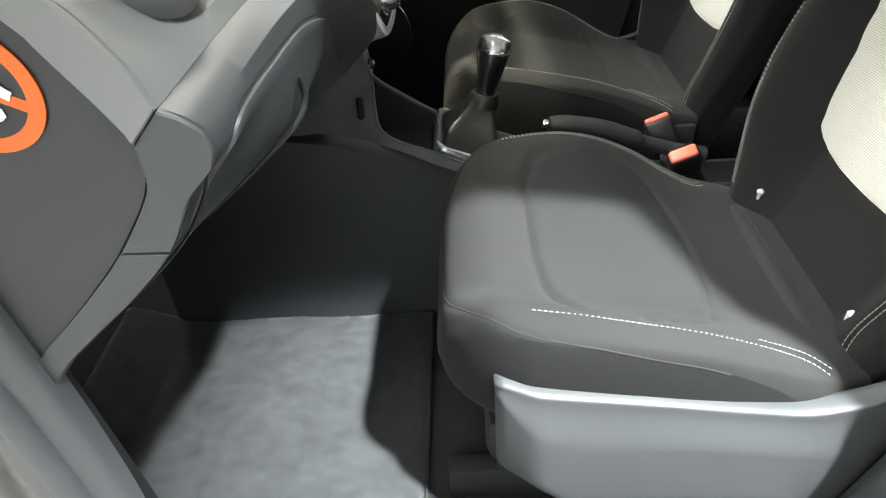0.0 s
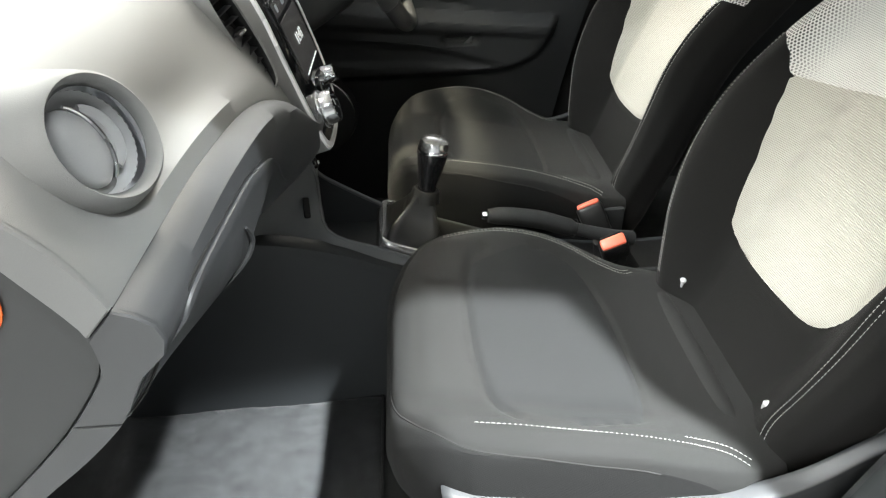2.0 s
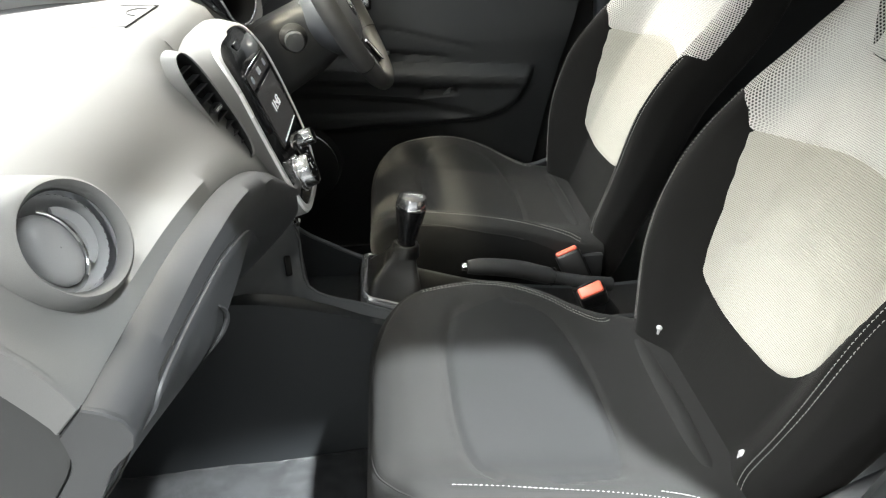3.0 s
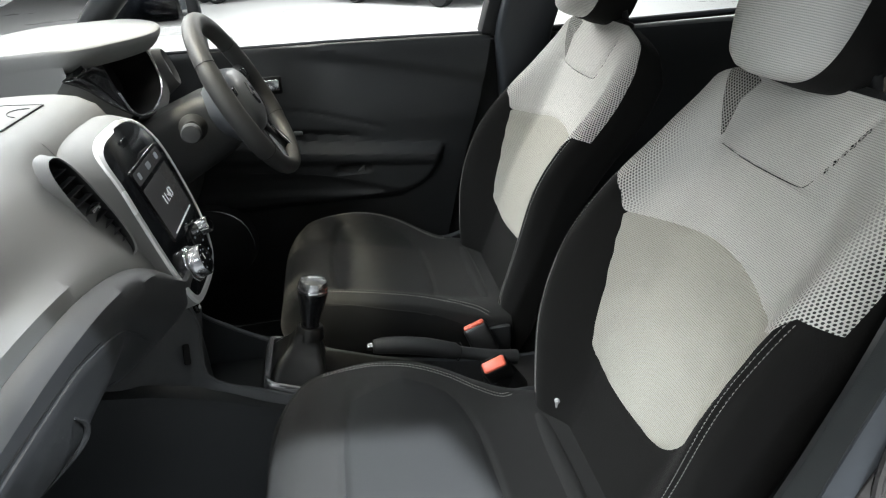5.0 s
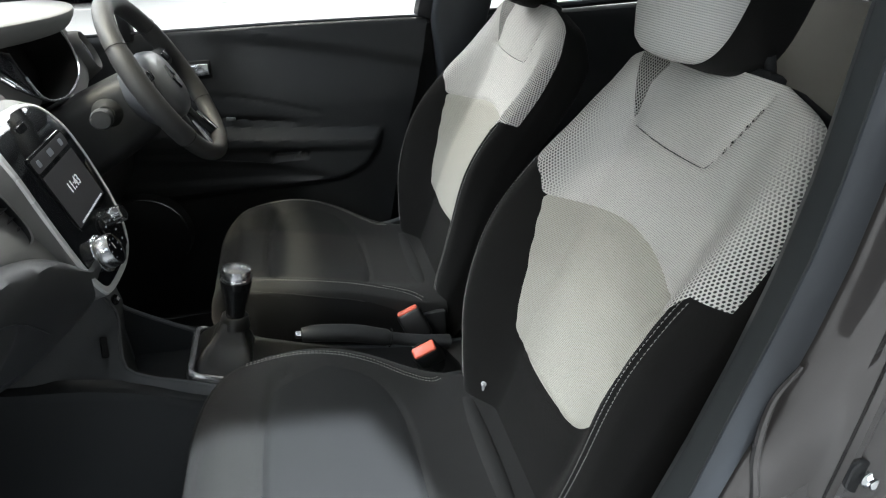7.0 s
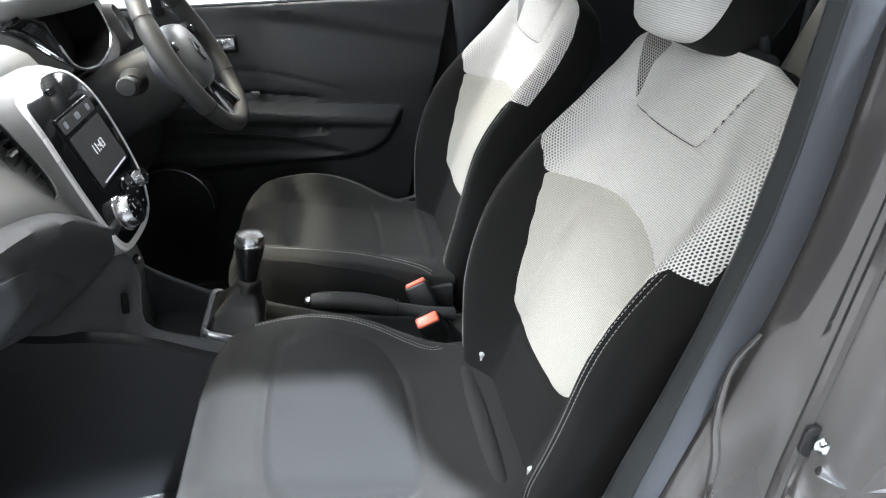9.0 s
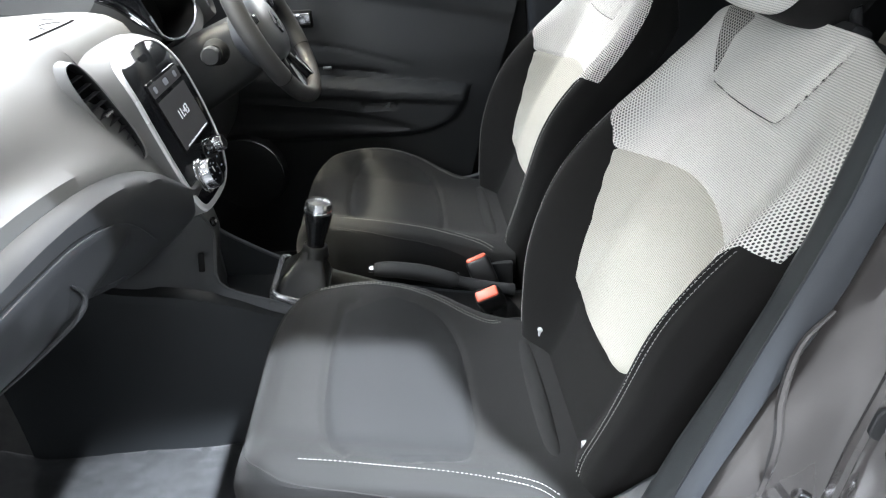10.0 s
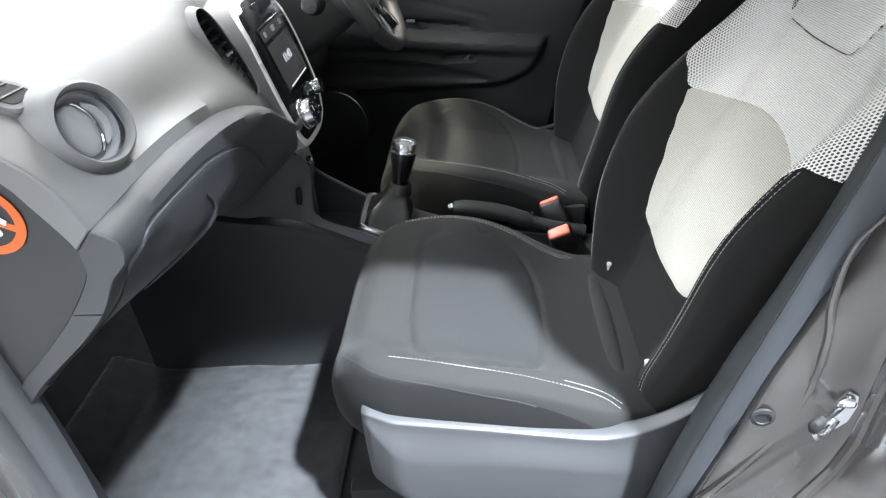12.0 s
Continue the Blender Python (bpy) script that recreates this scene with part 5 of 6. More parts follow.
wing_low = spline([(-0.283, 1.190, 1.2245), (-0.262, 1.220, 1.204), (-0.247, 1.280, 1.161), (-0.231, 1.338, 1.124)], 16)
wing = []
for k, (a, c) in enumerate(zip(wing_up, wing_low)):
    col = []
    for t in np.linspace(0, 1, 10):
        q = a * (1 - t) + c * t
        q = q + np.array([-0.014, 0.004, 0.0]) * math.sin(math.pi * t) * math.sin(math.pi * k / 15)
        e = 17 * t
        o = bp_(*(np.array(OPEN[int(e)]) * (1 - e % 1) + np.array(OPEN[int(e) + 1]) * (e % 1)), 0.003)
        q = q + (np.array(o) - q) * (k / 15) ** 3
        col.append(q)
    wing.append(col)
v, f = loft(wing, caps=False, closed=False, flip=True)
part("side_wing", (v, f), M_GLOSS, binn, "gloss black wing beside the display")
part("wing_edge", tube(wing_low, 0.0016, 6), M_BLACK, binn)
v, f = loft([wing_low, wing_low + np.array([-0.012, 0.0, -0.014]), wing_low + np.array([-0.05, 0.0, -0.06])], caps=False, closed=False, flip=True)
part("wing_foot", (v, f), M_PAD, binn, "grey foot of the hood's side")
round_vent((-0.232, 1.700, 1.150), (0.92, 0.10, 0.30), 0.044, "round air vent with chrome ring at the driver's end")

# ---- steering wheel and column ----
WC = Vector((-0.018, SEAT_Y[1], 1.120))
WN = Vector((0.90, 0, 0.43)).normalized()
WU = Vector((-0.43, 0, 0.90)).normalized()
wp = lambda y, u, d=0.0: WC + ST_Y * y + WU * u + WN * d
wheel = thing("steering_wheel", WC, "black leather three-spoke steering wheel with silver lower spoke", "steering wheel")
rim_pts = [wp(0.177 * math.cos(a), 0.177 * math.sin(a) * (1.0 if math.sin(a) > -0.86 else 0.985)) for a in np.linspace(0, 2 * math.pi, 72, endpoint=False)]
rimr = [0.0195 + 0.0018 * (abs(math.cos(a)) > 0.82) for a in np.linspace(0, 2 * math.pi, 72, endpoint=False)]
part("rim", tube(rim_pts, rimr, 16, closed=True, up=tuple(WN)), M_RIM, wheel, "black leather rim")
for a in (0.62, math.pi - 0.62, -0.55, math.pi + 0.55):
    q = [wp(0.177 * math.cos(a) + 0.0212 * math.cos(k) * math.cos(a), 0.177 * math.sin(a) + 0.0212 * math.cos(k) * math.sin(a), 0.0212 * math.sin(k)) for k in np.linspace(0, 2 * math.pi, 20, endpoint=False)]
    part("rim_seam", tube(q, 0.0009, 5, closed=True), M_HOLE, wheel)
# hub
hub_out = [(0.090 * math.copysign(abs(math.cos(a)) ** 0.75, math.cos(a))  , 0.074 * math.copysign(abs(math.sin(a)) ** 0.8, math.sin(a)) - 0.004) for a in np.linspace(0, 2 * math.pi, 48, endpoint=False)]
rings = [[wp(y * k, u * k, d) for y, u in hub_out] for k, d in ((0.80, -0.075), (1.02, -0.05), (1.06, -0.022), (1.0, -0.008), (0.93, 0.002), (0.75, 0.010), (0.45, 0.014), (0.02, 0.015))]
v, f = loft(rings, caps=False, flip=True)
part("hub", (v, f), M_HUB, wheel, "dark grey domed airbag hub")
dia = [(0.0, 0.026), (0.011, 0.006), (0.015, 0.0), (0.011, -0.006), (0.0, -0.026), (-0.011, -0.006), (-0.015, 0.0), (-0.011, 0.006)]
part("hub_badge", join_meshes([tube([wp(a[0], a[1], 0.017), wp(b[0], b[1], 0.017)], 0.0032, 8) for a, b in zip(dia, dia[1:] + dia[:1])]), M_CHROME, wheel, "plain chrome badge shape")
for sgn in (1, -1):
    o = [wp(sgn * 0.070, 0.028, -0.012), wp(sgn * 0.115, 0.034, -0.010), wp(sgn * 0.170, 0.030, -0.004)]
    part("spoke", tube(o, [0.030, 0.022, 0.020], 12, flat=0.45, up=tuple(WN)), M_BLACK, wheel, "black side spoke")
    part("spoke_button", box(wp(sgn * 0.104, 0.034, 0.006), (0.030, 0.020, 0.010), 0.003, Matrix((ST_Y, WU, WN)).transposed()), M_GLOSS, wheel, "black spoke switch")
    o = [wp(sgn * 0.032, -0.060, -0.012), wp(sgn * 0.046, -0.110, -0.010), wp(sgn * 0.058, -0.158, -0.003)]
    part("lower_spoke", tube(o, [0.016, 0.012, 0.014], 12, flat=0.5, up=tuple(WN)), M_BLACK, wheel)
    o = [wp(sgn * 0.040, -0.090, 0.000), wp(sgn * 0.050, -0.125, 0.004), wp(sgn * 0.060, -0.158, 0.008)]
    part("spoke_trim", tube(o, [0.005, 0.009, 0.007], 10, flat=0.7, up=tuple(WN)), M_CHROME, wheel, "silver spoke trim")
v, f = loft([[wp(y, u, d) for y, u in rounded(w, h, 0.03, 5, 0, -0.01)] for w, h, d in ((0.135, 0.125, -0.055), (0.150, 0.140, -0.09), (0.155, 0.150, -0.16), (0.165, 0.165, -0.30))], caps=True)
column = part("column_shroud", (v, f), M_BLACK, None)
tagged(column, "dark grey plastic steering column shroud", "steering column")
stalks = thing("column_stalk", (-0.10, 1.27, 1.10), "black multi-function column stalk with knob end", "control stalk")
so = Vector((-0.112, 1.290, 1.098))
sd = (Vector((-0.092, 1.172, 1.116)) - so).normalized()
part("stalk_boot", lathe([(0.028, -0.010), (0.026, 0.004), (0.020, 0.010), (0.016, 0.022)], so, sd, 24), M_HOLE, stalks)
part("stalk_arm", lathe([(0.012, 0.0), (0.013, 0.070), (0.017, 0.074), (0.0185, 0.080), (0.0185, 0.108), (0.016, 0.114), (0.001, 0.115)], so, sd, 24), M_BLACK, stalks)
stalk2 = thing("column_stalk", wp(0.11, 0.0, -0.09), "chrome-tipped column stalk on the door side", "control stalk")
part("stalk_arm", tube([wp(0.08, 0.0, -0.07), wp(0.17, 0.03, -0.06)], [0.010, 0.012], 12), M_BLACK, stalk2)
part("stalk_tip", box(wp(0.185, 0.035, -0.05), (0.018, 0.030, 0.034), 0.005, Matrix((ST_Y, WU, WN)).transposed()), M_SATIN, stalk2, "satin metal tip")
# driver knee panel with its bright curved edge
knee = thing("knee_panel", (-0.20, 1.30, 0.75), "dark plastic lower dash panel over the pedals", "dash panel")
rows_ = []
for y in np.linspace(1.20, 1.78, 16):
    rows_.append([(x, y, z) for x, z in spline([(-0.22, 1.0), (-0.205, 0.93), (-0.22, 0.84), (-0.28, 0.74), (-0.42, 0.68)], 16)])
v, f = loft(rows_, caps=False, closed=False, flip=True)
part("panel_skin", (v, f), M_BLACK, knee)
# ---- centre console ----
console = thing("centre_console", (0.0, YC, FLOOR_Z), "dark grey plastic centre console with open tray", "console")
TOPL = spline([(-0.62, 0.86), (-0.45, 0.775), (-0.33, 0.726), (-0.20, 0.703), (-0.10, 0.672), (0.0, 0.628), (0.12, 0.585), (0.25, 0.540), (0.45, 0.500), (0.70, 0.495)], 70)
rows_ = []
for x, z in TOPL:
    inn = 0.972 + 0.006 * math.sin(3 * x)
    rows_.append([(x, inn - 0.030, 0.27), (x, inn - 0.018, 0.40), (x, inn - 0.004, z - 0.060), (x, inn - 0.002, z - 0.028), (x, inn - 0.010, z - 0.024), (x, inn - 0.010, z - 0.004), (x, inn - 0.004, z), (x, inn + 0.018, z + 0.002)])
v, f = loft(rows_, caps=False, closed=False)
part("tunnel_side", (v, f), M_TUNNEL, console, "dark tunnel side trim")
rows_ = [[(x, 2 * YC - y, z) for x, y, z in r] for r in rows_]
v, f = loft(rows_, caps=False, closed=False, flip=True)
part("tunnel_side", (v, f), M_TUNNEL, console)
# top skin behind the tray, with gear and brake openings
rows_ = []
for x, z in TOPL:
    if x < -0.055:
        continue
    rows_.append([(x, y, z + 0.002) for y in np.linspace(0.988, 2 * YC - 0.988, 10)])
v, f = loft(rows_, caps=False, closed=False)
# near-black colour here stands in for the deep shade between the seats
part("console_top", (v, f), M_LEATHER, console, "console top between the seats, coloured near black as shade")
# rising front: cheek between the tunnel edge and the tray's slanting mouth
low = spline([(-0.55, 0.975, 0.830), (-0.40, 0.975, 0.765), (-0.285, 0.975, 0.720), (-0.215, 0.975, 0.689), (-0.170, 0.975, 0.676), (-0.139, 0.975, 0.670), (-0.093, 0.975, 0.659), (-0.031, 0.975, 0.642), (0.060, 0.974, 0.606)], 36)
top = spline([(-0.48, 1.03, 0.830), (-0.32, 1.04, 0.778), (-0.235, 1.055, 0.775), (-0.185, 1.078, 0.806), (-0.160, 1.092, 0.815), (-0.146, 1.095, 0.768), (-0.140, 1.050, 0.730), (-0.127, 1.000, 0.706), (-0.090, 0.989, 0.683), (-0.036, 0.986, 0.664), (0.060, 0.983, 0.618)], 36)
sway = np.array([-0.010, 0.0, 0.004])
mid1 = [a * 0.70 + c * 0.30 + sway * 0.6 for a, c in zip(low, top)]
mid2 = [a * 0.35 + c * 0.65 + sway for a, c in zip(low, top)]
v, f = loft([low - np.array([0, 0.004, 0.03]), low, mid1, mid2, top], caps=False, closed=False)
part("console_cheek", (v, f), M_CONSOLE, console, "grey cheek rising to the stack")
# added black sheet hides the pale pad and stands in for shade below the dash
v, f = loft([[(-0.190 - 0.05 * k, y, 0.945 - 0.16 * k) for k in np.linspace(0, 1, 5)] for y in np.linspace(0.935, 1.165, 10)], caps=False, closed=False, flip=True)
part("dash_void_screen", (v, f), M_BLACK, dash, "black panel added as the dark void under the dash")
part("cheek_edge", tube(top[15:], 0.0030, 8), M_CONSOLE, console)
rail = spline([(-0.163, 1.130, 0.800), (-0.154, 1.158, 0.742), (-0.090, 1.160, 0.692), (-0.026, 1.160, 0.650)], 24)
part("tray_rail", tube(rail, 0.0045, 8), M_CONSOLE, console, "slim grey rail along the tray")
v, f = loft([rail, rail + np.array([0, 0.012, -0.03]), rail + np.array([0, 0.018, -0.12])], caps=False, closed=False)
part("tray_side", (v, f), M_TUNNEL, console)
# tray: walls and floor
mouth = np.array(top[15:])
deep = mouth * np.array([1, 1, 0]) + np.array([0.0, 0.006, 0.615])
v, f = loft([mouth, mouth * 0.5 + deep * 0.5 + np.array([0, 0.003, 0]), deep], caps=False, closed=False, flip=True)
part("tray_wall", (v, f), M_TUNNEL, console)
v, f = loft([rail - np.array([0, 0.002, 0.002]), rail * np.array([1, 1, 0]) + np.array([0, -0.006, 0.615])], caps=False, closed=False)
part("tray_wall", (v, f), M_TUNNEL, console)
v, f = loft([[(-0.17, 0.98, 0.622), (-0.17, 1.17, 0.622)], [(-0.03, 0.98, 0.612), (-0.03, 1.17, 0.612)], [(-0.028, 0.98, 0.662), (-0.028, 1.17, 0.662)]], caps=False, closed=False)
part("tray", (v, f), M_TUNNEL, console, "black tray")
v, f = loft([[(-0.175, 1.08, 0.83), (-0.175, 1.17, 0.83)], [(-0.158, 1.085, 0.812), (-0.158, 1.16, 0.812)], [(-0.146, 1.092, 0.772), (-0.150, 1.158, 0.760)], [(-0.16, 1.08, 0.70), (-0.16, 1.165, 0.70)], [(-0.16, 1.05, 0.61), (-0.16, 1.165, 0.61)]], caps=False, closed=False, flip=True)
part("stack_foot", (v, f), M_CONSOLE, console)
part("power_key", plate(rounded(0.024, 0.017, 0.007, 5), (-0.143, 1.110, 0.789), (0, 1, 0), (-0.35, 0, 0.93), 0.005, 0.001), M_GLOSS, console, "small black key")
part("key_symbol", plate(rounded(0.010, 0.006, 0.001, 2), (-0.139, 1.110, 0.790), (0, 1, 0), (-0.35, 0, 0.93), 0.001), M_WHITE, console)
part("socket_slot", box((-0.164, 1.035, 0.733), (0.012, 0.010, 0.040), 0.003, rot(-38, 12, 20)), M_HOLE, console, "dark socket slot")

# gear lever
gear = thing("gear_lever", (0.05, YC, 0.66), "gear lever with leather boot, silver frame and chrome cap", "gear lever")
fr_c = Vector((0.026, YC - 0.003, 0.642))
gx, gy = Vector((0.94, 0, -0.34)).normalized(), Vector((0, 1, 0))
gz = gx.cross(gy)
frm = rounded(0.124, 0.165, 0.022, 7)
hole = [(x + 0.004, y) for x, y in rounded(0.109, 0.156, 0.020, 7)]
lift = lambda x: 0.005 * smooth01(-x / 0.06)
rings = [[fr_c + gx * x * k + gy * y * k + gz * (d + lift(x)) for x, y in frm] for k, d in ((1.0, -0.014), (1.0, 0.000), (0.985, 0.005), (0.95, 0.007))]
rings += [[fr_c + gx * x + gy * y + gz * (d + lift(x)) for x, y in hole] for d in (0.005, -0.004)]
v, f = loft(rings, caps=False)
part("gear_frame", (v, f), M_FRAME, gear, "polished silver gear frame")
kc = Vector((0.086, 1.086, 0.815))
kb = Vector((0.066, 1.080, 0.722))
rings = []
for t in np.linspace(0, 1, 22):
    ctr = (fr_c + gx * 0.012 - gz * 0.002) * (1 - t) + (kb - Vector((0, 0, 0.002))) * t
    k = np.interp(t, [0, 0.15, 0.35, 0.58, 0.8, 1.0], [1.0, 0.97, 0.84, 0.62, 0.46, 0.38])
    ring = []
    for x, y in hole:
        a = math.atan2(y, x - 0.012)
        fold = 0.13 * math.sin(t * math.pi) * (math.cos(3 * a + 2.1) - 0.4) + 0.03 * math.sin(t * math.pi) * math.sin(8 * a + 5 * t)
        ring.append(ctr + gx * (x - 0.012) * k * (1 + fold) * (1 + 0.1 * t) + gy * y * k * (1 - 0.22 * t) * (1 + fold))
    rings.append(ring)
v, f = loft(rings, caps=False)
part("gear_boot", (v, f), M_LEATHER, gear, "soft black leather boot")
ax = (kc - kb).normalized()
part("boot_collar", lathe([(0.030, -0.016), (0.0275, -0.004), (0.0265, 0.005), (0.0235, 0.009), (0.019, 0.009)], kb, ax, 28, caps=False), M_LEATHER, gear)
part("gear_shaft", lathe([(0.0185, -0.01), (0.0180, 0.014), (0.0190, 0.022), (0.0225, 0.040), (0.0275, 0.068), (0.0300, 0.085), (0.0300, 0.092)], kb, ax, 32, caps=False), M_KNOB, gear, "glossy black moulded grip")
part("gear_band", lathe([(0.0300, 0.088), (0.0308, 0.090), (0.0306, 0.094), (0.0292, 0.096)], kb, ax, 32, caps=False), M_CHROME, gear, "chrome band")
part("gear_cap", lathe([(0.0298, 0.094), (0.0294, 0.103), (0.0265, 0.111), (0.018, 0.115), (0.009, 0.1165), (0.0003, 0.117)], kb, ax, 32, caps=False), M_SATIN, gear, "polished cap of the knob")
part("gear_pattern", join_meshes([tube([kb + ax * 0.1158 + Vector((0.009 * a, 0.008 * b, 0)), kb + ax * 0.1158 + Vector((0.009 * c, 0.008 * d, 0))], 0.0006, 5) for a, b, c, d in ((-1, -1, 1, -1), (-1, 0, 1, 0), (-1, 1, 1, 1), (0, -1, 0, 1))]), M_BLACK, gear)

# handbrake
brake = thing("handbrake", (0.45, 1.075, 0.58), "dark grey handbrake lever with silver release button", "handbrake")
hb = spline([(0.188, 1.068, 0.664), (0.235, 1.069, 0.658), (0.30, 1.070, 0.642), (0.355, 1.071, 0.620), (0.44, 1.073, 0.590), (0.50, 1.075, 0.575)], 32)
hr = np.interp(np.linspace(0, 1, 32), [0, 0.06, 0.3, 0.56, 0.58, 1], [0.0140, 0.0180, 0.0195, 0.0185, 0.0130, 0.016])
part("brake_grip", tube(hb, hr, 16), M_BLACK, brake, "grained grey grip")
part("brake_button", lathe([(0.0085, 0.0), (0.0085, 0.008), (0.0065, 0.011), (0.0003, 0.0115)], (0.186, 1.068, 0.6645), (-1, 0, 0.12), 20), M_CHROME, brake, "silver release button")
part("brake_seam", tube([hb[18] + np.array([0.0060 * math.sin(a), 0.0188 * math.cos(a), 0.0188 * math.sin(a)]) for a in np.linspace(0, 2 * math.pi, 24, endpoint=False)], 0.0009, 5, closed=True), M_HOLE, brake)
v, f = lathe([(0.046, -0.02), (0.040, 0.03), (0.028, 0.07), (0.022, 0.088)], (0.475, 1.075, 0.500), (-0.42, 0, 0.85), 24)
part("brake_gaiter", (v, f), M_BLACK, brake)


# belt buckles
def buckle(c, lean, wide, label):
    b = thing("belt_buckle", c, label, "belt buckle")
    m = rot(lean, -22, 0)
    d = m @ Vector((0, 0, 1))
    part("buckle_body", box(Vector(c) - d * 0.040, (0.058, wide + 0.006, 0.076), 0.008, m, 3), M_LEATHER, b, "black plastic buckle body")
    part("release_button", box(Vector(c) - d * 0.001, (0.050, wide, 0.011), 0.005, m, 3), M_RED, b, "orange-red release button")
    part("latch_slot", box(Vector(c) + m @ Vector((0.0, wide * 0.5 + 0.0035, -0.003)), (0.042, 0.0022, 0.006), 0.0008, m), M_HOLE, b, "dark tongue slot")
    part("buckle_stalk", tube([Vector(c) - d * 0.07, Vector(c) - d * 0.15 + Vector((0.02, 0, -0.02))], 0.012, 10, flat=1.5), M_BLACK, b)
    return b


buckle((0.428, 0.995, 0.628), 30, 0.024, "black seat belt buckle with orange-red release button")
buckle((0.424, 1.166, 0.612), -20, 0.016, "black seat belt buckle with narrow orange-red release button")


# ---- driver's door ----
door = thing("door_1", (0.2, 1.85, 0.3), "closed black plastic driver's door with armrest and pocket", "door", kind="structure")


DX = np.linspace(-0.75, 0.700, 130)


def belt_z(x):
    return curve_of(x, [-0.8, -0.35, -0.08, 0.29, 0.64, 0.75], [1.160, 1.160, 1.158, 1.157, 1.150, 1.148])


def door_rear(z):
    """The slanting rear edge of the door trim."""
    return np.interp(z, [0.30, 0.50, 0.70, 0.85, 0.97, 1.15, 1.2], [0.430, 0.475, 0.520, 0.560, 0.600, 0.645, 0.650])


grid_x, grid_z, roll_y = [], [], []
for x in DX:
    zb = float(belt_z(x))
    zs = np.r_[np.linspace(0.30, zb - 0.05, 110), zb - 0.035, zb - 0.018, zb - 0.006, zb, zb + 0.002, zb]
    grid_x.append(-0.75 + (x + 0.75) * (door_rear(zs) + 0.75) / 1.45)
    grid_z.append(zs)
    roll_y.append(np.r_[np.zeros(111), 0.0, 0.006, 0.016, 0.032, 0.050])
GX, GZ = np.array(grid_x), np.array(grid_z)
# armrest body: one raised panel with a round rear end; the pocket's mouth is sunk into it
ARM = spline([(-0.70, 0.985), (-0.30, 0.955), (0.05, 0.900), (0.30, 0.872), (0.462, 0.855), (0.482, 0.845), (0.482, 0.812), (0.462, 0.768), (0.425, 0.728), (0.370, 0.703), (0.30, 0.692), (0.10, 0.690), (-0.30, 0.700), (-0.70, 0.72)], 90)
d_arm = poly_field(ARM, GX, GZ)
POCKET = spline([(-0.30, 0.850), (0.08, 0.800), (0.22, 0.765), (0.335, 0.722), (0.30, 0.712), (0.10, 0.735), (-0.30, 0.760)], 50)
d_pocket = poly_field(POCKET, GX, GZ)
CUP = rounded(0.115, 0.034, 0.015, 5, 0.20, 0.806)
d_cup = poly_field(CUP, GX, GZ)
SCOOP = spline([(-0.05, 0.950), (0.10, 0.925), (0.21, 0.908), (0.262, 0.884), (0.20, 0.886), (0.05, 0.906), (-0.05, 0.920)], 40)
d_scoop = poly_field(SCOOP, GX, GZ)
d_crease = GZ - (1.150 - 0.21 * (GX + 0.08))
d_line = line_dist(spline([(0.0, 0.990), (0.10, 0.974), (0.20, 0.945), (0.30, 0.915)], 20), GX, GZ)
GY = 1.800 + 0.050 * smooth01((GZ - 0.92) / 0.25)
GY = GY - 0.016 * smooth01(d_crease / 0.05) * smooth01((GX + 0.6) / 0.4)
GY = GY - 0.034 * smooth01(-d_arm / 0.030) * smooth01((GX + 0.75) / 0.3)
GY = GY - 0.008 * smooth01(-d_arm / 0.012) * smooth01((GZ - (0.838 - 0.10 * GX)) / 0.016)
GY = GY + 0.006 * smooth01(-d_pocket / 0.016) + 0.014 * smooth01(-d_cup / 0.013) + 0.009 * smooth01(-d_scoop / 0.016)
GY = GY + 0.004 * np.exp(-(d_line / 0.004) ** 2) + np.array(roll_y)
v, f = loft(np.stack([GX, GY, GZ], 2), caps=False, closed=False)
skin = part("door_trim", (v, f), M_DOOR, door, "black grained door trim")
part("window_switch", box((0.055, 1.796, 0.922), (0.026, 0.014, 0.010), 0.003, rot(0, 6, 0)), M_CONSOLE, door, "small grey window switch")
part("cup_insert", plate([(-0.012, -0.010), (0.010, -0.012), (0.012, 0.012)], (0.222, 1.7705, 0.804), (1, 0, 0), (0, -0.2, 1), 0.003, 0.0006), M_CONSOLE, door, "grey insert of the pull cup")
# trim has no hollow here; a near-black block stands in for the recess's shade
part("handle_shade", box((-0.010, 1.796, 1.064), (0.085, 0.014, 0.050), 0.010), M_HOLE, door, "near-black block standing in for the shaded handle recess")
part("handle_lever", box((0.002, 1.784, 1.066), (0.050, 0.010, 0.032), 0.005), M_SATIN, door, "satin metal inner handle")
part("pocket_edge", tube(spline([(-0.10, 1.767, 0.826), (0.08, 1.767, 0.802), (0.22, 1.768, 0.767), (0.32, 1.770, 0.730)], 24), 0.0018, 6), M_BLACK, door)
part("aperture_panel", box((0.585, 1.868, 0.71), (0.34, 0.016, 0.84), 0.004), M_HOLE, door, "black rubber-lined gap behind the trim")
part("door_shell", box((-0.02, 1.905, 0.72), (1.44, 0.05, 0.84), 0.01), M_PAINT, door, "grey painted outer skin")
g = part("window_pane", box((-0.02, 1.885, 1.31), (1.30, 0.004, 0.32), 0.0), M_GLASS, door, "clear side window pane", smooth=False)
g.visible_shadow = False
part("window_frame", box((0.685, 1.86, 1.32), (0.05, 0.06, 0.36), 0.008, rot(0, 16, 0)), M_BLACK, door, "black rear window frame")
part("window_frame", box((-0.168, 1.86, 1.32), (0.030, 0.05, 0.36), 0.008), M_BLACK, door, "black front quarter bar")
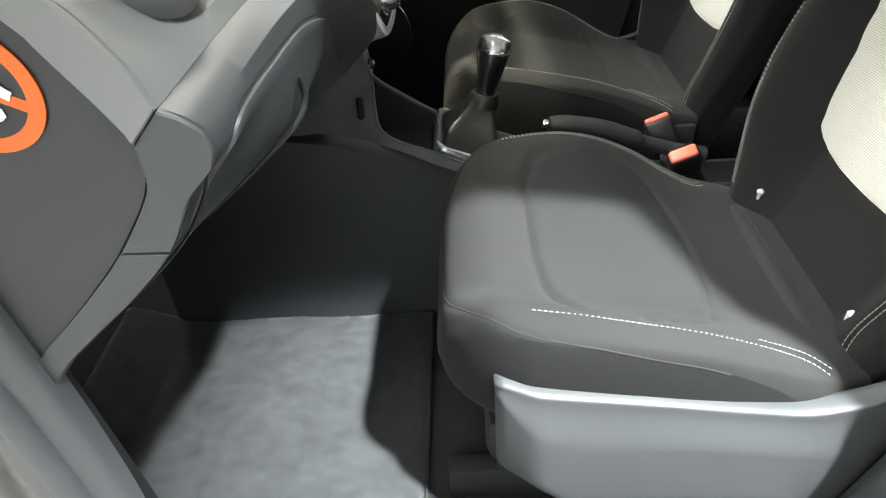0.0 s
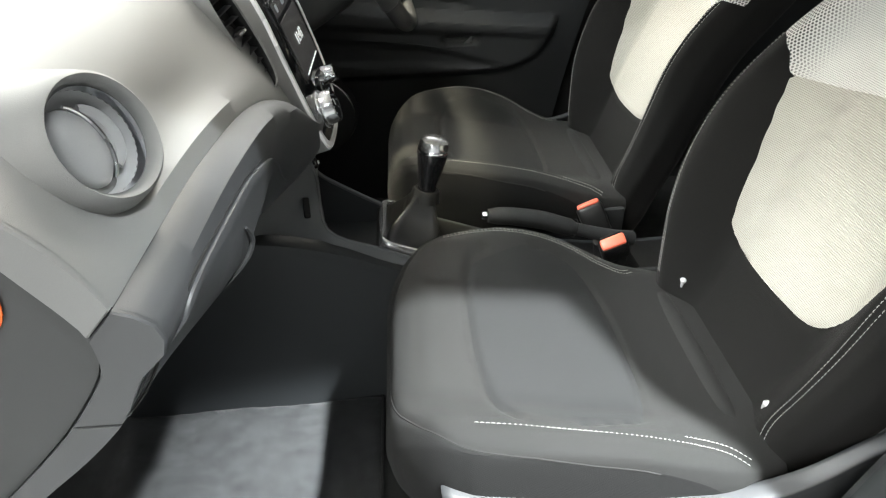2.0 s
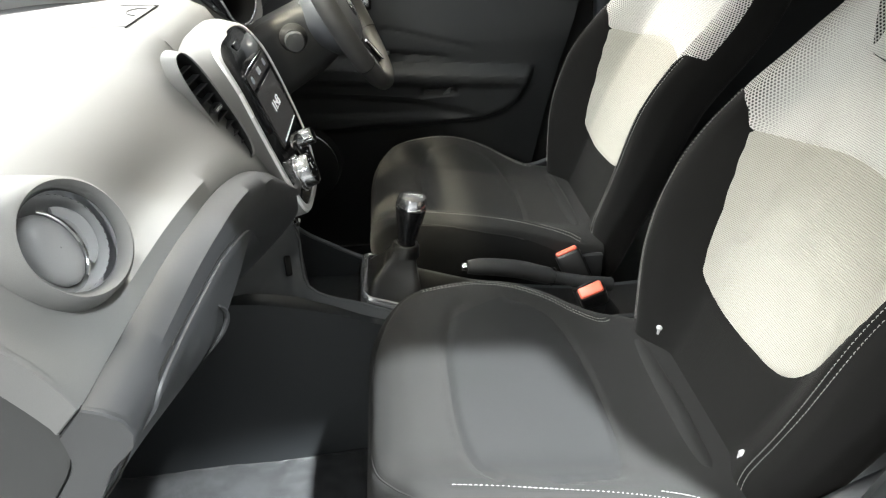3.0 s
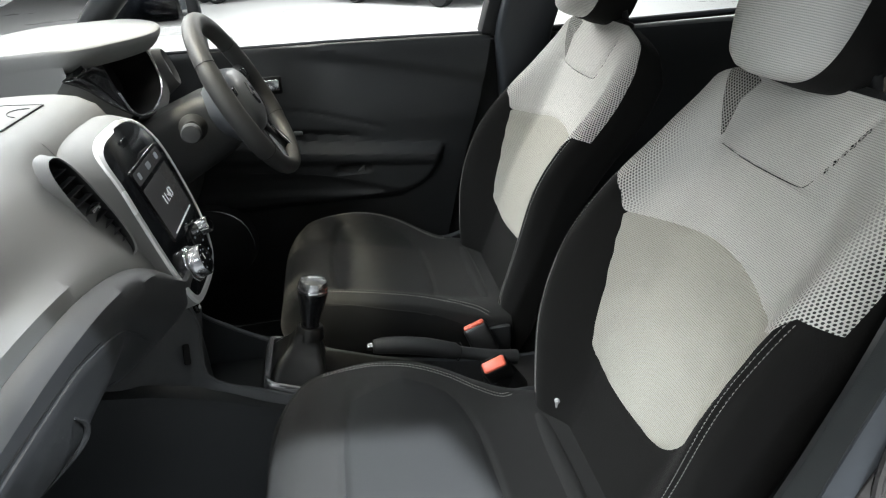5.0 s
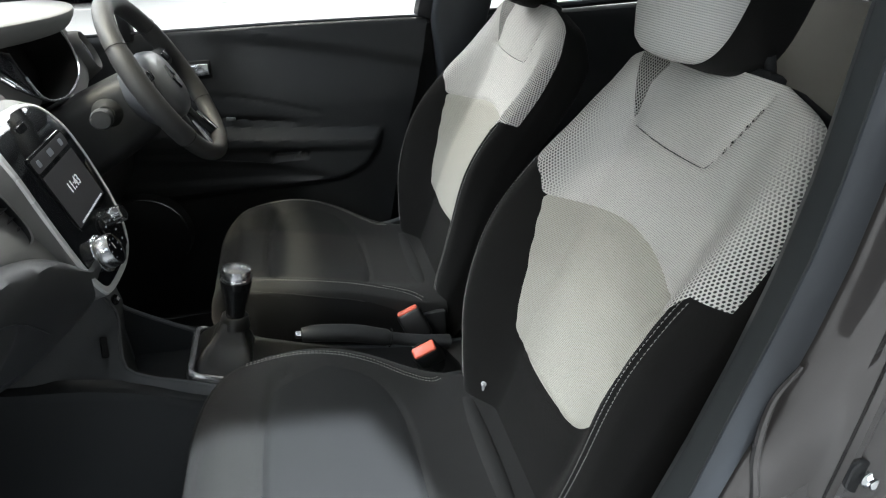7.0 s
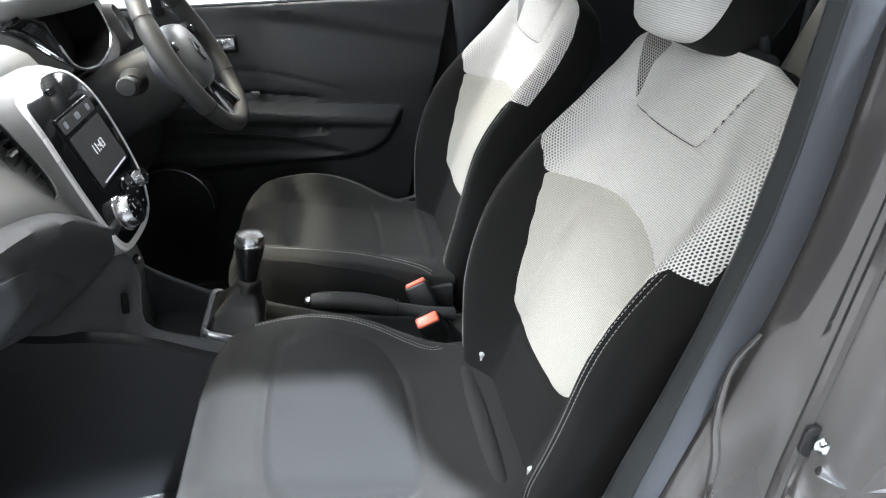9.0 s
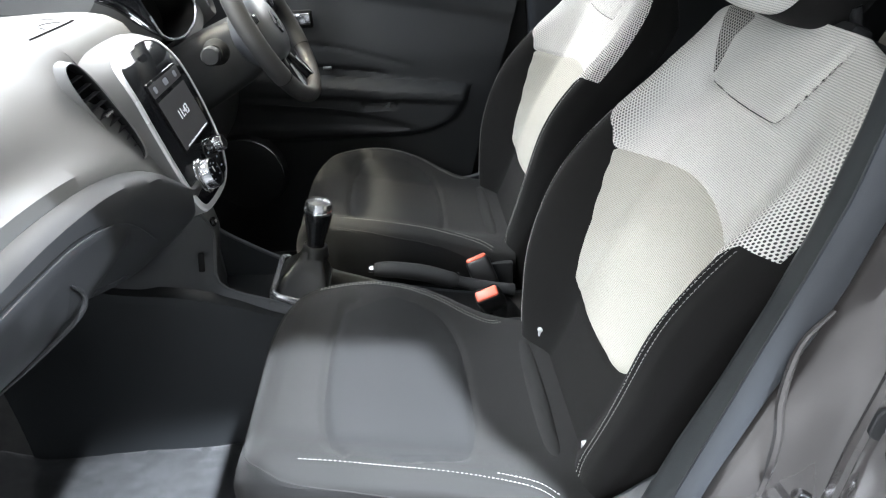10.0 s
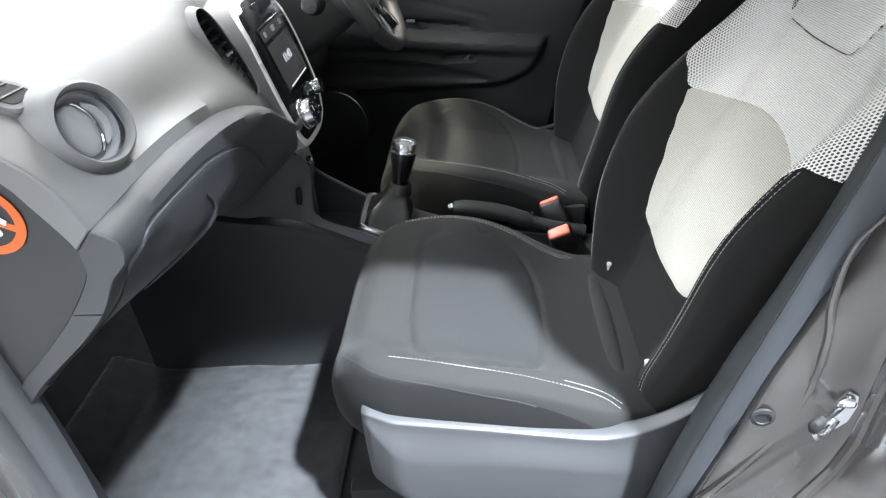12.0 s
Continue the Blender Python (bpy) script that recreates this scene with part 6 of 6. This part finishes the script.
part("sealing_strip", tube([(x, 1.842, belt_z(x) + 0.004) for x in np.linspace(-0.7, 0.66, 20)], 0.004, 6), M_RUBBER, door)

spk = [(-0.235 + 0.115 * math.cos(a), 1.738, 0.620 + 0.115 * math.sin(a)) for a in np.linspace(-0.25, 2.0, 40)]
part("speaker_ring", tube(spk, [0.0006 + 0.003 * math.sin(math.pi * k) for k in np.linspace(0, 1, 40)], 8), M_SATIN, door, "thin bright loudspeaker ring")
part("speaker_grille", lathe([(0.125, -0.03), (0.118, 0.0), (0.110, 0.004), (0.06, 0.007), (0.0005, 0.008)], (-0.235, 1.742, 0.620), (0, -1, 0), 40, caps=False), M_BLACK, door, "black loudspeaker grille")

# exterior mirror
mirror = thing("door_mirror", (-0.38, 2.03, 1.22), "gloss black exterior door mirror", "mirror")
ax = Vector((1, 0.1, 0)).normalized()
mo = [(0.115 * math.copysign(abs(math.cos(a)) ** 0.7, math.cos(a)), 0.072 * math.copysign(abs(math.sin(a)) ** 0.7, math.sin(a))) for a in np.linspace(0, 2 * math.pi, 36, endpoint=False)]
rings = [[Vector((-0.215, 2.03, 1.285)) + ax * d + Vector((0, y * k, z * k)) for y, z in mo] for k, d in ((0.94, 0.0), (1.0, -0.006), (1.03, -0.05), (1.0, -0.12), (0.82, -0.19), (0.5, -0.23), (0.02, -0.24))]
v, f = loft(rings, caps=False, flip=True)
part("mirror_shell", (v, f), M_GLOSS, mirror)
part("mirror_plate", plate([(y * 0.93, z * 0.93) for y, z in mo], Vector((-0.212, 2.03, 1.285)), (0, 1, 0), (0, 0, 1), 0.003), M_CLEAR, mirror, "mirror glass")
part("mirror_foot", box((-0.40, 1.93, 1.19), (0.07, 0.10, 0.05), 0.012), M_BLACK, mirror)

# ---- pillars, roof, screen, rear ----
def pillar(name, pts, w, mat, label):
    """A pillar swept through (x, y, z) points; w: its width along x and depth along y."""
    rings = [[(x + a, y + b, z) for a, b in rounded(wx, wy, min(wx, wy) * 0.35, 4)] for (x, y, z), (wx, wy) in zip(pts, w)]
    ob = part(name, loft(rings), mat)
    return tagged(ob, label, "pillar", kind="structure")


pillar("pillar_1", [(0.71, 1.845, 0.30), (0.725, 1.84, 0.9), (0.738, 1.83, 1.15), (0.768, 1.77, 1.32), (0.82, 1.70, 1.50)], [(0.10, 0.07)] * 2 + [(0.17, 0.06)] * 3, M_SEALTRIM, "dark grey trimmed middle pillar behind the driver's door")

# roof
rows_ = []
for x in np.linspace(-0.05, 2.1, 24):
    k = (x + 0.05) / 2.15
    zc = 1.50 + 0.035 * math.sin(math.pi * (0.15 + 0.7 * k))
    rows_.append([(x, YC + s * 0.54, zc - 0.045 * abs(s) ** 2.5) for s in np.linspace(-1, 1, 20)])
v, f = loft(rows_, caps=False, closed=False)
roof = part("car_roof", (v, f), M_ROOF)
sol = roof.modifiers.new("thickness", "SOLIDIFY")
sol.thickness, sol.offset = 0.04, -1
tagged(roof, "pale grey lined car roof", "roof", kind="structure")
RAIL = spline([(-0.78, 0.37, 1.12), (-0.55, 0.40, 1.25), (-0.28, 0.45, 1.37), (-0.02, 0.505, 1.455), (0.25, 0.525, 1.485), (0.55, 0.53, 1.49), (0.90, 0.53, 1.485), (1.5, 0.53, 1.45), (2.1, 0.52, 1.30)], 60)
FAR_RAIL = spline([(-0.62, 1.80, 1.08), (-0.47, 1.79, 1.18), (-0.375, 1.775, 1.285), (-0.24, 1.72, 1.385), (-0.02, 1.651, 1.455), (0.25, 1.631, 1.485), (0.55, 1.626, 1.49), (0.90, 1.626, 1.485), (1.5, 1.626, 1.45), (2.1, 1.636, 1.30)], 60)
for m_, lab in ((1, "roof_rail_1"), (-1, "roof_rail_2")):
    pts = RAIL if m_ > 0 else FAR_RAIL
    tagged(part(lab, tube(pts, 0.034, 12), M_PAINT if m_ > 0 else M_BLACK), "painted roof side rail running into the screen pillar", "roof rail", kind="structure")
ws = part("windscreen", loft([[(-0.92, y, 1.155) for y in np.linspace(0.42, 2 * YC - 0.42, 12)], [(-0.50, y, 1.345) for y in np.linspace(0.44, 2 * YC - 0.44, 12)], [(-0.05, y, 1.505) for y in np.linspace(0.52, 2 * YC - 0.52, 12)]], caps=False, closed=False), M_GLASS)
ws.visible_shadow = False
tagged(ws, "clear raked windscreen", "windscreen", kind="structure")
rvm = thing("rear_view_mirror", (-0.02, YC, 1.44), "black interior rear view mirror", "mirror")
part("mirror_shell", box((0.02, YC, 1.385), (0.030, 0.23, 0.065), 0.014, rot(0, 12, 0)), M_BLACK, rvm)
part("mirror_plate", box((0.0365, YC, 1.382), (0.003, 0.215, 0.054), 0.001, rot(0, 12, 0)), M_CLEAR, rvm)
part("mirror_stem", tube([(0.005, YC, 1.40), (-0.03, YC, 1.47)], 0.010, 10), M_BLACK, rvm)

# rear bench
bench = thing("rear_bench", (1.45, YC, 0.3), "rear bench seat with beige and dark fabric", "bench seat")
part("bench_cushion", box((1.35, YC, 0.50), (0.50, 1.26, 0.22), 0.06, None, 4), M_DARK, bench)
part("bench_back", box((1.72, YC, 0.86), (0.16, 1.26, 0.62), 0.06, rot(0, 22, 0), 4), M_BEIGE, bench, "beige fabric bench back")
for y in (0.74, 1.42):
    part("bench_restraint", box((1.86, y, 1.22), (0.08, 0.24, 0.14), 0.03, rot(0, 18, 0), 3), M_DARK, bench)
# rear door of the driver's side and rear quarter
rd = thing("door_2", (1.2, 1.85, 0.3), "closed dark rear door with window", "door", kind="structure")
part("door_trim", box((1.30, 1.85, 0.72), (1.05, 0.07, 0.84), 0.02), M_DOOR, rd)
part("sealing_strip", tube([(0.80, 1.835, 1.150), (1.82, 1.835, 1.165)], 0.010, 8), M_SEALTRIM, rd)
g = part("window_pane", box((1.30, 1.86, 1.30), (1.0, 0.004, 0.30), 0.0), M_GLASS, rd, smooth=False)
g.visible_shadow = False
pillar("pillar_2", [(1.85, 1.84, 0.3), (1.87, 1.83, 1.15), (2.0, 1.68, 1.48)], [(0.12, 0.08)] * 3, M_BLACK, "dark rear pillar")
pillar("pillar_3", [(1.85, 0.33, 0.3), (1.87, 0.34, 1.15), (2.0, 0.48, 1.48)], [(0.12, 0.08)] * 3, M_BLACK, "dark rear pillar")
for y_ in (1.865, 0.285):
    slab("rocker", (0.75, y_, 0.30), (3.0, 0.10, 0.30), M_BLACK, "dark body sill closing the cabin side", "sill") if y_ > 1 else slab("rocker", (1.40, y_, 0.30), (1.5, 0.10, 0.30), M_BLACK, "dark body sill closing the cabin side", "sill")
slab("tailgate", (2.2, YC, 0.80), (0.06, 1.5, 1.1), M_BLACK, "dark inner tailgate closing the cabin", "tailgate")
slab("bulkhead", (-1.12, YC, 0.72), (0.06, 1.5, 0.90), M_BLACK, "black bulkhead behind the dashboard", "bulkhead")
rear_near = thing("door_3", (1.25, 0.31, 0.3), "closed grey rear passenger door", "door", kind="structure")
part("door_trim", box((1.30, 0.33, 0.72), (1.00, 0.07, 0.84), 0.02), M_DOOR, rear_near)
part("door_skin", box((1.32, 0.27, 0.70), (1.04, 0.05, 0.84), 0.02), M_PAINT, rear_near)
g = part("window_pane", box((1.30, 0.335, 1.30), (1.0, 0.004, 0.30), 0.0), M_GLASS, rear_near, smooth=False)
g.visible_shadow = False

# passenger side middle pillar: seal, trim, painted return, seam bead, striker
edge_x = lambda z: float(np.interp(z, [0.2, 0.6, 0.7, 0.8, 0.9, 1.0, 1.1, 1.2, 1.3, 1.55], [0.44, 0.522, 0.546, 0.575, 0.609, 0.639, 0.664, 0.680, 0.688, 0.705]))
seal_x = lambda z: float(np.interp(z, [0.2, 0.58, 0.72, 0.87, 0.98, 1.08, 1.15, 1.22, 1.32, 1.55], [0.447, 0.525, 0.557, 0.595, 0.622, 0.648, 0.664, 0.672, 0.678, 0.692]))
gap_x = lambda z: float(np.interp(z, [0.2, 0.57, 0.69, 0.81, 0.93, 1.0, 1.07, 1.14, 1.21, 1.55], [0.47, 0.548, 0.579, 0.607, 0.641, 0.666, 0.684, 0.697, 0.704, 0.715]))
bead_x = lambda z: float(np.interp(z, [0.2, 0.55, 0.64, 0.69, 0.75, 0.80, 0.90, 1.0, 1.09, 1.2, 1.55], [0.58, 0.630, 0.667, 0.688, 0.700, 0.700, 0.702, 0.710, 0.716, 0.724, 0.74]))
bp = thing("pillar_4", (0.62, 0.34, 0.3), "grey painted door pillar with rubber seal and striker", "pillar", kind="structure")
rows_t, rows_a, rows_b, rows_c, rows_d = [], [], [], [], []
for z in np.linspace(0.22, 1.52, 70):
    e, s_, g_, q = edge_x(z), seal_x(z), gap_x(z), bead_x(z)
    # unseen top of the pillar leans in only to shape the shadow it casts
    up_ = max(0.0, z - 1.36) / 0.16
    rows_t.append([(e + 0.26, 0.47, z), (e + 0.05, 0.445, z), (e + 0.012, 0.424, z), (e + 0.003, 0.412, z)])
    rows_a.append([(e + 0.006, 0.416, z), (e, 0.406, z), (e - 0.001, 0.400, z), (e * 0.5 + s_ * 0.5 - 0.004, 0.384, z), (s_ - 0.001, 0.374, z), (s_ + 0.003, 0.372, z)])
    rows_b.append([(s_ + 0.001, 0.376, z), (s_, 0.371, z), (s_ + 0.004, 0.366, z), (s_ * 0.5 + g_ * 0.5, 0.361, z), (g_ - 0.006, 0.360, z), (g_ - 0.002, 0.363, z), (g_ - 0.001, 0.372, z)])
    w = q - g_
    rows_c.append([(g_ - 0.002, 0.374, z), (g_ + 0.003, 0.358, z), (g_ + 0.007, 0.352, z), (g_ + w * 0.3, 0.342, z), (g_ + w * 0.5, 0.333, z), (g_ + w * 0.75, 0.325, z), (q - 0.008, 0.320, z), (q - 0.003, 0.314, z)])
    rows_d.append([(q - 0.004, 0.316, z), (q + 0.002, 0.308, z), (q + 0.006, 0.300, z), (q + 0.010, 0.285, z), (q + 0.03, 0.262, z), (q + 0.10, 0.245, z)])
    for r in (rows_t[-1], rows_a[-1], rows_b[-1], rows_c[-1], rows_d[-1]):
        r[:] = [(x - 0.035 * up_, y + 0.14 * up_, z_) for x, y, z_ in r]
v, f = loft(rows_t, caps=False, closed=False)
part("inner_trim", (v, f), M_LID, bp, "dark inner pillar trim")
v, f = loft(rows_a, caps=False, closed=False)
part("door_seal", (v, f), M_SEALDARK, bp, "dark grey-green rubber door seal")
v, f = loft(rows_b, caps=False, closed=False)
part("seal_flange", (v, f), M_SEALTRIM, bp, "blue-grey flange beside the seal")
v, f = loft(rows_c, caps=False, closed=False)
part("painted_return", (v, f), M_PAINT, bp, "glossy grey painted pillar")
v, f = loft(rows_d, caps=False, closed=False)
part("painted_flank", (v, f), M_PAINT, bp)
striker = part("striker", plate([(-0.004, 0.034), (0.007, 0.029), (0.012, 0.014), (0.011, -0.016), (0.003, -0.031), (-0.008, -0.032), (-0.012, -0.020), (-0.010, 0.010)][::-1], (0.678, 0.320, 0.790), (0.95, -0.3, 0), (0.12, 0, 0.99), 0.005, 0.0012), M_SATIN, bp, "bright steel door striker plate")
part("bolt", lathe([(0.0085, 0.0), (0.0085, 0.003), (0.0060, 0.0045), (0.0050, 0.003), (0.0003, 0.003)], (0.679, 0.3185, 0.809), (-0.3, -0.95, 0), 20), M_CHROME, striker, "round countersunk bolt")
loop = spline([(0.676, 0.322, 0.796), (0.655, 0.306, 0.801), (0.634, 0.293, 0.803), (0.631, 0.292, 0.797), (0.641, 0.296, 0.777), (0.648, 0.300, 0.769), (0.662, 0.310, 0.770), (0.677, 0.322, 0.772)], 40)
part("striker_loop", tube(loop, 0.0042, 10), M_CHROME, striker, "bright bent striker loop")
part("loop_sleeve", tube(loop[13:20], 0.0062, 10), M_HOLE, striker, "dark plastic sleeve")
part("body_plug", lathe([(0.0150, -0.001), (0.0145, 0.002), (0.0100, 0.003), (0.0092, 0.0015), (0.0003, 0.0015)], (0.604, 0.3465, 0.752), (-0.12, -0.99, 0), 28), M_BLACK, bp, "round black rubber plug")

bead = spline([(0.530, 0.352, 0.540), (0.567, 0.347, 0.602), (0.611, 0.345, 0.683), (0.634, 0.344, 0.735), (0.647, 0.342, 0.815), (0.648, 0.344, 0.885), (0.645, 0.354, 0.935), (0.650, 0.358, 1.00), (0.672, 0.358, 1.04)], 50)
part("seam_bead", tube(bead, [0.0065 - 0.004 * k ** 4 for k in np.linspace(0, 1, 50)], 8), M_PAINT, bp, "raised painted seam bead")
bead = [(bead_x(z) + 0.001, 0.311, z) for z in np.linspace(0.50, 1.35, 60)]
part("seam_bead", tube(spline(bead, 60), 0.0078, 8), M_PAINT, bp, "raised painted seam bead")

hinge = part("hinge_bracket", plate(rounded(0.085, 0.040, 0.010, 4), (0.742, 0.291, 0.945), (0.97, -0.22, -0.05), (0.06, 0, 1.0), 0.006, 0.0015), M_BLACK, bp, "dark steel hinge bracket")
for dx in (0.0, 0.042):
    for r_, h0, h1 in ((0.011, 0.0, 0.0025), (0.0075, 0.0, 0.0085)):
        part("bolt", lathe([(r_, h0), (r_, h1), (r_ * 0.85, h1 + 0.0008), (0.0003, h1 + 0.001)], (0.719 + dx, 0.2945 - 0.22 * dx, 0.948), (-0.2, -0.97, 0.05), 6 if r_ < 0.01 else 24), M_CHROME, hinge, "bright hexagon bolt")
arm = spline([(0.712, 0.285, 0.925), (0.735, 0.272, 0.915), (0.760, 0.262, 0.918), (0.790, 0.250, 0.925)], 16)
part("hinge_arm", tube(arm, 0.008, 8, flat=0.6), M_SATIN, hinge, "bright steel hinge arm")

# sill and front hinge pillar on the passenger side
sill = thing("door_sill", (0.0, 0.33, 0.25), "grey door sill with rubber seal and scuff trim", "door sill", kind="structure")
rows_ = []
for x in np.linspace(-0.48, 0.56, 20):
    rows_.append([(x, 0.440, 0.29), (x, 0.415, 0.36), (x, 0.395, 0.395), (x, 0.370, 0.398), (x, 0.352, 0.390), (x, 0.340, 0.385)])
v, f = loft(rows_, caps=False, closed=False, flip=True)
part("scuff_trim", (v, f), M_CONSOLE, sill)
rows_ = [[(x, 0.345, 0.385), (x, 0.338, 0.398), (x, 0.326, 0.398), (x, 0.320, 0.384), (x, 0.315, 0.37)] for x in np.linspace(-0.48, 0.56, 20)]
v, f = loft(rows_, caps=False, closed=False, flip=True)
part("door_seal", (v, f), M_SEALTRIM, sill)
rows_ = [[(x, 0.322, 0.372), (x, 0.29, 0.365), (x, 0.25, 0.35), (x, 0.225, 0.31), (x, 0.22, 0.18)] for x in np.linspace(-0.60, 0.66, 20)]
v, f = loft(rows_, caps=False, closed=False, flip=True)
part("painted_sill", (v, f), M_PAINT, sill)

hp = thing("pillar_5", (-0.45, 0.33, 0.3), "grey painted front door pillar with rubber seals", "pillar", kind="structure")
HP = spline([(-0.60, 1.16), (-0.46, 1.06), (-0.375, 0.95), (-0.362, 0.84), (-0.362, 0.70), (-0.372, 0.55), (-0.40, 0.45), (-0.46, 0.40)], 50)
tan = np.gradient(HP, axis=0)
tan /= np.linalg.norm(tan, axis=1)[:, None]
outw = np.stack([tan[:, 1], -tan[:, 0]], 1)
outw = np.where(outw[:, :1] > 0, -outw, outw)


def strip(offs):
    return [[(p[0] + o[0] * a, y, p[1] + o[1] * a) for a, y in offs] for p, o in zip(HP, outw)]


v, f = loft(strip([(0.0, 0.372), (0.0, 0.352), (0.006, 0.344), (0.018, 0.340), (0.026, 0.336)]), caps=False, closed=False)
part("inner_edge", (v, f), M_HINGESEAL, hp)
v, f = loft(strip([(0.024, 0.345), (0.024, 0.334), (0.030, 0.326), (0.040, 0.322), (0.050, 0.324), (0.054, 0.332)]), caps=False, closed=False)
part("door_seal", (v, f), M_HINGESEAL, hp, "blue-grey rubber door seal")
v, f = loft(strip([(0.052, 0.336), (0.075, 0.330), (0.082, 0.320), (0.090, 0.316), (0.12, 0.312), (0.20, 0.305), (0.40, 0.29), (0.60, 0.25), (0.65, 0.10)]), caps=False, closed=False)
part("painted_pillar", (v, f), M_PAINT, hp, "glossy grey painted pillar")
part("kick_trim", loft([[(x, 0.388, z) for x, z in ((-0.37, 0.30), (-0.37, 0.80))], [(x, 0.392, z) for x, z in ((-0.95, 0.30), (-0.95, 0.86))]], caps=False, closed=False), M_TUNNEL, hp, "dark kick panel")


# fabric tag on the passenger backrest's side
tag = thing("fabric_tag", (0.775, 0.513, 1.03), "small black woven tag sewn into the seat side", "tag")
tn_ = Vector((-0.32, -0.87, 0.365)).normalized()
tx_ = Vector((0.42, 0.0, 0.9075))
tx_ = (tx_ - tn_ * tx_.dot(tn_)).normalized()
ty_ = tn_.cross(tx_)
tc_ = Vector((0.766, 0.5095, 1.0645)) + tn_ * 0.003
part("tag_cloth", plate(rounded(0.036, 0.014, 0.001, 2), tc_, tx_, ty_, 0.0016), M_HOLE, tag)
text_mesh("tag_letters", "AIRBAG", 0.0072, frame_matrix(tc_ + tn_ * 0.0006, tx_, ty_), M_WHITE, tag)


# ---- cars across the hall ----
def far_car(c, turn, paint, label, length=4.2):
    car = thing("parked_car", c, label, "car")
    m = Matrix.Translation(c) @ Matrix.Rotation(radians(turn), 4, "Z")
    prof = [(-2.1, 0.45), (-2.08, 0.75), (-1.9, 0.92), (-0.95, 1.02), (-0.35, 1.45), (0.4, 1.56), (1.35, 1.52), (1.95, 1.08), (2.08, 0.85), (2.08, 0.40), (1.8, 0.27), (-1.8, 0.25)]
    pr = spline(prof, 60)
    rings = []
    for k, w in ((0.94, -0.88), (1.0, -0.80), (1.0, 0.80), (0.94, 0.88)):
        rings.append([m @ Vector((x * (0.985 if abs(w) > 0.85 else 1), w * (1 - 0.22 * max(0, z - 0.95)), 0.25 + (z - 0.25) * k)) for x, z in pr])
    part("body", loft(rings), paint, car, "painted car body")
    part("lower_grille", box(m @ Vector((-2.03, 0, 0.42)), (0.12, 1.2, 0.16), 0.03, m.to_3x3()), M_BLACK, car)
    for y in (-0.62, 0.62):
        part("headlight", box(m @ Vector((-1.98, y, 0.80)), (0.16, 0.36, 0.13), 0.04, m.to_3x3()), M_CLEAR, car)
    for x in (-1.28, 1.28):
        for y in (-0.78, 0.78):
            o = m @ Vector((x, y, 0.33))
            axw = m.to_3x3() @ Vector((0, math.copysign(1, y), 0))
            w = part("wheel", lathe([(0.20, -0.11), (0.31, -0.11), (0.33, -0.08), (0.33, 0.07), (0.31, 0.10), (0.22, 0.10)], o, axw, 32), M_TYRE, car)
            part("rim", lathe([(0.22, 0.095), (0.20, 0.08), (0.06, 0.06), (0.001, 0.065)], o, axw, 24, caps=False), M_SATIN, w)
    for y in (-0.89, 0.89):
        part("side_window", box(m @ Vector((0.3, y * 0.93, 1.24)), (1.7, 0.02, 0.30), 0.01, m.to_3x3()), M_GLOSS, car)
    return car


far_car((2.3, 14.6, 0), 128, M_FARPAINT, "dark grey car parked across the hall")
far_car((-3.2, 18.6, 0), 150, M_FARPAINT2, "pale car parked far across the hall")
far_car((9.0, 11.5, 0), 60, M_FARPAINT, "dark car parked beyond the rear window")
